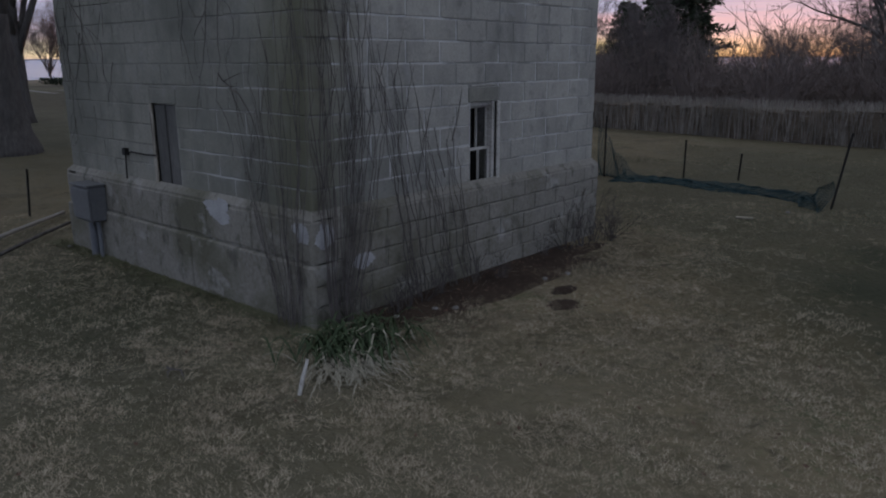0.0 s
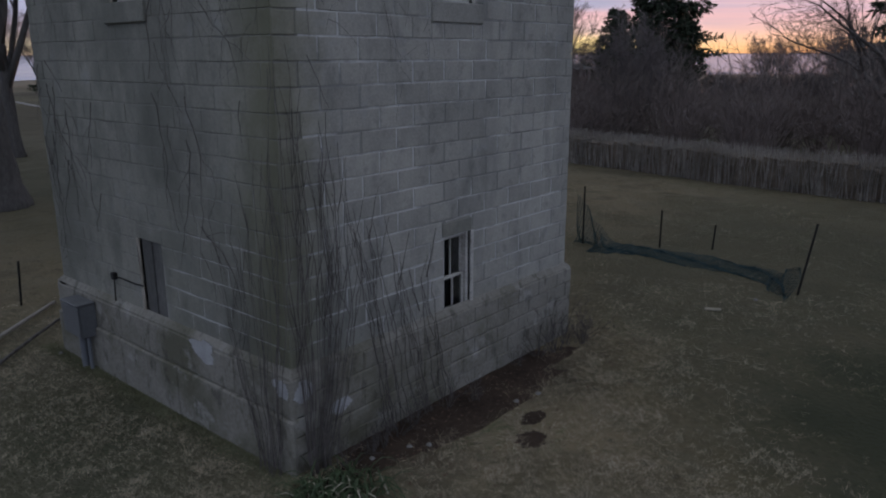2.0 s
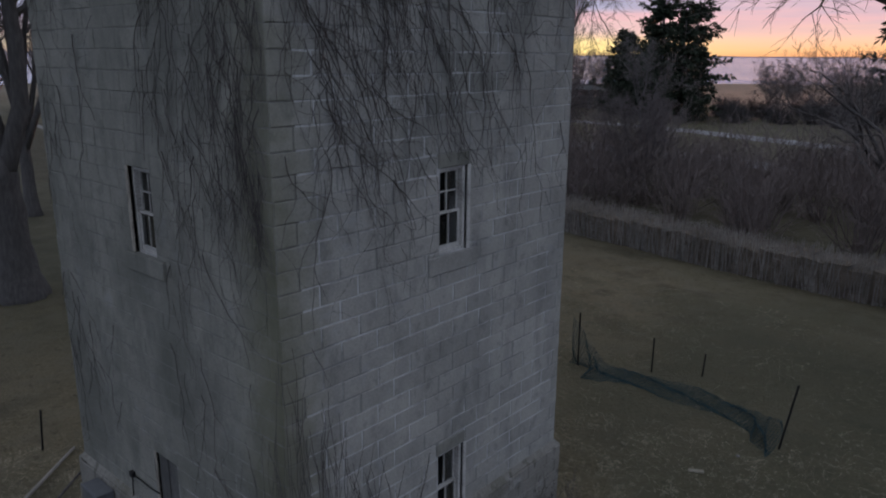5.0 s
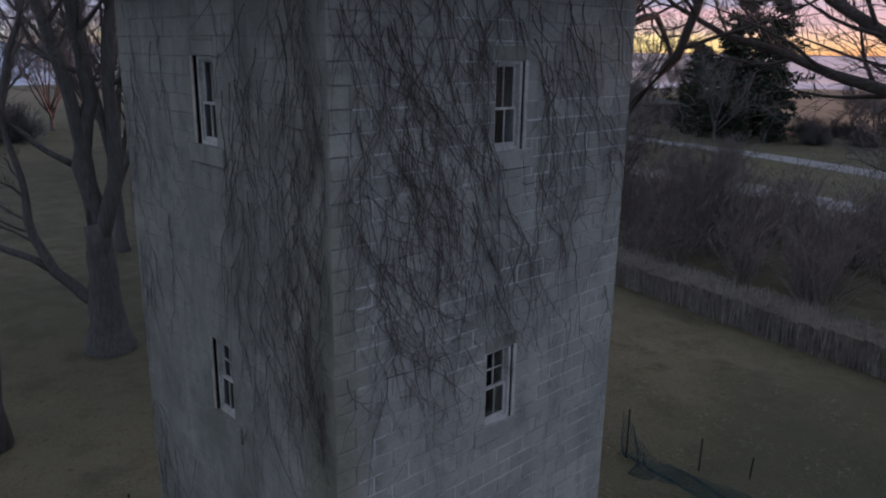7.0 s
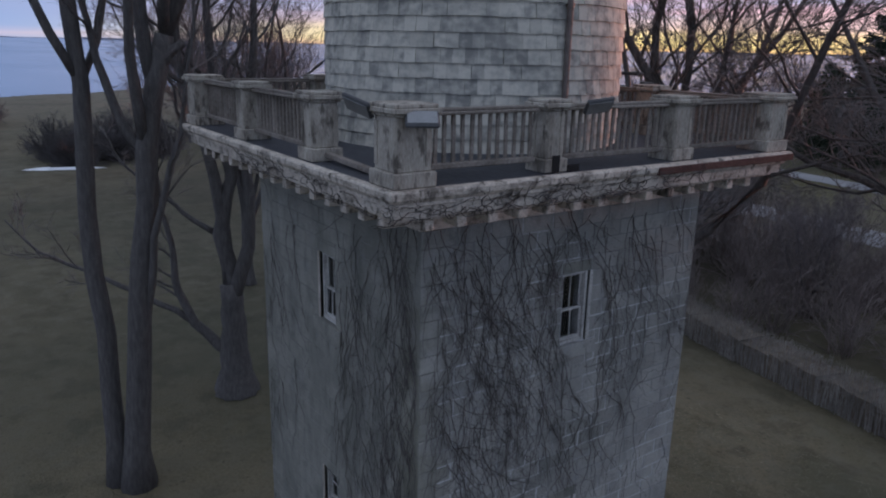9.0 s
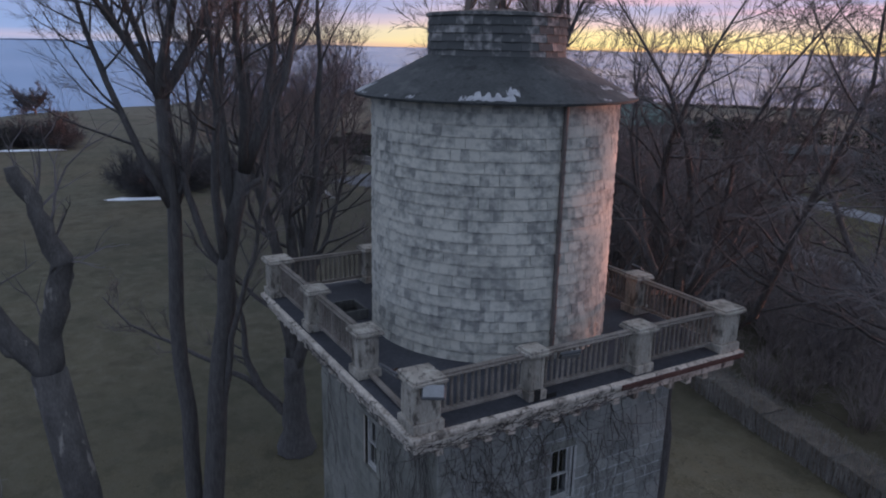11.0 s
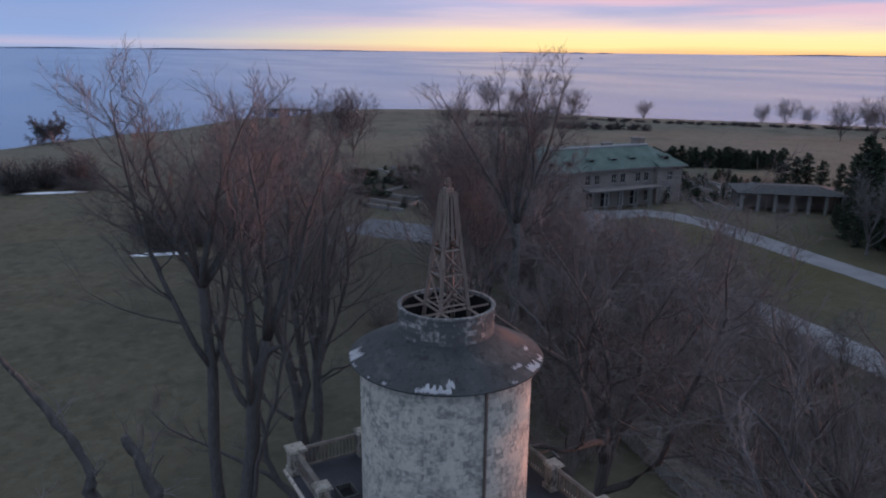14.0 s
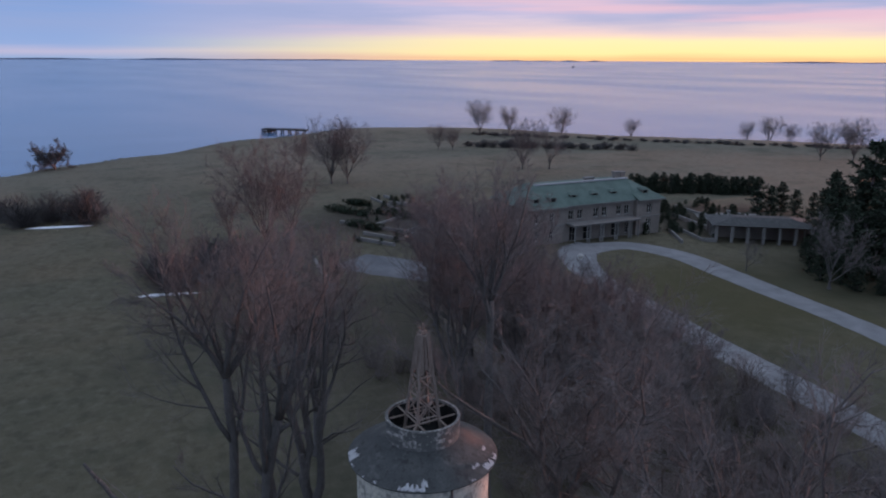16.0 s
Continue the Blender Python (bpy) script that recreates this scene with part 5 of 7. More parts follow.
# a tree with broken, cut-back limbs: heights and offsets along the way it leans
dead_wood, dead_twigs = Mesh(), Mesh()
rng = random.Random(77)
AWAY = Vector((-0.49, -0.87, 0.0))
CROTCH = Vector((-0.3, -0.6, 12.6))
dead_wood.tube([(0, 0, -0.3), (0.1, 0.05, 3), (0.05, -0.1, 6.5), (-0.1, -0.3, 10), CROTCH], [0.62, 0.44, 0.38, 0.34, 0.32], 10)
LOPPED = (((0.0, 12.5), (0.75, 13.4), (1.4, 14.8), (1.25, 15.3), (1.75, 16.6), (2.6, 17.8), (3.4, 19.0)),
          ((0.0, 12.5), (-0.2, 13.6), (-0.45, 14.8), (-0.2, 15.7), (0.2, 16.5)),
          ((0.35, 12.9), (1.5, 13.4), (2.6, 13.5), (4.2, 14.4)),
          ((0.2, 9.0), (1.6, 9.8), (3.2, 10.0), (4.6, 11.2)))
for line, r0, r1 in zip(LOPPED, (0.22, 0.24, 0.11, 0.12), (0.06, 0.13, 0.04, 0.04)):
    pts = []
    for (a0, z0), (a1, z1) in zip(line, line[1:]):
        for q in range(4):
            a, z = a0 + (a1 - a0) * q / 4, z0 + (z1 - z0) * q / 4
            pts.append(Vector((CROTCH.x, CROTCH.y, z)) + AWAY * a + Vector((rng.gauss(0, 0.035), rng.gauss(0, 0.035), 0)))
    pts.append(Vector((CROTCH.x, CROTCH.y, line[-1][1])) + AWAY * line[-1][0])
    k = len(pts) - 1
    dead_wood.tube(pts, [(r0 + (r1 - r0) * q / k) * rng.uniform(0.88, 1.12) for q in range(k + 1)], 8)
    for _ in range(9):
        q = rng.randrange(3, k)
        b = wander(rng, pts[q], off_axis(rng, (pts[q] - pts[q - 1]).normalized(), rng.uniform(0.6, 1.1)), rng.uniform(0.7, 2.6), 5, 0.22, 0.06)
        dead_twigs.tube(b, [0.035, 0.028, 0.02, 0.015, 0.01, 0.005], 4, False)
        for _ in range(3):
            w = rng.randrange(1, 5)
            e = wander(rng, b[w], off_axis(rng, (b[w] - b[w - 1]).normalized(), 0.7), rng.uniform(0.3, 0.9), 3, 0.2, 0.05)
            dead_twigs.tube(e, [0.014, 0.01, 0.007, 0.004], 3, False)
DEADBARK = material("peeling_dead_bark", [(0.055, 0.05, 0.046), (0.095, 0.087, 0.08), (0.15, 0.138, 0.125)], 2.5, 0.95, 18.0, 0.8, stretch=(2, 2, 0.7), distance=0.03)
overlay(DEADBARK, (0.34, 0.31, 0.27), 1.4, 0.60, 0.66, (2, 2, 0.6), 0.7)
TREE_KINDS["lopped"] = (dead_wood.data("trunk", DEADBARK, True), dead_twigs.data("crown", TWIG))
plant_tree("lopped", -1.2, -8.3, 0, 1.0, "half-dead tree with lopped, broken limbs and peeling bark")

# evergreens
for k, x, y, turn, s in (("pine", -45, 108, 0, 1.27), ("pine", -39, 103, 60, 0.95), ("cedar_tall", -42, 99, 150, 0.9), ("cedar_tall", -34, 98, 250, 0.8), ("cedar_tall", -51, 109, 30, 1.0), ("pine", -49, 114, 200, 1.0), ("pine", -41, 112, 20, 1.25), ("cedar_tall", -46, 102, 80, 0.6), ("pine", -57, 117.5, 140, 0.85), ("cedar_tall", -53.5, 113, 210, 1.05), ("cedar_tall", -61, 121, 20, 0.75)):
    plant_tree(k, x, y, turn, s, "tall dark conifer with ragged boughs" if k == "pine" else "dense dark evergreen tree beside the pergola", "grove of evergreens", "conifer")
rng = random.Random(25)
for i in range(18):
    plant_tree(("open", "round_red", "open")[i % 3], -31 + i * 2.3 + rng.uniform(-1.5, 1.5), rng.uniform(99, 122), i * 73, rng.uniform(0.35, 0.62), "thin bare tree in the wood across the drive", "wood across the drive")
for x, y, s in ((-43, 94, 0.7), (-40, 95, 0.55), (-37, 94, 0.7), (-47, 97, 0.6), (-34, 95.5, 0.6), (-51, 103, 0.7), (-39, 98, 0.8), (-54, 106, 0.5)):
    plant_tree("cedar", x, y, x * 17, s, "low dark evergreen at the edge of the grove", "grove undergrowth", "evergreen")
rng = random.Random(6)
for i in range(64):
    u = i / 63
    plant_tree("cedar", -120 + 18 * u + rng.uniform(-1.5, 1.5), 128 + 28 * u + rng.uniform(-1.5, 1.5), rng.uniform(0, 360), rng.uniform(0.5, 0.8), "dark evergreen in a close row behind the garden", "row of evergreens", "evergreen")
for x, y, s in ((-86, 135, 1.15), (-83.5, 140, 1.0), (-84, 137, 0.9), (-79, 139, 0.85), (-76, 141, 0.8), (-70, 137, 0.7)):
    plant_tree("cedar", x, y, x * 9, s, "dark evergreen beside the garden", "garden evergreens", "evergreen")

# unseen evergreens added on the sunset side to keep the low light off ground and trees
for i in range(28):
    plant_tree("cedar_tall", -14 + i * 3.3, 128 + (i % 3) * 3, i * 40, 1.95 if i < 4 else 1.28, "unseen evergreen added to block the low sun", "windbreak", "conifer")

# thicket beyond the hedge
SHRUBS = [shrub(40 + i, h, w, n, 4, 1.35).data("branchwork", m) for i, (h, w, n, m) in enumerate(((3.0, 3.4, 34, BRUSH), (2.5, 3.6, 36, BRUSH), (3.8, 3.6, 32, BRUSH), (1.8, 2.6, 30, HEDGE)))]
SHRUBS += [dome(48, 6.0, 9.0, 150, 7, 0.055).data("branchwork", BUSHTWIG), dome(49, 2.6, 5.5, 45, 4, 0.09).data("branchwork", BUSHTWIG)]


def plant_shrub(i, x, y, turn, size, label, group="", name="shrub", tall=1.0):
    ob = thing(name, label, "shrub", (x, y, ground_z(x, y) - 0.03), group)
    ob.rotation_euler[2], ob.scale = radians(turn), (size, size, size * tall)
    part("branchwork", SHRUBS[i], None, ob)
    return ob


rng = random.Random(18)
placed = 0
while placed < 230:
    x, y = rng.uniform(-66, 26), rng.uniform(25.5, 60)
    if y > 49.5 - max(0, (-x - 30)) * -0.18 - 0.0 or y < 24.8 + max(0, -x - 14) * 0.25:
        continue
    if x < -46 and rng.random() < 0.4:
        continue
    plant_shrub(rng.randrange(3), x, y, rng.uniform(0, 360), rng.uniform(0.75, 1.35), "bare brown shrub in the thicket", "thicket shrubs")
    placed += 1
for i in range(34):
    x, y = rng.uniform(-46, -14), rng.uniform(17, 28)
    plant_shrub(rng.randrange(3), x, y, rng.uniform(0, 360), rng.uniform(0.7, 1.1), "bare brown shrub in the thicket", "thicket shrubs")
for i in range(26):
    plant_shrub(4, -35 + i * 1.9 + rng.uniform(-1, 1), rng.uniform(97, 124), i * 61, rng.uniform(0.42, 0.6), "dense bare bush in the wood across the drive", "wood undergrowth", "bush")
# rounded bare bushes on the lawn, with snow before them
for i, (x, y, s) in enumerate(((-148, -2.0, 1.2), (-154, -8, 1.05), (-151, -14, 1.1), (-160, -19, 1.0), (-158, -1, 1.0), (-86, 5, 0.85), (-88, 10, 0.95), (-93, 4, 0.9), (-95, 12, 1.0), (-90, 16, 0.8), (-98, 17, 0.7))):
    plant_shrub(4, x, y, i * 77, s, "dense rounded bare bush on the lawn", "lawn bushes", "bush")
for i in range(22):
    u = i / 21
    plant_shrub(5, -246 + 40 * u + rng.uniform(-3, 3), 156 + 54 * u + rng.uniform(-2, 2), i * 41, rng.uniform(1.1, 1.7), "low bare bush along the shore", "shore bushes", "bush", 0.8)
for i in range(60):
    u = i / 59
    plant_shrub(5, -294 + 148 * u, 186 + 132 * u + rng.uniform(-4, 4) - 10 * u * (1 - u), i * 53, rng.uniform(0.7, 1.3), "low bare bush along the shore", "shore bushes", "bush", 0.55)
for i, (x, y) in enumerate(((-81.3, 95.2), (-80.2, 96.6), (-79.6, 92.8), (-77.5, 98.5), (-79.5, 99.5))):
    ob = thing("bush", "dark clipped evergreen bush by the mansion wall", "shrub", (x, y, ground_z(x, y)), "bushes by the mansion")
    ob.rotation_euler[2], ob.scale = i, (0.5, 0.5, 0.36)
    part("foliage", TREE_KINDS["cedar"][1], None, ob)


# the long hedge
def build_hedge():
    rng = random.Random(3)
    line = [(-62, 33.5), (-40, 29.5), (-20, 25.6), (-8.5, 22.9), (0, 21.2), (8, 19.9), (20, 18.4), (34, 17.2)]
    stems, core = Mesh(), Mesh()
    for (x0, y0), (x1, y1) in zip(line, line[1:]):
        d = Vector((x1 - x0, y1 - y0, 0))
        ln = d.length
        d.normalize()
        s = Vector((-d.y, d.x, 0))
        dense = 240 if -24 < x0 < 20 else 45
        for _ in range(int(ln * dense)):
            p = Vector((x0, y0, 0)) + d * rng.uniform(0, ln) + s * rng.uniform(-0.8, 1.3)
            p.z = ground_z(p.x, p.y)
            h = rng.uniform(1.1, 1.5)
            e = p + Vector((rng.gauss(0, 0.12), rng.gauss(0, 0.12), h))
            stems.tube([p, p.lerp(e, 0.5) + Vector((rng.gauss(0, 0.04), rng.gauss(0, 0.04), 0)), e], [0.013, 0.011, 0.006], 3, False)
            if rng.random() < 0.8:
                q = p.lerp(e, rng.uniform(0.4, 0.9))
                stems.tube([q, q + Vector((rng.gauss(0, 0.2), rng.gauss(0, 0.2), rng.uniform(0.02, 0.2)))], [0.008, 0.004], 3, False)
        # solid sheet inside the stems, its darker brown standing for the shaded inside
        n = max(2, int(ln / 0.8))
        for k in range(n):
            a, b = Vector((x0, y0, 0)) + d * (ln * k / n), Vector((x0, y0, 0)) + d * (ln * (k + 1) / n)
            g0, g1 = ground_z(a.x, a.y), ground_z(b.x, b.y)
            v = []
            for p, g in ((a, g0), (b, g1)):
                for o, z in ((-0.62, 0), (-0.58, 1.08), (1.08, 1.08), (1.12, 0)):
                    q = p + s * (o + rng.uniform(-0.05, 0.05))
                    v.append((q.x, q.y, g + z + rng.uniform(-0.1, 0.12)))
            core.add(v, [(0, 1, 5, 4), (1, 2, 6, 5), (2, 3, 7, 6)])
    hedge = thing("hedge", "long low leafless hedge of pale brown stems", "hedge", kind="stuff")
    part("branchwork", stems, HEDGE, hedge, kind="stuff")
    part("inner_growth", core, HEDGECORE, hedge, "solid brown sheet standing for the shaded inner growth", kind="stuff")


build_hedge()

# ---- the estate: drives, mansion, garden, shore ----
def ribbon(name, line, widths, mat, label, category, lift=0.03, kind="structure"):
    """A strip laid over the ground along a line."""
    pts = [Vector((x, y, 0)) for x, y in line]
    fine = []
    for i in range(len(pts) - 1):
        p0, p1, p2, p3 = pts[max(i - 1, 0)], pts[i], pts[i + 1], pts[min(i + 2, len(pts) - 1)]
        n = max(2, int((p2 - p1).length / 1.2))
        for k in range(n):
            t = k / n
            fine.append((0.5 * ((2 * p1) + (p2 - p0) * t + (2 * p0 - 5 * p1 + 4 * p2 - p3) * t * t + (3 * p1 - p0 - 3 * p2 + p3) * t ** 3), (widths[i] * (1 - t) + widths[i + 1] * t)))
    fine.append((pts[-1], widths[-1]))
    mesh, cols = Mesh(), 6
    for i, (p, w) in enumerate(fine):
        d = (fine[min(i + 1, len(fine) - 1)][0] - fine[max(i - 1, 0)][0]).normalized()
        s = Vector((-d.y, d.x, 0))
        for c in range(cols + 1):
            q = p + s * w * (c / cols - 0.5)
            mesh.v.append((q.x, q.y, ground_z(q.x, q.y) + lift + 0.03 * math.sin(math.pi * c / cols)))
    for i in range(len(fine) - 1):
        for c in range(cols):
            o = i * (cols + 1) + c
            mesh.f.append((o, o + 1, o + cols + 2, o + cols + 1))
    return thing(name, label, category, kind=kind, mesh=mesh, mat=mat, smooth=True)


ribbon("road", [(60, 60), (20, 66), (-8, 72.5), (-24, 78.0), (-40, 81.4), (-52, 83.9), (-65, 86.2), (-74, 83.5), (-76, 77)], [4.4, 4.4, 4.4, 4.6, 5.2, 5.6, 5.6, 5.6, 6.0], ROAD, "pale gravel drive leading to the mansion", "drive")
ribbon("road", [(60, 34), (20, 46), (-8.8, 52.4), (-20, 54.6), (-34, 57.3), (-47.5, 60.2), (-62, 64), (-74, 71), (-77, 78)], [4.4, 4.4, 4.4, 5.0, 5.0, 5.0, 5.0, 7.0, 8.0], ROAD, "pale gravel drive along the lawn", "drive", 0.036)
ribbon("pavement", [(-89, 34), (-82, 38), (-74, 43)], [9, 11, 9], COURT, "worn grey tennis-court paving", "paving", 0.05)
ribbon("path", [(-93, 29), (-83, 27), (-74, 25.4)], [0.8, 0.8, 0.8], STONE, "narrow pale stone path edge", "path", 0.06)


def build_house():
    o, ang = Vector((-82.8, 64.2, -0.8)), 4.0
    place = Matrix.Translation(o) @ pose(0, 0, 0, 0, 0, 90 - ang)
    # own frame: x along the front to the north end, y into the house, front looks to -y
    house = thing("mansion", "two-storey pale stucco mansion with a green tiled hip roof", "house")
    house.matrix_basis = place @ Matrix.Translation((2.2, 0, 0)) @ Matrix.Diagonal((0.932, 1, 1, 1))
    L, D, E, R = 32.5, 12.5, 7.1, 10.4
    wins = [(1.6, 1.0), (5.2, 1.0)] + [(10.2, 1.25), (12.4, 1.25), (16.4, 1.25), (18.6, 1.25), (22.3, 1.25), (24.4, 1.25)] + [(29.5, 1.3)]

    def front(x0, x1, y, opens, z0=0.0, z1=E, thick=0.4):
        """A wall or frame, one sheet with openings cut through."""
        mesh = Mesh()
        xs, zs = sorted({x0, x1, *[a for w in opens for a in w[:2]]}), sorted({z0, z1, *[a for w in opens for a in w[2:]]})
        at = lambda i, k, b: (i * len(zs) + k) * 2 + b
        mesh.v = [(x, y + thick * b, z) for x in xs for z in zs for b in (0, 1)]

        def solid(i, k):
            if not (0 <= i < len(xs) - 1 and 0 <= k < len(zs) - 1):
                return False
            cx, cz = (xs[i] + xs[i + 1]) / 2, (zs[k] + zs[k + 1]) / 2
            return not any(a < cx < b and c < cz < d for a, b, c, d in opens)

        for i in range(len(xs) - 1):
            for k in range(len(zs) - 1):
                if not solid(i, k):
                    continue
                mesh.f += [(at(i, k, 0), at(i + 1, k, 0), at(i + 1, k + 1, 0), at(i, k + 1, 0)), (at(i, k, 1), at(i, k + 1, 1), at(i + 1, k + 1, 1), at(i + 1, k, 1))]
                for (di, dk), (p, q) in (((-1, 0), ((i, k), (i, k + 1))), ((1, 0), ((i + 1, k + 1), (i + 1, k))), ((0, -1), ((i + 1, k), (i, k))), ((0, 1), ((i, k + 1), (i + 1, k + 1)))):
                    if not solid(i + di, k + dk):
                        mesh.f.append((at(*p, 0), at(*q, 0), at(*q, 1), at(*p, 1)))
        return mesh

    up = [(c - w / 2, c + w / 2, 4.3, 6.1) for c, w in wins]
    down = [(1.1, 2.1, 1.0, 2.9), (4.7, 5.7, 1.0, 2.9), (28.9, 30.1, 0.6, 3.2), (10.0, 11.6, 0.1, 2.9), (13.4, 15.6, 0.1, 3.1), (17.6, 19.0, 0.1, 2.9), (20.6, 22.8, 0.1, 3.1), (24.2, 25.2, 0.5, 2.7)]
    for x0, x1, y in ((0.0, 8.2, -0.6), (8.2, 26.2, 0.0), (26.2, L, -1.0)):
        ops = [w for w in up + down if w[0] >= x0 and w[1] <= x1]
        wall = part("wall", front(x0, x1, y, ops), HOUSEWALL, house)
        for w in ops:
            a, b, c, d = w
            u, v = (a + b) / 2, (c + d) / 2
            fr = front(a, b, y + 0.14, [(p, q, e0, e1) for p, q in ((a + 0.09, u - 0.03), (u + 0.03, b - 0.09)) for e0, e1 in ((c + 0.09, v - 0.03), (v + 0.03, d - 0.09))], c, d, 0.08)
            win = part("window", fr, OLDPAINT, house)
            part("pane", Mesh().box(a, y + 0.24, c, b, y + 0.26, d), DARK, win, "dark window pane")
            part("sill", Mesh().box(a - 0.12, y - 0.1, c - 0.14, b + 0.12, y + 0.13, c - 0.005), STONE, win)
    for q in ((0, 0.4, 0.4, D), (L - 0.4, 0.4, L, D), (0, D, L, D + 0.4), (0, -0.2, 0.4, 0.4), (L - 0.4, -0.6, L, 0.4), (26.2, -0.6, 26.6, 0.4)):
        part("wall", Mesh().box(q[0], q[1], 0, q[2], q[3], E), HOUSEWALL, house)
    part("string_course", Mesh().box(-0.15, -0.75, 3.55, 8.2, -0.605, 3.75), STONE, house, "pale stone string course")
    part("string_course", Mesh().box(26.2, -1.15, 3.55, L + 0.15, -1.005, 3.75), STONE, house, "pale stone string course")
    # hip roof with a flat top, over main body and wings
    e, t = 0.75, 4.6
    rf = Mesh()
    rf.add([(-e, -1.3, E), (8.4, -1.3, E), (8.4, -0.75, E + 0.02), (26.0, -0.75, E + 0.02), (26.0, -1.75, E), (L + e, -1.75, E), (L + e, D + e, E), (-e, D + e, E),
            (t, t, R), (L - t, t, R), (L - t, D - t, R), (t, D - t, R), (8.6, 0.6, E + 1.0), (25.8, 0.6, E + 1.0)],
           [(0, 1, 12, 8), (1, 2, 12), (2, 3, 13, 12), (12, 13, 9, 8), (3, 4, 13), (4, 5, 9, 13), (5, 6, 10, 9), (6, 7, 11, 10), (7, 0, 8, 11), (8, 9, 10, 11), (0, 7, 6, 5, 4, 3, 2, 1)])
    roof = part("roof", rf, GREENROOF, house, "green tiled hip roof with a pale worn ridge")
    ridge = Mesh()
    ridge.box(t - 0.1, t - 0.25, R - 0.05, L - t + 0.1, t + 0.25, R + 0.22)
    part("ridge", ridge, WHITEPATCH, roof, "pale ridge capping")
    fascia = Mesh()
    for a, b, y in ((-e, 8.4, -1.3), (8.4, 26.0, -0.75), (26.0, L + e, -1.75)):
        fascia.box(a, y, E - 0.28, b, y + 0.12, E - 0.01)
    part("eave_moulding", fascia, STONE, roof, "dark eaves moulding")
    for x, y in ((2.0, 0.3), (6.0, 0.3), (11.5, 1.1), (16.8, 1.1), (21.6, 1.1), (29.2, 0.2)):
        dm = Mesh()
        zb = E + 1.1
        dm.box(x - 0.75, y, zb - 0.5, x + 0.75, y + 2.2, zb + 0.55)
        dorm = part("dormer", dm, HOUSEWALL, roof)
        cap = Mesh()
        cap.add([(x - 1.05, y - 0.3, zb + 0.55), (x + 1.05, y - 0.3, zb + 0.55), (x + 1.05, y + 2.6, zb + 0.75), (x - 1.05, y + 2.6, zb + 0.75), (x - 0.4, y + 0.4, zb + 1.0), (x + 0.4, y + 0.4, zb + 1.0)], [(0, 1, 5, 4), (1, 2, 5), (0, 4, 3), (4, 5, 2, 3), (3, 2, 1, 0)])
        part("dormer_roof", cap, GREENROOF, roof)
        part("dormer_window", Mesh().box(x - 0.5, y - 0.03, zb - 0.2, x + 0.5, y - 0.005, zb + 0.42), DARK, roof, "dark dormer window")
    for x, y, w, h in ((26.4, 6.2, 1.5, 2.3), (28.2, 6.6, 1.2, 2.1), (19.0, 6.0, 2.2, 1.6)):
        c = Mesh()
        c.box(x - w / 2, y - 0.5, R - 1.2, x + w / 2, y + 0.5, R + h - 1.2, None, 0.04)
        ch = part("chimney", c, HOUSEWALL, roof, "stuccoed chimney stack")
        k = Mesh()
        k.box(x - w / 2 - 0.12, y - 0.62, R + h - 1.2, x + w / 2 + 0.12, y + 0.62, R + h - 1.0, None, 0.03)
        part("chimney_cap", k, STONE, roof)
    # porch of columns before the centre
    pr = Mesh()
    pr.box(9.2, -2.6, 3.35, 26.0, 0.0, 3.62)
    pr.box(9.0, -2.8, 3.62, 26.1, 0.0, 3.74)
    porch = part("porch_roof", pr, STONE, house, "flat stone porch roof")
    col = Mesh()
    col.lathe([(0.20, 0.0), (0.20, 0.14), (0.15, 0.2), (0.125, 3.05), (0.19, 3.15), (0.19, 3.35)], 12)
    cd = col.data("column", STONE)
    for x in (9.6, 12.6, 13.2, 15.9, 16.5, 19.6, 20.2, 23.2, 23.8, 25.7):
        part("column", cd, STONE, porch, m=pose(x, -2.35, 0))
    part("step", Mesh().box(9.0, -3.0, -0.35, 26.2, 0.0, 0.0), STONE, house, "low stone porch step")
    part("foundation", Mesh().box(-0.2, -1.1, -1.5, L + 0.2, D + 0.5, -0.36), STONE, house, "stone base course")


build_house()


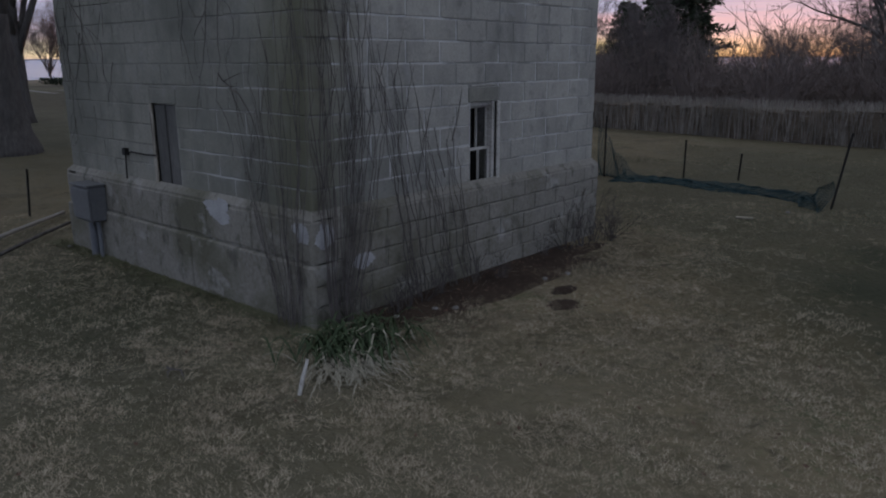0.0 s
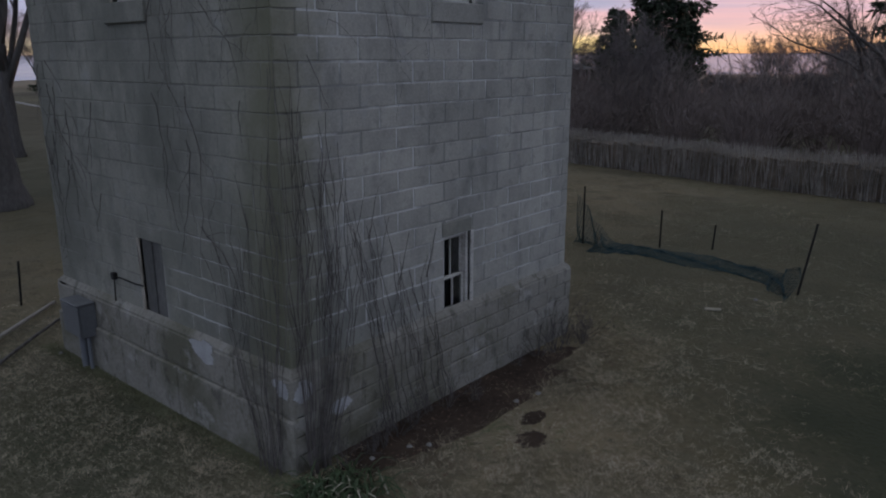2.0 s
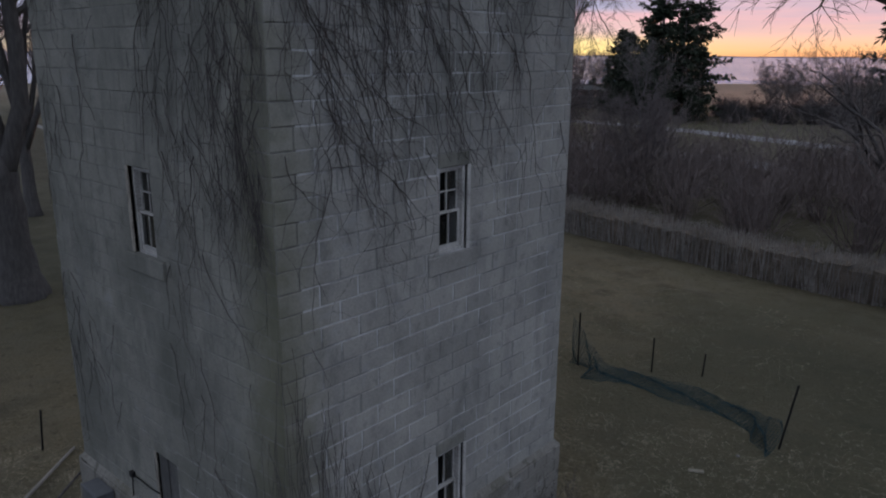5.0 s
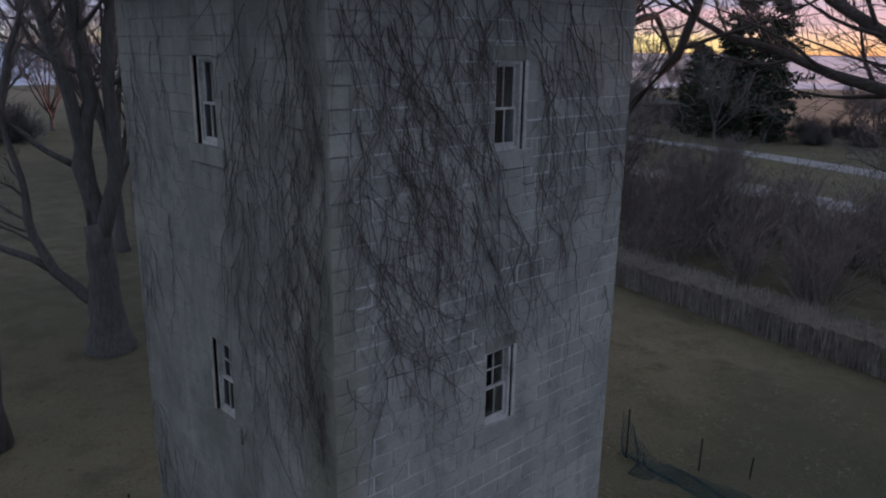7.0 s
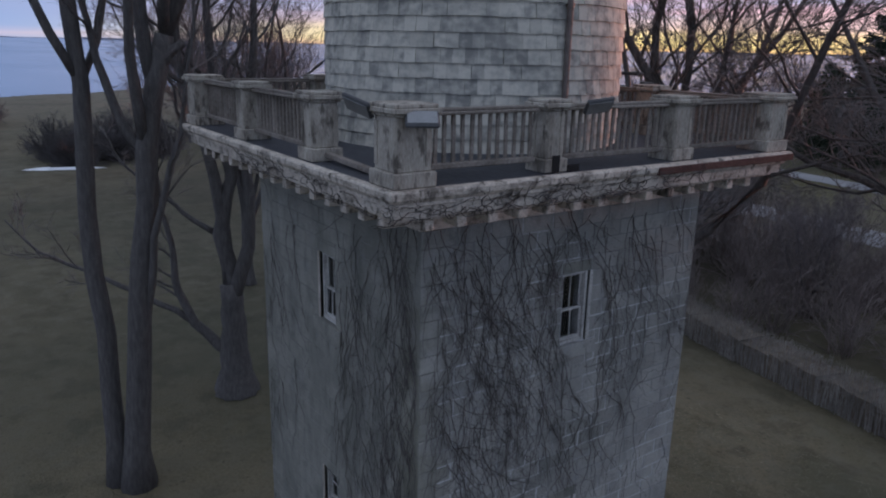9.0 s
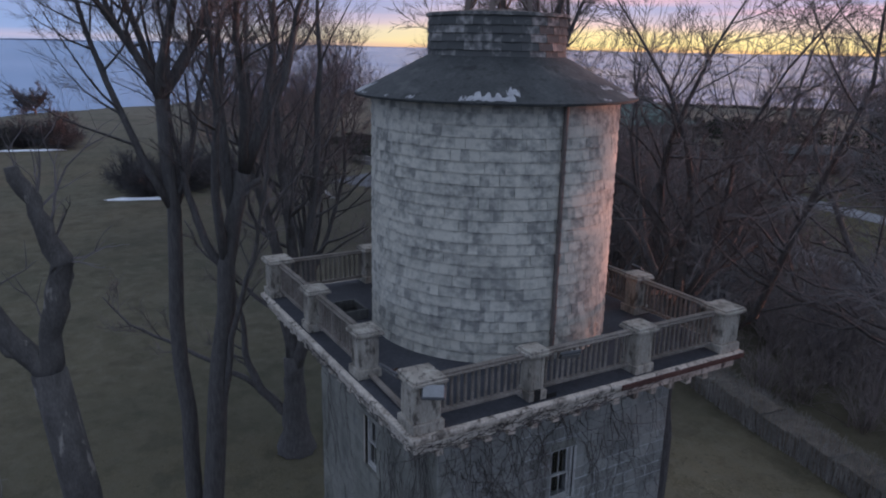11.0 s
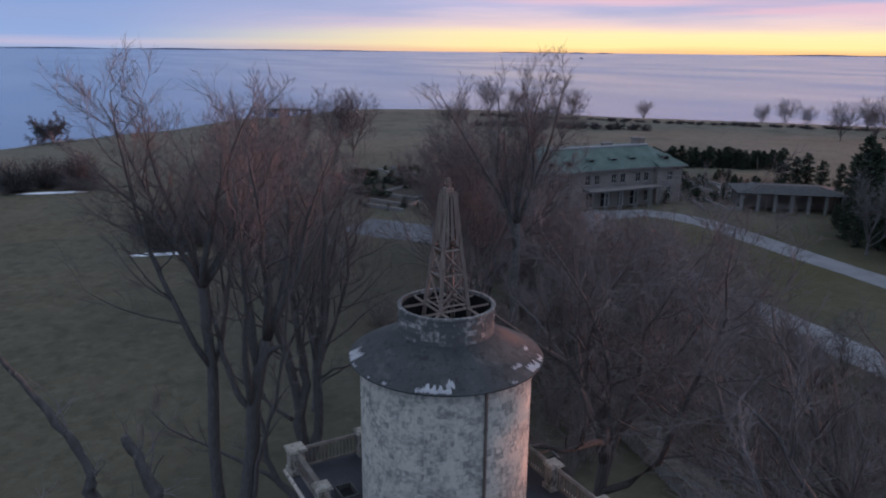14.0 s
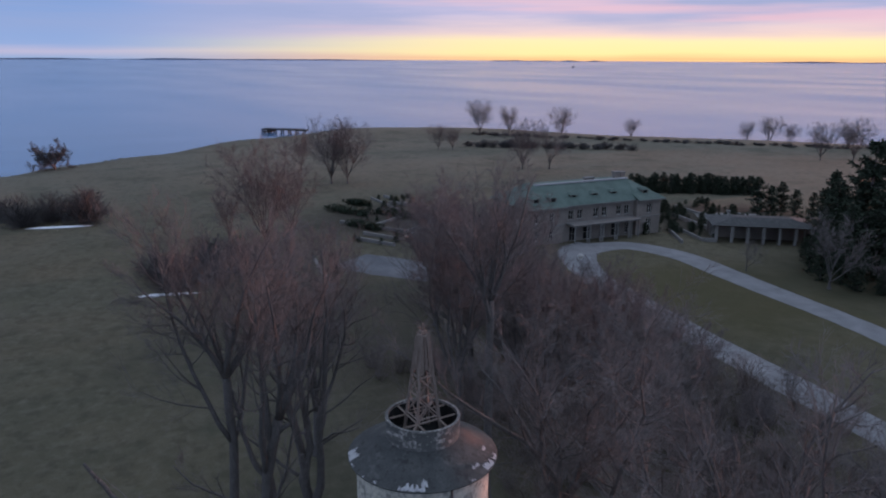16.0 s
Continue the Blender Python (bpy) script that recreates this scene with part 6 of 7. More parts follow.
def build_garden():
    # walled terrace garden and low pergola building beside the mansion
    def wall_run(x0, y0, x1, y1, h, w=0.4, label="low pale stone garden wall"):
        d = Vector((x1 - x0, y1 - y0, 0))
        m = Mesh()
        z = min(ground_z(x0, y0), ground_z(x1, y1))
        m.box(0, -w / 2, -0.4, d.length, w / 2, h, Matrix.Translation((x0, y0, z)) @ pose(0, 0, 0, 0, 0, math.degrees(math.atan2(d.y, d.x))), 0.03)
        thing("garden_wall", label, "wall", group="garden walls", mesh=m, mat=STONE)

    for a in ((-79, 99, -70.5, 93.5), (-82, 103, -70, 98.6), (-70, 98.6, -68.5, 100.5), (-90, 112, -72, 107), (-98, 121, -80, 117), (-88, 127, -70, 124), (-80, 117, -70, 124), (-66, 124, -58, 118)):
        wall_run(*a, 0.75)
    rng = random.Random(12)
    for i in range(170):
        x, y = rng.uniform(-102, -64), rng.uniform(98, 134)
        if x + y < 14 or x > -70 and y < 112:
            continue
        ob = thing("bush", "small dark clipped garden bush", "shrub", (x, y, ground_z(x, y)), "garden bushes")
        size = rng.choice((0.2, 0.24, 0.3, 0.42))
        ob.rotation_euler[2], ob.scale = i, (size, size, size * rng.uniform(0.6, 0.9))
        part("foliage", TREE_KINDS["cedar"][1], None, ob)
    perg = thing("pergola", "long low pergola house with a low dark roof on stone posts", "pergola")
    perg.matrix_basis = Matrix.Translation((-69.0, 100.5, ground_z(-69, 100.5))) @ pose(0, 0, 0, 0, 0, 50) @ Matrix.Diagonal((1.25, 1.1, 1.1, 1.0))
    r = Mesh()
    r.add([(-0.6, -0.6, 3.0), (14.6, -0.6, 3.0), (14.6, 8.6, 3.0), (-0.6, 8.6, 3.0), (3, 3, 3.9), (11.5, 3, 3.9), (11.5, 5, 3.9), (3, 5, 3.9)], [(0, 1, 5, 4), (1, 2, 6, 5), (2, 3, 7, 6), (3, 0, 4, 7), (4, 5, 6, 7), (3, 2, 1, 0)])
    part("roof", r, ROOF, perg, "low grey roof")
    part("back_wall", Mesh().box(0.4, 4.0, -0.4, 13.6, 4.3, 3.0), HOUSEWALL, perg)
    pd = Mesh().box(-0.22, -0.22, -0.4, 0.22, 0.22, 3.0, None, 0.03).data("post", STONE)
    for i in range(7):
        for y in (0.0, 8.0):
            part("post", pd, STONE, perg, m=pose(0.2 + i * 2.27, y, 0))
    for y in (3.0, 5.5):
        part("post", pd, STONE, perg, m=pose(0.2, y, 0))
        part("post", pd, STONE, perg, m=pose(13.8, y, 0))
    # sunk garden beds beyond the court
    for i, (x, y, sx, sy) in enumerate(((-128, 50, 13, 4), (-120, 58, 8, 3), (-112, 47, 9, 3), (-136, 56, 6, 3))):
        ob = thing("hedge", "dark clipped garden hedge block", "hedge", (x, y, ground_z(x, y)), "garden hedges")
        m = Mesh()
        rr = random.Random(i)
        for _ in range(1500):
            p = Vector((rr.uniform(-sx / 2, sx / 2), rr.uniform(-sy / 2, sy / 2), rr.uniform(0.1, 1.2)))
            d = Vector((rr.gauss(0, 1), rr.gauss(0, 1), rr.gauss(0, 1))).normalized() * 0.3
            s = d.cross(Vector((0.3, 0.5, 0.8))).normalized() * 0.12
            m.add([p - d, p + s, p + d, p - s], [(0, 1, 2, 3)])
        part("foliage", m, NEEDLE, ob)
        ob.rotation_euler[2] = 0.4
    # ruined terraces: more low walls, dark shrubs, and a paved floor behind the pergola
    for a in ((-118, 44, -104, 52), (-126, 57, -108, 66), (-134, 63, -116, 74), (-104, 52, -116, 74), (-112, 48, -124, 70), (-106, 44, -98, 48), (-98, 48, -108, 62), (-102, 41, -94, 45)):
        wall_run(*a, 0.7, 0.5, "low broken stone wall of an old terrace")
    rr = random.Random(71)
    for i in range(90):
        x, y = rr.uniform(-142, -96), rr.uniform(40, 74)
        if abs((y - 57) - (-(x + 120)) * 0.3) > 12:
            continue
        ob = thing("bush", "dark overgrown shrub on the old terrace", "shrub", (x, y, ground_z(x, y)), "terrace shrubs")
        sz = rr.uniform(0.2, 0.45)
        ob.rotation_euler[2], ob.scale = i, (sz, sz, sz * 0.6)
        part("foliage", TREE_KINDS["cedar"][1], None, ob)
    wall_run(-143, 66, -122, 66.5, 0.8)
    wall_run(-142, 62, -114, 61, 0.6)


build_garden()
slab = Mesh().box(-7, -5, -0.3, 7, 5, 0.25, None, 0.05)
terrace = thing("pavement", "pale paved garden terrace", "paving", (-83, 122, ground_z(-83, 122)), kind="structure", mesh=slab, mat=STONE)
terrace.rotation_euler[2] = radians(50)
ball = Mesh().lathe([(0.01, 1.0), (0.35, 0.92), (0.5, 0.7), (0.5, 0.45), (0.3, 0.2), (0.42, 0.1), (0.45, -0.2)], 14)
thing("stone_planter", "round whitish stone planter beside the drive", "planter", (-70.6, 68.9, ground_z(-70.6, 68.9)), mesh=ball, mat=OLDPAINT, smooth=True)


def snow_patch(x, y, along, across, turn, seed):
    rng = random.Random(seed)
    m = Mesh()
    n = 26
    c, s = math.cos(radians(turn)), math.sin(radians(turn))
    ring = []
    for k in range(n):
        a = 2 * math.pi * k / n
        r = rng.uniform(0.7, 1.12)
        u, v = along * math.cos(a) * r, across * math.sin(a) * r
        px, py = x + u * c - v * s, y + u * s + v * c
        ring.append((px, py, ground_z(px, py) + 0.02))
    inner = [(x + (p[0] - x) * 0.6, y + (p[1] - y) * 0.6, ground_z(x + (p[0] - x) * 0.6, y + (p[1] - y) * 0.6) + 0.22 + rng.uniform(0, 0.08)) for p in ring]
    m.add(ring + inner + [(x, y, ground_z(x, y) + 0.28)], [(k, (k + 1) % n, n + (k + 1) % n, n + k) for k in range(n)] + [(n + k, n + (k + 1) % n, 2 * n) for k in range(n)])
    thing("snow_patch", "strip of old white snow lying on the lawn", "snow", group="snow patches", mesh=m, mat=SNOW, smooth=True)


snow_patch(-84.0, 3.6, 4.6, 0.55, 72, 1)
snow_patch(-146.0, -7.6, 6.5, 0.9, 68, 2)


def build_shore():
    rng = random.Random(50)
    rocks = Mesh()
    for k in range(900):
        a = rng.uniform(95, 200)
        r = shore_radius(a) + rng.uniform(-2.5, 3.5)
        x, y = r * math.cos(radians(a)), r * math.sin(radians(a))
        s = rng.uniform(0.25, 0.8)
        v = [(x + s * math.cos(w) * rng.uniform(0.7, 1.2), y + s * math.sin(w) * rng.uniform(0.7, 1.2), SEA_LEVEL - 0.3) for w in (0, 1.25, 2.5, 3.8, 5.0)]
        v.append((x, y, SEA_LEVEL + 0.25 + s * rng.uniform(0.1, 0.5)))
        rocks.add(v, [(0, 1, 5), (1, 2, 5), (2, 3, 5), (3, 4, 5), (4, 0, 5)])
    thing("shore_rocks", "line of dark rocks along the water's edge", "rocks", kind="stuff", mesh=rocks, mat=ROCK)
    # old pier
    pier = thing("pier", "dark old timber pier running out into the sea", "pier")
    pier.matrix_basis = Matrix.Translation((-344.2, 110.4, SEA_LEVEL)) @ pose(0, 0, 0, 0, 0, 228)
    part("planking", Mesh().box(-8, -1.8, 1.5, 17, 1.8, 2.0, None, 0.05), PIERWOOD, pier)
    pile = Mesh().tube([(0, 0, -1.5), (0, 0, 1.5)], 0.35, 7).data("pile", PIERWOOD)
    for x in (-6, -2, 2, 6, 10, 13, 16.5):
        for y in (-1.3, 1.3):
            part("pile", pile, PIERWOOD, pier, m=pose(x, y, 0))
    part("landing_stage", Mesh().box(11, -4.0, 0.5, 16, 4.0, 0.9, None, 0.05), PIERWOOD, pier)
    part("railing", Mesh().box(-7, 1.5, 2.45, 15, 1.75, 2.65), PIERWOOD, pier)
    for x in (-6.9, -1.5, 4, 9.5, 14.9):
        part("railing_post", Mesh().box(x - 0.1, 1.5, 1.99, x + 0.1, 1.75, 2.46), PIERWOOD, pier)
    # far coasts across the water
    for a0, a1, d, h, seed in ((151, 196, 4650, 11, 1), (137, 148, 4700, 9, 2), (98, 131, 4720, 11, 3)):
        m = Mesh()
        n = 90
        for k in range(n + 1):
            a = radians(a0 + (a1 - a0) * k / n)
            edge = min(1.0, 6 * min(k, n - k) / n)
            hh = SEA_LEVEL + 18.5 + edge * h * (0.6 + 0.55 * noise.noise((k * 0.12, seed * 7.0, 0)) + 0.12 * noise.noise((k * 0.7, seed, 3)))
            for r, z in ((d, SEA_LEVEL - 3), (d + 15, hh), (d + 120, hh * 0.9), (d + 140, SEA_LEVEL - 3)):
                m.v.append((r * math.cos(a), r * math.sin(a), z))
        for k in range(n):
            for j in range(3):
                o = 4 * k + j
                m.f.append((o, o + 1, o + 5, o + 4))
        thing("backdrop", "low coast far across the water, coloured blue-grey for haze", "coast", kind="structure", mesh=m, mat=FARLAND)
    # small boat on the water
    boat = thing("boat", "small far-off boat on the sea", "boat", (-2150, 1790, SEA_LEVEL + 6.0))
    hull = Mesh()
    hull.add([(-9, 0, 0), (-7, -2.4, 0), (6, -2.4, 0), (9, 0, 0), (6, 2.4, 0), (-7, 2.4, 0), (-9.5, 0, 2.6), (-7, -2.8, 2.4), (7, -2.8, 2.6), (11, 0, 3.2), (7, 2.8, 2.6), (-7, 2.8, 2.4)],
             [(k, (k + 1) % 6, 6 + (k + 1) % 6, 6 + k) for k in range(6)] + [(6, 7, 8, 9, 10, 11)])
    part("hull", hull, ROCK, boat)
    part("cabin", Mesh().box(-5, -1.8, 2.4, 1, 1.8, 5.2, None, 0.2), OLDPAINT, boat)


build_shore()

# ---- near the tower: vines, fence, plants and clutter ----
def on_wall(side, u, z, out):
    return wall_frame(side) @ Vector((u, -(H + out), z))


def vine_low(side, count, seed, sgn):
    """Straight climbing stems that rise from the ground by the corner."""
    rng = random.Random(seed)
    m = Mesh()
    corner = H * sgn
    for i in range(count):
        reach = (rng.random() ** 1.15) * (2.55 if side == "east" else 1.3)
        u0 = corner - sgn * (reach + rng.uniform(-0.05, 0.1))
        top = rng.uniform(0.6, 1.0) * (5.2 - 1.2 * reach if side == "east" else 5.2 - 2.1 * reach)
        if top < 0.9:
            top = rng.uniform(0.9, 1.6)
        steer = (0.22 * reach + rng.gauss(0, 0.10)) if side == "east" else rng.gauss(0.06, 0.10)
        pts, radii = [], []
        n = 14
        r = rng.uniform(0.003, 0.007)
        wob, spread = rng.uniform(0, 9), rng.uniform(0.0, 1.0)
        for k in range(n + 1):
            s = k / n
            z = -0.05 + (top + 0.05) * s
            u = u0 + sgn * steer * s * top / 3.0 + 0.05 * math.sin(wob + s * top * 3.1) * s + rng.gauss(0, 0.016)
            if reach < 1.3 and z < 2.2:
                u += (corner - sgn * (0.04 + 0.25 * reach) - u) * (1 - max(0.0, z) / 2.2)
            u = min(max(u, -H - 0.05), H + 0.05)
            out = 0.045 + 0.10 * min(1.0, max(0.0, 1.9 - z)) + 0.25 * max(0, 0.5 - z) * spread
            pts.append(on_wall(side, u, z, out + rng.uniform(0, 0.03)))
            radii.append(r * (1 - 0.75 * s) + 0.0015)
        m.tube(pts, radii, 4, False)
        for _ in range(rng.randrange(0, 3)):
            k = rng.randrange(4, n)
            w = sgn * rng.choice((-1, 1))
            p = wall_frame(side).inverted() @ pts[k]
            line = [(p.x + w * 0.05 * q + rng.gauss(0, 0.012), p.z + 0.16 * q) for q in range(5)]
            m.tube([on_wall(side, min(max(a, -H), H), b, 0.04) for a, b in line], [0.005, 0.0045, 0.004, 0.003, 0.002], 3, False)
    return m


def vine_high(side, count, seed, where, drift):
    """Tangled strands that hang and creep over the upper wall."""
    rng = random.Random(seed)
    m = Mesh()

    def strand(u, z, d, ln, r, deep):
        pts, step = [], 0.16
        n = max(3, int(ln / step))
        for k in range(n + 1):
            if not -H - 0.02 < u < H + 0.02 or z > 12.0 or z < 0.3:
                break
            if abs(u - WIN_C) < WIN_HALF + 0.04 and any(w0 - 0.05 < z < w1 + 0.05 for w0, w1 in WIN_LEVELS) and rng.random() < 0.9:
                break
            pts.append(on_wall(side, u, z, 0.030 + rng.uniform(0, 0.035)))
            d += rng.gauss(0, 0.22) + (drift - d) * 0.12
            u, z = u + math.cos(d) * step, z + math.sin(d) * step
            if deep and rng.random() < 0.17:
                strand(u, z, d + rng.choice((-1, 1)) * rng.uniform(0.4, 1.0), ln * rng.uniform(0.2, 0.5), r * 0.62, deep - 1)
        if len(pts) > 2:
            m.tube(pts, [r * (1 - 0.7 * k / len(pts)) for k in range(len(pts))], 3, False)

    for _ in range(count):
        u, z = where(rng)
        strand(u, z, drift + rng.gauss(0, 0.45), rng.uniform(0.6, 2.2), rng.uniform(0.004, 0.0095), 2)
    return m


vine = thing("climbing_vine", "leafless climbing vine with dark straight stems round the tower's corner", "vine", (0, 0, 0))
part("vine_growth", vine_low("east", 52, 1, -1), VINE, vine, kind="stuff")
part("vine_growth", vine_low("south", 20, 2, 1), VINE, vine, kind="stuff")
ivy = thing("climbing_vine", "dense tangle of leafless creeper over the upper walls", "vine", (0, 0, 0))
part("vine_growth", vine_high("east", 370, 3, lambda r: (min(2.9, -H + abs(r.gauss(0, 2.3)) + r.random() * 0.5), 6.4 + 5.5 * r.random() ** 0.62), -1.25), VINE, ivy, kind="stuff")
part("vine_growth", vine_high("south", 170, 4, lambda r: (H - abs(r.gauss(0, 1.0)), r.uniform(6.6, 11.9)), -1.5), VINE, ivy, kind="stuff")
part("vine_growth", vine_high("south", 80, 5, lambda r: (r.choice((-2.8, -2.5, -2.3, -1.4, 0.9, 1.3)) + r.gauss(0, 0.22), r.uniform(2.6, 11.8)), -1.55), VINE, ivy, kind="stuff")
part("vine_growth", vine_high("east", 16, 6, lambda r: (r.uniform(0.6, 2.8), r.uniform(8.4, 11.9)), -0.9), VINE, ivy, kind="stuff")
# creeper over the cornice
rng = random.Random(71)
cr = Mesh()
for _ in range(130):
    side = "east" if rng.random() < 0.65 else "south"
    u = -3.9 + 5.2 * rng.random() if side == "east" else rng.uniform(-1.0, 3.9)
    z, d, pts = rng.uniform(12.24, 12.4), rng.uniform(0, 6.28), []
    for k in range(9):
        out = 3.985 if z < 12.41 else 4.04 if z < 12.48 else 4.105
        pts.append(wall_frame(side) @ Vector((u, -out - 0.006, z)))
        d += rng.gauss(0, 0.7)
        u, z = u + 0.09 * math.cos(d), min(12.60, max(12.22, z + 0.05 * math.sin(d)))
    cr.tube(pts, [0.008 - 0.0006 * k for k in range(9)], 3, False)
part("vine_growth", cr, VINE, ivy, kind="stuff")


LENS = material("dull_lamp_glass", [(0.2, 0.205, 0.205), (0.28, 0.285, 0.285)], 5.0, 0.25, 30.0, 0.05)


def flood_light(m, tilt):
    """A flat panel lamp on a bracket; in its own frame it looks to -y, tilted down."""
    lamp = thing("flood_light", "flat grey floodlight clamped to the balustrade", "lamp")
    lamp.matrix_basis = m
    t = pose(0, -0.16, 0.0, tilt, 0, 0)
    part("housing", Mesh().box(-0.19, -0.03, -0.14, 0.19, 0.03, 0.14, t, 0.02), LAMPGREY, lamp)
    part("glass", Mesh().box(-0.165, -0.038, -0.115, 0.165, -0.032, 0.115, t), LENS, lamp, "dull grey front glass")
    part("bracket", Mesh().tube([(0, 0.1, -0.06), (0, -0.02, -0.04), (0, -0.12, 0.0)], 0.02, 6), IRON, lamp)


flood_light(pose(3.98, -0.93, 13.50, 0, -8, 66), 50)
flood_light(pose(3.25, -3.95, 13.52, 0, 18, 30), 48)
flood_light(pose(4.02, -3.66, 13.42, 0, 0, 60), -62)
flood_light(pose(0.8, 3.69, 13.5, 0, 0, 170), -45)


def meter_box():
    box = thing("meter_box", "grey metal electric meter box on a conduit against the tower", "meter box", (-1.97, -3.10, 0))
    b = Mesh()
    b.box(-0.27, -0.20, 0.56, 0.27, 0.06, 1.09, None, 0.02)
    body = part("body", b, GREYBOX, box)
    part("lid", Mesh().box(-0.28, -0.22, 0.60, 0.28, -0.202, 1.05, None, 0.006), GREYBOX, box)
    part("hood", Mesh().box(-0.29, -0.24, 1.09, 0.29, 0.05, 1.115, None, 0.008), GREYBOX, box)
    part("conduit", Mesh().tube([(-0.05, -0.06, -0.1), (-0.05, -0.06, 0.57)], 0.055, 10), PVC, box, "thick grey plastic conduit")
    part("conduit", Mesh().tube([(0.12, -0.04, -0.1), (0.12, -0.04, 0.57)], 0.03, 8), PVC, box, "thin grey plastic conduit")


meter_box()
cable = thing("cable", "dark cable looped along the wall to the window", "cable")
part("wire", Mesh().tube([(-1.08, -3.0, 1.25), (-1.07, -2.99, 1.60), (-0.9, -2.99, 1.64), (-0.5, -2.99, 1.63), (-0.24, -2.98, 1.64)], 0.012, 6), IRON, cable)
part("bracket", Mesh().box(-1.12, -3.02, 1.58, -1.03, -2.955, 1.68, None, 0.006), IRON, cable)


# fence posts and fallen netting
def fence_post(x, y, h, lean, turn, label):
    ob = thing("fence_post", label, "post", (x, y, ground_z(x, y)), "garden fence posts")
    ob.rotation_euler = (radians(lean * math.cos(radians(turn))), radians(lean * math.sin(radians(turn))), 0)
    m = Mesh()
    m.box(-0.022, -0.004, -0.3, 0.022, 0.004, h, None)
    m.box(-0.004, 0.0045, -0.3, 0.004, 0.034, h - 0.002, None)
    part("stake", m, IRON, ob)
    for k in range(int(h / 0.16)):
        part("stud", Mesh().box(-0.008, -0.012, 0.1 + k * 0.16, 0.008, -0.0045, 0.12 + k * 0.16), IRON, ob)


fence_post(0.05, 8.72, 1.52, 2, 20, "thin dark steel fence post standing upright in the lawn")
fence_post(5.55, 7.77, 1.50, 9, 130, "thin dark steel fence post leaning over the netting")
fence_post(1.74, 9.63, 0.95, 2, 200, "short thin fence post behind the netting")
fence_post(2.84, 10.30, 0.65, 3, 90, "short thin fence post behind the netting")
fence_post(-6.0, -2.65, 0.9, 5, 200, "short dark fence post on the lawn")


def netting():
    """A sagging mesh: a fine grid of threads that hangs from one post and lies in folds."""
    rng = random.Random(61)
    m = Mesh()
    nu, nv = 84, 20
    line = [Vector((-0.2, 8.9, 0)), Vector((0.6, 9.0, 0)), Vector((1.7, 9.3, 0)), Vector((3.2, 9.35, 0)), Vector((4.7, 9.1, 0)), Vector((5.5, 8.0, 0))]
    grid = []
    for i in range(nu + 1):
        s = i / nu * (len(line) - 1)
        k = min(len(line) - 2, int(s))
        p = line[k].lerp(line[k + 1], s - k)
        high = 1.15 * max(0.0, 1 - s / 1.15) + 0.05
        if s > 4.2:
            high += 0.5 * (s - 4.2) / 0.8
        row = []
        for j in range(nv + 1):
            v = j / nv
            fold = 0.10 * math.sin(9 * v + s * 4) * (1 if s > 0.8 else 0.3)
            q = p + Vector((0.06 * math.sin(s * 11 + v * 5), -0.85 * (1 - v) * (1 if s > 0.9 else 0.25) + fold, 0))
            q.z = ground_z(q.x, q.y) + 0.015 + high * v ** 1.6 + 0.02 * math.sin(s * 17 + v * 8)
            row.append(q)
        grid.append(row)
    for i in range(nu + 1):
        m.tube([grid[i][j] for j in range(0, nv + 1, 2)], 0.0065, 3, False)
    for j in range(nv + 1):
        m.tube([grid[i][j] for i in range(0, nu + 1, 2)], 0.0065, 3, False)
    thing("netting", "slumped blue-green plastic netting between the posts", "netting", mesh=m, mat=NET)


netting()

# planting by the corner
def strap_clump():
    rng = random.Random(30)
    ob = thing("strap_leaf_plant", "clump of dark green strap leaves with pale dead ones", "plant", (3.75, -3.15, 0))

    def blade(m, u, v, a, ln, w, rise, fall):
        pts = []
        for k in range(6):
            s = k / 5
            r = ln * s * 0.9
            z = rise * s * (1 - s) * 4 * 0.6 + rise * s * 0.25 - fall * s * s
            pts.append((u + r * math.cos(a), v + r * math.sin(a), max(0.015 + 0.02 * rng.random(), z), w * (1 - s ** 2.2)))
        side = Vector((-math.sin(a), math.cos(a), 0))
        vs, fs = [], []
        for x, y, z, ww in pts:
            c = Vector((x, y, z))
            vs += [c - side * ww, c + Vector((0, 0, -0.3 * ww)), c + side * ww]
        for k in range(5):
            fs += [(3 * k, 3 * k + 1, 3 * k + 4, 3 * k + 3), (3 * k + 1, 3 * k + 2, 3 * k + 5, 3 * k + 4)]
        m.add(vs, fs)

    green, dead = Mesh(), Mesh()
    for _ in range(230):
        a = rng.uniform(0, 6.283)
        blade(green, rng.gauss(0, 0.20), rng.gauss(0, 0.26), a, rng.uniform(0.3, 0.62), rng.uniform(0.009, 0.016), rng.uniform(0.2, 0.42), rng.uniform(0.05, 0.3))
    for _ in range(260):
        a = rng.gauss(-0.5, 0.75)
        blade(dead, rng.gauss(0.32, 0.15), rng.gauss(-0.30, 0.2), a, rng.uniform(0.3, 0.62), rng.uniform(0.004, 0.008), rng.uniform(0.04, 0.2), 0.12)
    for _ in range(25):
        blade(dead, rng.gauss(0.12, 0.15), rng.gauss(0, 0.25), rng.uniform(0, 6.283), rng.uniform(0.35, 0.6), 0.011, rng.uniform(0.2, 0.4), 0.2)
    part("green_leaves", green, LEAF, ob, "dark green strap leaves", kind="stuff")
    part("dead_leaves", dead, STRAW, ob, "pale dead fallen leaves", kind="stuff")
    return blade


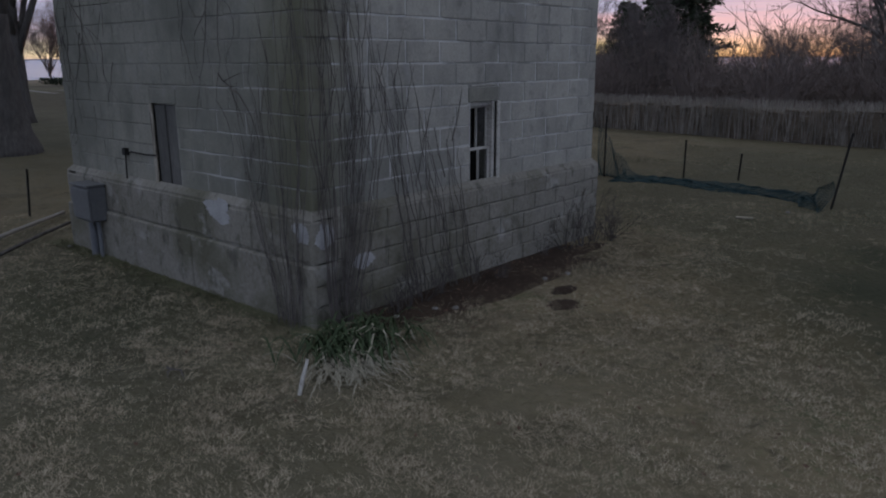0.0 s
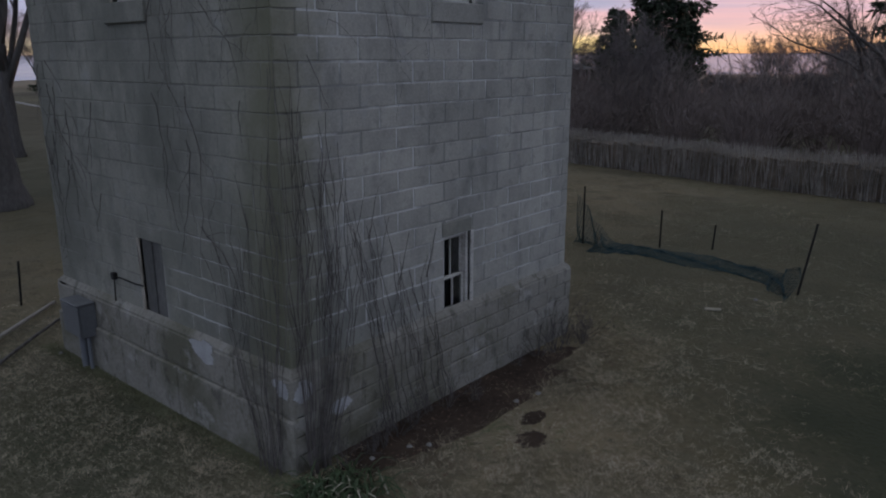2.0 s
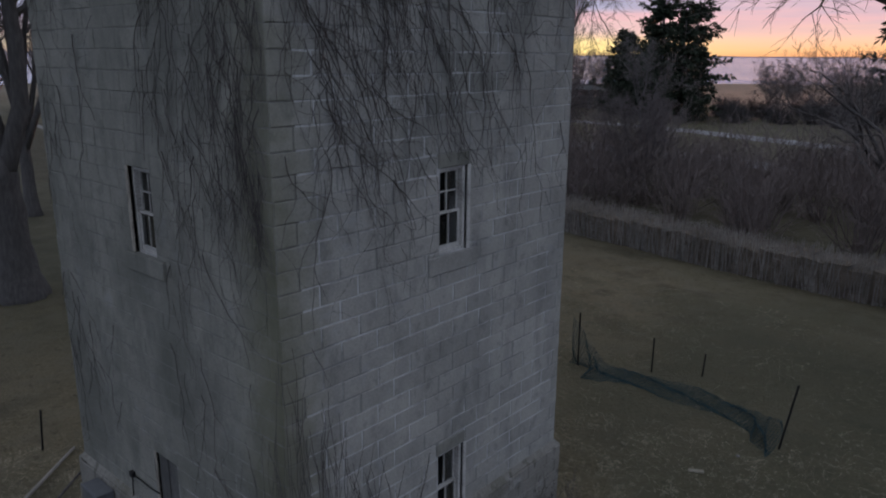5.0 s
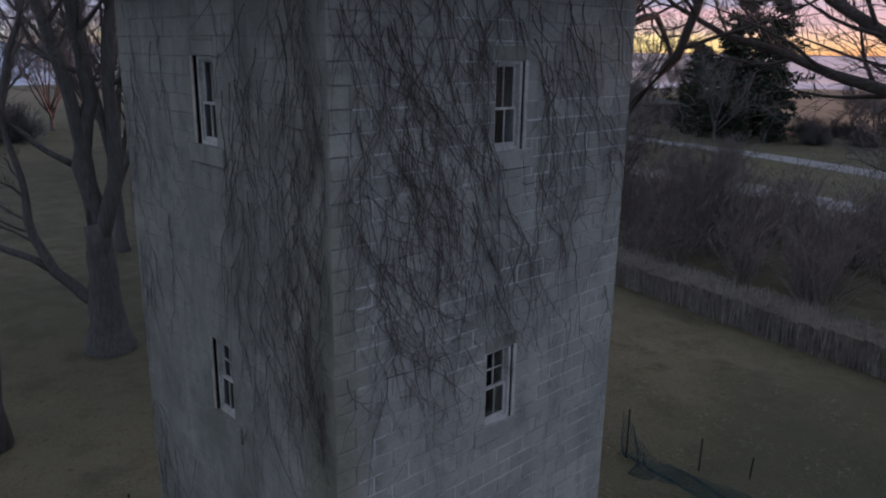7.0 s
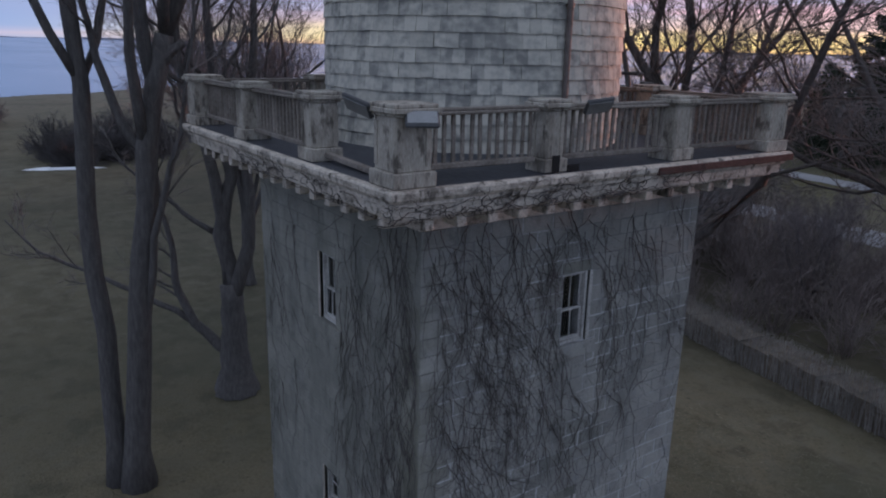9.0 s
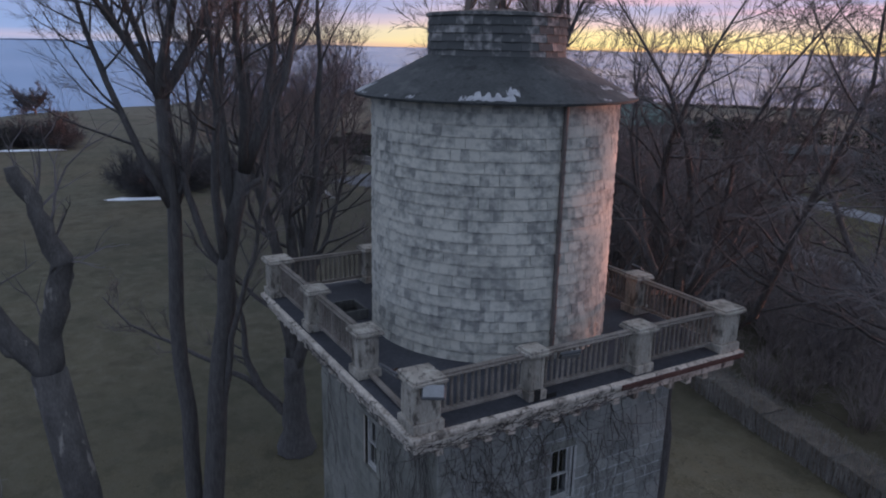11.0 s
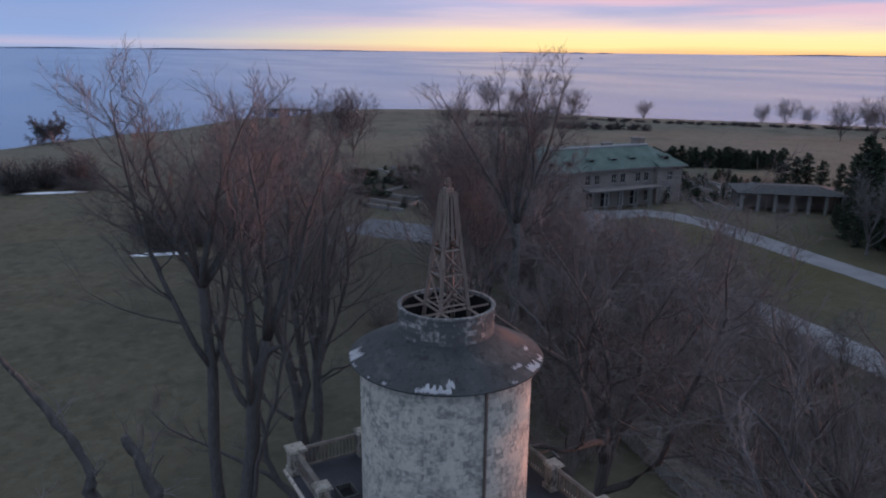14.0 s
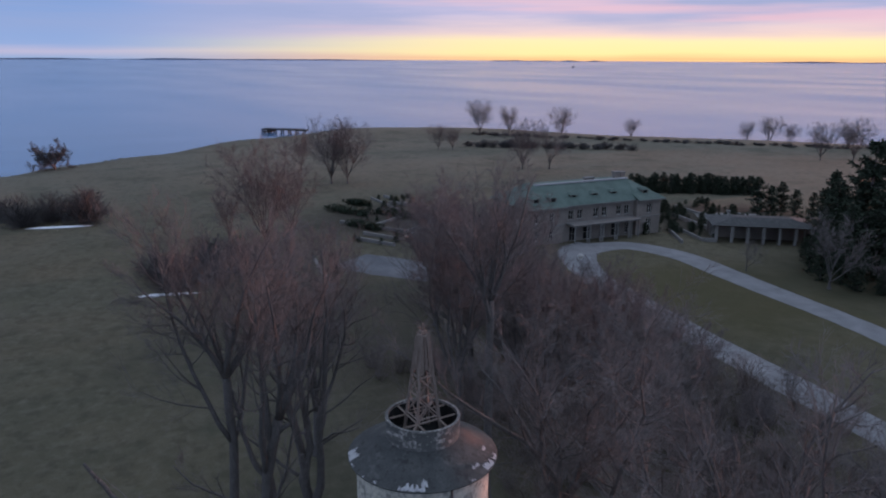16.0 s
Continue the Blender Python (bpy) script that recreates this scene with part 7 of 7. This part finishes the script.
strap_clump()
plank = thing("stake", "short whitish split stake stuck slanting in the grass", "stake", (4.2, -4.2, 0.0))
part("wood", Mesh().tube([(0, 0, -0.06), (-0.01, 0.07, 0.13), (-0.02, 0.14, 0.28)], [0.02, 0.022, 0.014], 5), OLDPAINT, plank)
for x, y, a, l, lab in ((4.6, 5.7, 25, 0.15, "small pale piece of board lying on the lawn"), (-3.6, 36.6, 10, 1.3, "pale plank lying beyond the hedge")):
    ob = thing("board", lab, "board", (x, y, ground_z(x, y) + 0.02))
    part("wood", Mesh().box(-l, -0.05, 0, l, 0.05, 0.03, pose(0, 0, 0, 0, 0, a), 0.006), STRAW, ob)
for (x0, y0), (x1, y1), r in (((-3.1, -4.9), (-5.5, -2.2), 0.04), ((-2.9, -4.2), (-4.6, -2.35), 0.03)):
    ob = thing("pole", "pale straight pole lying on the lawn", "pole", group="poles on the lawn")
    part("wood", Mesh().tube([(x0, y0, 0.06), ((x0 + x1) / 2, (y0 + y1) / 2, 0.08), (x1, y1, 0.06)], [r, r * 0.95, r * 0.8], 8), POLE if r > 0.035 else BARK, ob)
twig = thing("fallen_twig", "small brown twig lying on the grass", "twig", (3.0, -4.7, 0.02))
part("stem", Mesh().tube([(-0.18, 0.02, 0.0), (-0.05, 0.0, 0.03), (0.06, 0.03, 0.04), (0.2, -0.02, 0.01)], [0.012, 0.01, 0.008, 0.004], 5), BARK, twig)
part("stem", Mesh().tube([(-0.03, 0.0, 0.03), (0.02, -0.08, 0.05), (0.1, -0.12, 0.02)], [0.008, 0.006, 0.003], 5), BARK, twig)
rng = random.Random(91)
for x, y in ((-2.85, -3.2), (5.0, 6.9), (4.0, 0.6), (3.6, -1.7), (3.45, -2.2), (3.9, 0.2), (3.75, -1.5)):
    ob = thing("stone", "small pale stone lying on the ground", "stone", (x, y, ground_z(x, y)), "loose stones")
    m = Mesh().lathe([(0.0, 0.035), (0.03, 0.028), (0.045, 0.01), (0.04, -0.01)], 7)
    m.v = [(a * rng.uniform(0.8, 1.2), b * rng.uniform(0.7, 1.2), c) for a, b, c in m.v]
    part("lump", m, STONE, ob, smooth=True)
# bare soil along the wall, and two muddy hollows
def soil_patch(cx, cy, rx, ry, seed, name, label, lift=0.012):
    rng = random.Random(seed)
    m = Mesh()
    rings, n = 6, 40
    shape = [rng.uniform(0.75, 1.15) for _ in range(n)]
    m.v.append((cx, cy, ground_z(cx, cy) + lift))
    for i in range(1, rings + 1):
        for k in range(n):
            a = 2 * math.pi * k / n
            q = i / rings * (shape[k] * 0.5 + shape[(k + 1) % n] * 0.5)
            x, y = cx + rx * math.cos(a) * q, cy + ry * math.sin(a) * q
            m.v.append((x, y, ground_z(x, y) + lift * (1 - (i / rings) ** 3 * 1.3) + rng.uniform(-0.004, 0.008)))
    m.f += [(0, 1 + k, 1 + (k + 1) % n) for k in range(n)]
    for i in range(rings - 1):
        o = 1 + i * n
        m.f += [(o + k, o + n + k, o + n + (k + 1) % n, o + (k + 1) % n) for k in range(n)]
    thing(name, label, "soil", kind="structure", mesh=m, mat=SOIL, smooth=True)


soil_patch(3.35, -0.2, 0.62, 2.9, 5, "soil_bed", "strip of bare dark soil along the tower wall", 0.02)
soil_patch(4.65, -0.55, 0.2, 0.26, 6, "mud_hollow", "small dark muddy hollow in the lawn")
soil_patch(4.35, -0.05, 0.16, 0.28, 7, "mud_hollow", "small dark muddy hollow in the lawn")
SMALL = [shrub(80, 1.0, 0.5, 9, 3, 0.45).data("branchwork", VINE), shrub(81, 0.6, 0.6, 12, 3, 0.45).data("branchwork", VINE)]
for i, x, y, s, lab in ((0, 3.25, 1.75, 1.05, "thin leafless shrub against the plinth"), (1, 3.3, 2.5, 1.0, "thin leafless shrub against the plinth"), (1, 3.25, -1.2, 0.9, "dry leafless stems against the plinth"), (1, 3.35, -2.1, 0.8, "dry leafless stems against the plinth"), (0, 3.3, -0.6, 0.7, "dry leafless stems against the plinth"), (1, 3.2, 1.2, 0.7, "dry leafless stems against the plinth"), (0, 3.3, -1.6, 0.8, "dry leafless stems against the plinth"), (1, 3.35, -1.9, 1.0, "dry leafless stems against the plinth"), (1, 3.45, -0.2, 0.7, "dry leafless stems against the plinth"),
                       (0, 3.35, 2.1, 1.2, "thin leafless shrub against the plinth"), (1, 3.5, 2.7, 1.1, "thin leafless shrub against the plinth"), (0, 3.4, 2.9, 0.9, "thin leafless shrub against the plinth"), (0, 3.3, -2.5, 0.8, "dry leafless stems against the plinth")):
    ob = thing("small_shrub", lab, "shrub", (x, y, 0.0), "stems along the plinth")
    ob.scale = (s * 0.8,) * 3
    ob.rotation_euler[2] = x * 7 + y
    part("branchwork", SMALL[i], None, ob)


def grass_blades(name, count, seed, region, size, mat, label):
    rng = random.Random(seed)
    m = Mesh()
    while count > 0:
        x, y = region(rng)
        if max(abs(x), abs(y)) < 3.12:
            continue
        n = rng.randrange(4, 9)
        g = ground_z(x, y)
        a0 = rng.uniform(0, 6.283)
        for _ in range(n):
            a = a0 + rng.gauss(0, 0.9)
            ln, w, lift = size * rng.uniform(0.5, 1.3), size * 0.055, rng.uniform(0.1, 0.75)
            bx, by = x + rng.gauss(0, size * 0.45), y + rng.gauss(0, size * 0.45)
            tip = (bx + ln * math.cos(a) * (1 - lift * 0.4), by + ln * math.sin(a) * (1 - lift * 0.4), g + ln * lift * 0.6 + 0.006)
            m.v += [(bx - w * math.sin(a), by + w * math.cos(a), g - 0.004), (bx + w * math.sin(a), by - w * math.cos(a), g - 0.004), tip]
            k = len(m.v)
            m.f.append((k - 3, k - 2, k - 1))
            count -= 1
    thing(name, label, "grass", kind="stuff", mesh=m, mat=mat)


def near_lawn(r):
    while True:
        d, a = 1.2 + 15 * r.random() ** 0.8, r.uniform(radians(85), radians(205))
        x, y = 9.1 + d * math.cos(a), -7.8 + d * math.sin(a)
        if math.hypot(x - 9.2, y - 3.6) < r.uniform(2.2, 5.0) or y > 4 and r.random() < 0.6:
            continue
        if max(abs(x), abs(y)) > 3.15 and noise.noise((x * 1.1, y * 1.1, 7.0)) + 0.5 * noise.noise((x * 3.1, y * 3.1, 3.0)) + r.uniform(-0.25, 0.35) > -0.27:
            return x, y


DRYBLADE = material("dry_grass_blades", [(0.25, 0.215, 0.15), (0.385, 0.33, 0.242), (0.52, 0.455, 0.345)], 1.2, 0.95, 9.0, 0, vary=0.35, space="World", spec=0.1)
GREENBLADE = material("green_grass_blades", [(0.085, 0.088, 0.05), (0.13, 0.13, 0.08), (0.17, 0.17, 0.11)], 1.2, 0.95, 9.0, 0, vary=0.3, space="World", spec=0.1)
grass_blades("grass", 330000, 1, near_lawn, 0.045, DRYBLADE, "matted dry brown grass tufts on the lawn")
grass_blades("grass", 60000, 2, near_lawn, 0.042, GREENBLADE, "dull green grass tufts among the dry ones")
grass_blades("grass", 5000, 3, lambda r: (r.choice((1, 1, -1)) * 0 + r.uniform(-3.4, 3.5), -3.12 - abs(r.gauss(0, 0.10))), 0.12, GREENBLADE, "longer dull green grass along the foot of the wall")


def tussock(r):
    while True:
        x, y = near_lawn(r)
        if noise.noise((x * 1.7, y * 1.7, 2.0)) > 0.12:
            return x, y


grass_blades("grass", 60000, 4, tussock, 0.085, DRYBLADE, "ragged taller tussocks of dry grass")


def leaf_litter():
    """Small curled red-brown leaves scattered on the lawn and along the wall."""
    rng = random.Random(33)
    m = Mesh()
    for _ in range(1000):
        if rng.random() < 0.55:
            x, y = 3.1 + abs(rng.gauss(0, 0.7)), rng.uniform(-3.2, 3.6)
        else:
            x, y = near_lawn(rng)
        s, a, z = rng.uniform(0.012, 0.03), rng.uniform(0, 6.283), ground_z(x, y) + 0.03
        t = pose(x, y, z, rng.uniform(-25, 25), rng.uniform(-25, 25), math.degrees(a))
        m.add([(-s, 0, 0.004), (0, -s * 0.55, 0), (s, 0, 0.006), (0, s * 0.55, 0.002)], [(0, 1, 2, 3)], t)
    thing("leaf_litter", "scattered small red-brown dead leaves on the ground", "leaves", kind="stuff", mesh=m, mat=DEADLEAF)


DEADLEAF = material("red_brown_dead_leaf", [(0.07, 0.045, 0.034), (0.12, 0.075, 0.056), (0.2, 0.15, 0.11)], 4.0, 0.9, 20.0, 0, vary=0.3, spec=0.1)
leaf_litter()


def side_lawn(r):
    while True:
        x, y = r.uniform(-6, 12), r.uniform(3.5, 17)
        if noise.noise((x * 0.6, y * 0.6, 5.0)) + r.uniform(-0.3, 0.3) > 0.0:
            return x, y


grass_blades("grass", 30000, 5, side_lawn, 0.055, DRYBLADE, "thin dry grass over the lawn by the hedge")
grass_blades("grass", 60000, 6, side_lawn, 0.065, GREENBLADE, "dull green grass over the lawn by the hedge")
